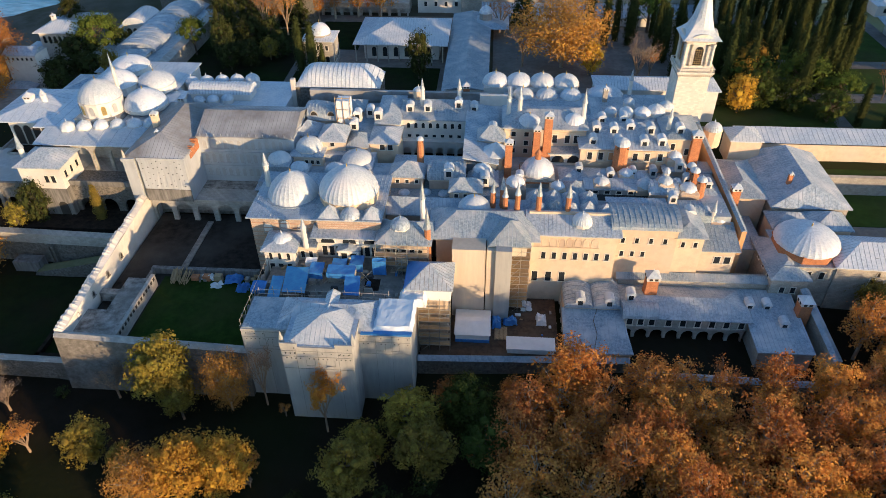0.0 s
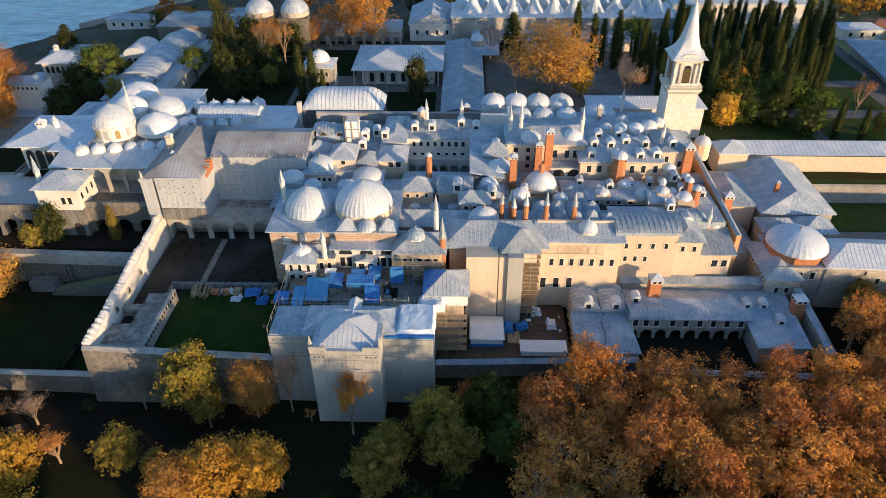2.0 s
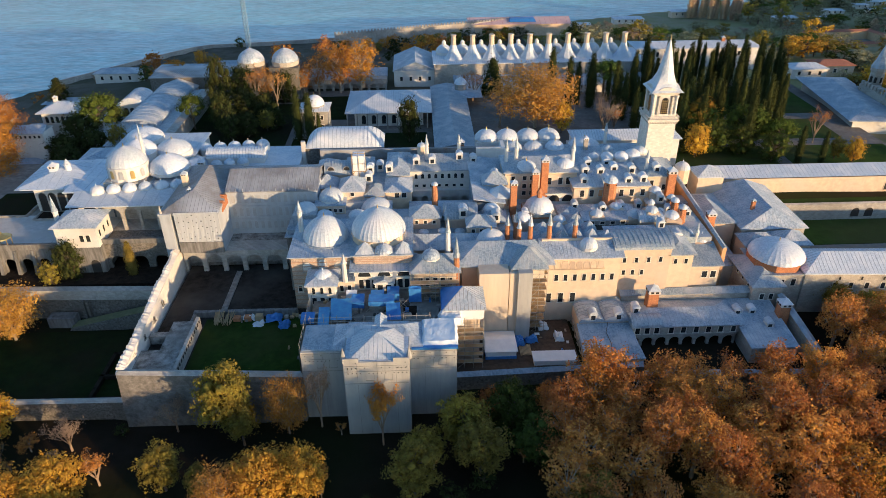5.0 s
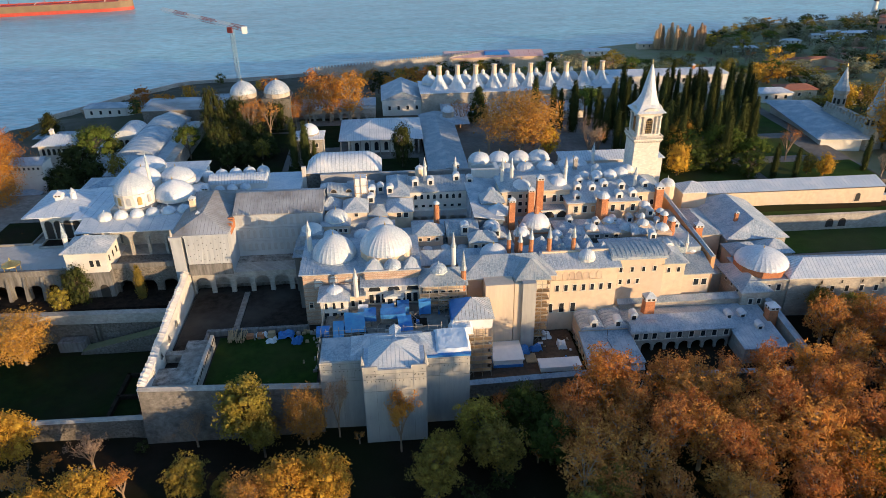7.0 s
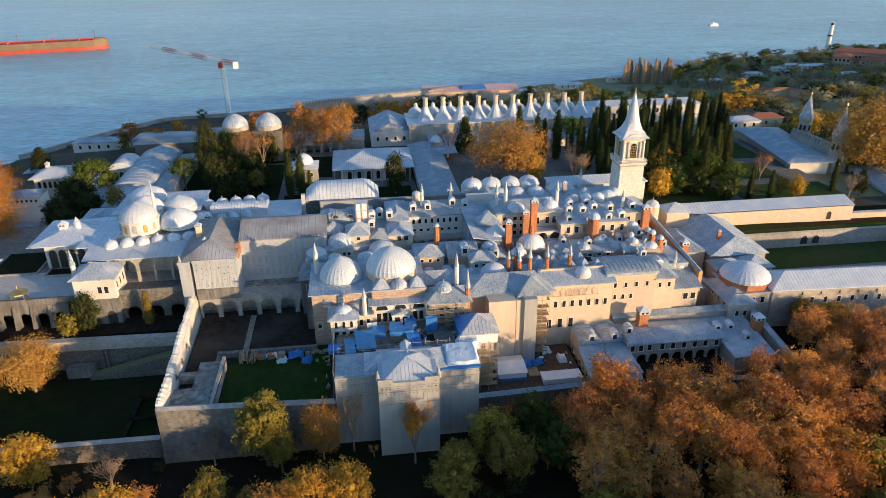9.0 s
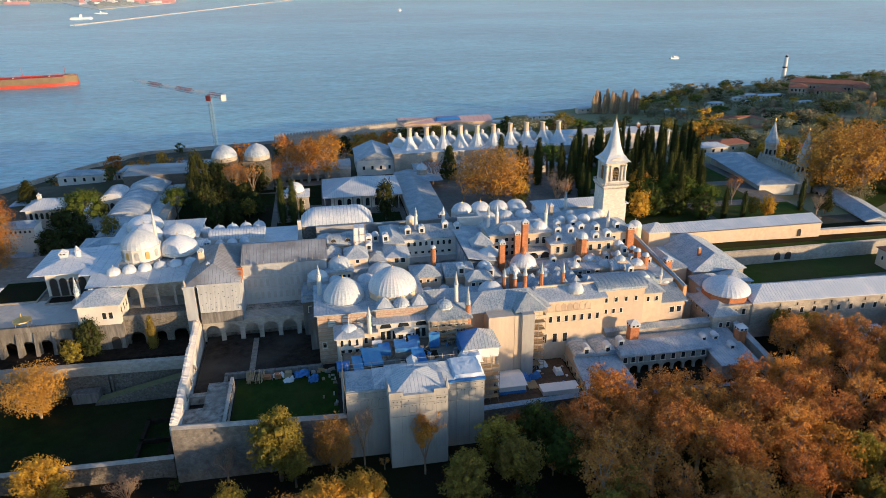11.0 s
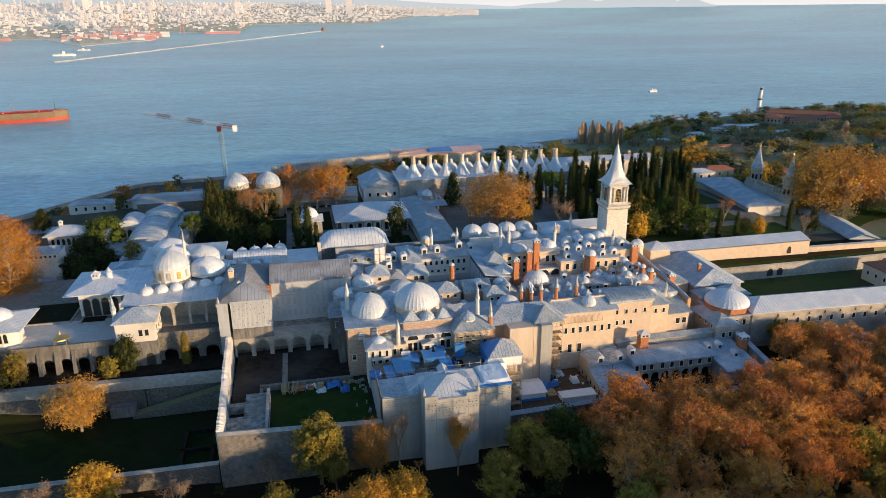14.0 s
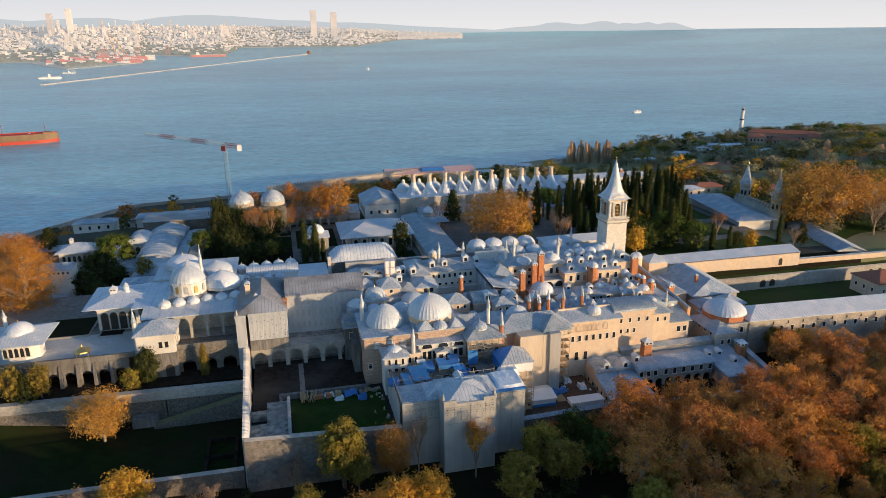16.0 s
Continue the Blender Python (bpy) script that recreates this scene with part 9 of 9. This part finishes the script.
for x, y, key, h in ((72, 112, "olive1", 9), (76, 106, "olive2", 10), (80, 103, "olive1", 10.5), (84, 103.5, "gold1", 10), (112, 100, "orange1", 11), (124, 102, "rust1", 11)):
    tree(key, x, y, h, 0.95)
# unseen tall trees, added out of view to shade the wrapped front
for i in range(8):
    tree("rust1" if i % 2 else "green1", 37 + i * 5.6, 5 + (i % 3) * 3, 27 + (i * 7) % 4, 0.8, 3, None, True)
# terrace garden on the left
for key, x, y, h, w_ in (("dark2", -101.5, 121.4, 11.6, 0.7), ("olive2", -105.2, 118.9, 7.4, 1.05), ("cyp3", -87.6, 122.4, 10.6, 0.8), ("olive1", -126.5, 119.6, 11, 0.9), ("olive2", -133, 119.8, 11, 0.9), ("dark1", -130, 119.2, 9, 0.9),
                      ("orange3", -144, 170, 25, 1.1), ("orange3", -150, 188, 25, 0.95), ("orange3", -152, 182, 26, 1.1), ("orange3", -158, 164, 22, 1.1), ("orange3", -166, 190, 22, 1.1), ("orange2", -124.6, 148, 6.5, 1.0), ("orange1", -178, 262, 16, 1.3), ("orange2", -210, 330, 14, 1.3),
                      ("pine1", -125.5, 205, 17.5, 1.0), ("olive1", -111.5, 184, 15, 0.75), ("orange1", -179, 350, 18, 1.2), ("gold1", -166, 368, 11, 1.0), ("dark2", -129, 199, 13, 1.3), ("dark1", -121, 208, 13, 0.9), ("dark2", -131, 187, 10, 1.2), ("dark2", -123, 192, 10, 1.2), ("dark2", -126, 180, 9, 1.1), ("olive2", -124, 216, 9, 1.2),
                      ("orange2", -140, 300, 13, 1.2), ("gold1", -118, 300, 12, 0.9), ("bare2", -108, 290, 11, 1.0), ("dark1", -160, 250, 10, 1.3)):
    tree(key, x, y, h, w_)
rs2 = random.Random(71)
for _ in range(46):
    x = rs2.uniform(-215, -92)
    y = rs2.uniform(262, shore_y(x) - 14)
    tree(rs2.choice(("bare1", "bare2", "orange2", "gold1", "green1", "bare1", "thin1", "dark2")), x, y, rs2.uniform(5, 11), rs2.uniform(1.0, 1.5))
for x, y, w_, d_ in ((-150, 285, 18, 8), (-120, 282, 22, 9), (-176, 296, 14, 8), (-134, 312, 20, 7), (-104, 300, 16, 8), (-196, 280, 16, 9)):
    z = ground_z(x, y)
    ob = building("shore_house", "low grey-roofed house on the slope above the shore", (x - w_ / 2, x + w_ / 2, y - d_ / 2, y + d_ / 2), z - 4, z + 5, "hip", 1.5, PLASTER, 0.5, group="shore houses")
    windows(ob, (x - w_ / 2, x + w_ / 2, y - d_ / 2, y + d_ / 2), "S", z + 2.2, max(3, int(w_ / 4)), 1.0, 1.6)
for i in range(20):
    x = -240 + i * 9
    ya, yb = shore_y(x) - 5, shore_y(x + 9) - 5
    long_wall("wall_quay_%d" % (i + 1), "pale stone quay wall along the water", (x, ya), (x + 9, yb), -29, -23.2, -23.2, 1.2, PALESTONE)
# third court
for key, x, y, h, w_ in (("dark2", -89, 222, 22, 0.5), ("dark2", -84, 233, 15, 0.9), ("orange2", -76, 233.5, 14, 0.9), ("dark2", -68.5, 233, 13, 0.8), ("dark2", -78, 212, 13, 0.9), ("dark2", -84, 203, 15, 0.62), ("dark2", -75, 199, 9, 1.2), ("pine1", -95, 207, 13, 0.85), ("dark2", -72, 214, 11, 1.0), ("dark2", -80, 196, 11, 0.8), ("green1", -88, 212, 10, 1.0), ("cyp2", -57.6, 194, 18, 1.2), ("cyp1", -53.8, 193.5, 17, 1.2), ("cyp2", -51, 194.5, 10, 1.2), ("dark2", -21.8, 192.0, 15.5, 0.56),
                      ("bare2", -77, 225, 19, 0.8), ("bare2", -70, 226, 17, 0.9), ("orange2", -57, 243, 16, 1.0), ("orange1", -49, 245, 19, 1.0), ("orange1", -41, 246, 20, 1.1), ("orange2", -62, 240, 13, 0.8), ("olive2", -70, 204, 8, 1.2), ("dark1", -68, 208, 9, 1.3)):
    tree(key, x, y, h, w_, 16 if y < 246 else None)
# second court
for key, x, y, h, w_ in (("bare2", 9, 203, 18, 1.2), ("plane1", 21, 203, 21, 1.25), ("gold1", 29, 197, 12, 0.8), ("bare1", 20, 224, 20, 1.3), ("bare1", 42, 193, 17, 1.2), ("bare2", 46, 195, 12, 0.9), ("bare2", 2, 232, 14, 1.2),
                      ("dark1", 10, 238, 16, 0.9), ("gold1", 71.5, 187, 16, 0.9), ("pine1", 72, 187, 14, 1.1), ("gold1", 66, 174, 12, 0.95), ("green1", 72, 178, 12, 1.1), ("green1", 80, 176, 11, 1.2), ("green1", 88, 170, 10, 1.2), ("dark1", 62, 180, 9, 1.2), ("pine1", 84, 182, 15, 1.15), ("pine1", 93, 178, 12, 1.1), ("gold1", 112, 168, 9, 0.9), ("olive1", 108, 171, 8, 1.0),
                      ("bare2", 108, 184, 14, 0.9), ("bare1", 130, 166, 11, 1.0), ("dark1", 137, 170, 9, 1.0), ("pine1", 52, 234, 15, 1.2)):
    tree(key, x, y, h, w_, 15.5)
rc = random.Random(31)
got = []
for _ in range(900):
    x, y = rc.uniform(50, 124), rc.uniform(170, 250)
    if (x < 66 and y > 232) or (x < 60 and y < 190) or x > 104 + (y - 200) * 0.5 or (x < 78 and y < 184) or (y < 176 and x < 92):
        continue
    if all((x - a) ** 2 + (y - b) ** 2 > 24 for a, b in got):
        got.append((x, y))
for x, y in got[:84]:
    tree(rc.choice(("cyp1", "cyp2")), x, y, rc.uniform(14, 22), rc.uniform(0.75, 1.05), 15.5)
for x, y, h in ((36, 222, 20), (40, 226, 17), (44, 222, 21), (33, 240, 19), (55, 176, 13), (101, 166, 12), (128, 172, 13), (95, 168, 13)):
    tree(rc.choice(("cyp1", "cyp2")), x, y, h, 1.1, 15.5)
# beyond the second court, down to the shore
rf = random.Random(41)
n_far = 0
for _ in range(16000):
    x, y = rf.uniform(60, 640), rf.uniform(180, 700)
    if y > shore_y(x) - 12 or (x < 150 and y < 285) or x - 60 > (y + 40) * 1.15 + 60:
        continue
    if 40 < x < 230 and y > 480:
        continue
    if any(abs(x - a) < c / 2 + 3 and -e / 2 - 13 < y - b < e / 2 + 3 for a, b, c, e in house_at):
        continue
    # open lawns between the woods
    if ((x - 308) / 30) ** 2 + ((y - 312) / 20) ** 2 < 1 or ((x - 262) / 20) ** 2 + ((y - 357) / 14) ** 2 < 1 or (196 < x < 250 and 322 < y < 376) or (72 < x < 140 and 262 < y < 300) or ((x - 180) / 34) ** 2 + ((y - 400) / 14) ** 2 < 1:
        continue
    dens = 0.75 if y < 330 else 0.8
    if rf.random() > dens:
        continue
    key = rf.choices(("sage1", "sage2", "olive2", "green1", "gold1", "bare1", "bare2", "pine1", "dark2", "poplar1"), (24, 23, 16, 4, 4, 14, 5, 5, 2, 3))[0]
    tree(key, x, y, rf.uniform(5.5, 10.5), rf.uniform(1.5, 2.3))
    n_far += 1
    if n_far > 1150:
        break
for x, y, key, h in ((158, 192, "plane1", 27), (164, 200, "bare2", 29), (170, 192, "plane1", 28), (179, 198, "bare2", 27), (161, 182, "bare1", 24), (178, 176, "bare1", 20), (188, 204, "rust1", 18), (192, 184, "bare2", 19), (200, 200, "orange2", 18), (166, 208, "gold1", 15), (208, 186, "rust1", 18), (214, 206, "rust1", 17), (160, 236, "gold1", 15), (172, 240, "olive2", 13), (198, 168, "rust1", 16), (210, 165, "olive2", 14)):
    tree(key, x, y, h, 1.1, 14)
for i in range(13):
    tree("poplar1", 203 + i * 2.9, 551 - i * 1.5 + (i * 7) % 5, 17 + (i * 5) % 7, 0.75)
for x, y, key, h in ((196, 352, "gold1", 17), (186, 322, "olive2", 9), (176, 312, "gold1", 9), (214, 318, "gold1", 7), (238, 330, "gold1", 9), (262, 515, "olive2", 16), (255, 345, "bare2", 14), (300, 340, "bare2", 15), (148, 312, "olive2", 14), (160, 306, "gold1", 12), (520, 615, "bare1", 18), (540, 610, "sage1", 13), (555, 600, "pine1", 15)):
    tree(key, x, y, h, 1.1)
rq = random.Random(83)
for _ in range(34):
    x = rq.uniform(-74, 62)
    y = 470 + 42 * (x + 76) / 136 - rq.uniform(6, 26)
    tree(rq.choice(("olive2", "green1", "bare1", "orange2", "dark2")), x, y, rq.uniform(6.5, 10.5), rq.uniform(1.2, 1.8))
for x, y, key, h in ((-14, 392, "orange1", 20), (-24, 388, "orange2", 17), (-4, 396, "orange2", 18), (-30, 320, "dark1", 12), (-60, 300, "rust1", 14), (0, 300, "green1", 12), (20, 320, "olive2", 11), (60, 330, "dark1", 12), (-80, 300, "orange1", 12), (-5, 330, "rust1", 12), (110, 470, "bare1", 16), (118, 480, "bare1", 17), (126, 470, "bare1", 15), (85, 400, "green1", 12), (40, 400, "dark1", 12), (100, 420, "gold1", 12)):
    tree(key, x, y, h, 1.2)
for key, ob in PROTO.items():
    if key not in USED:
        for o in list(ob.children_recursive) + [ob]:
            bpy.data.objects.remove(o)
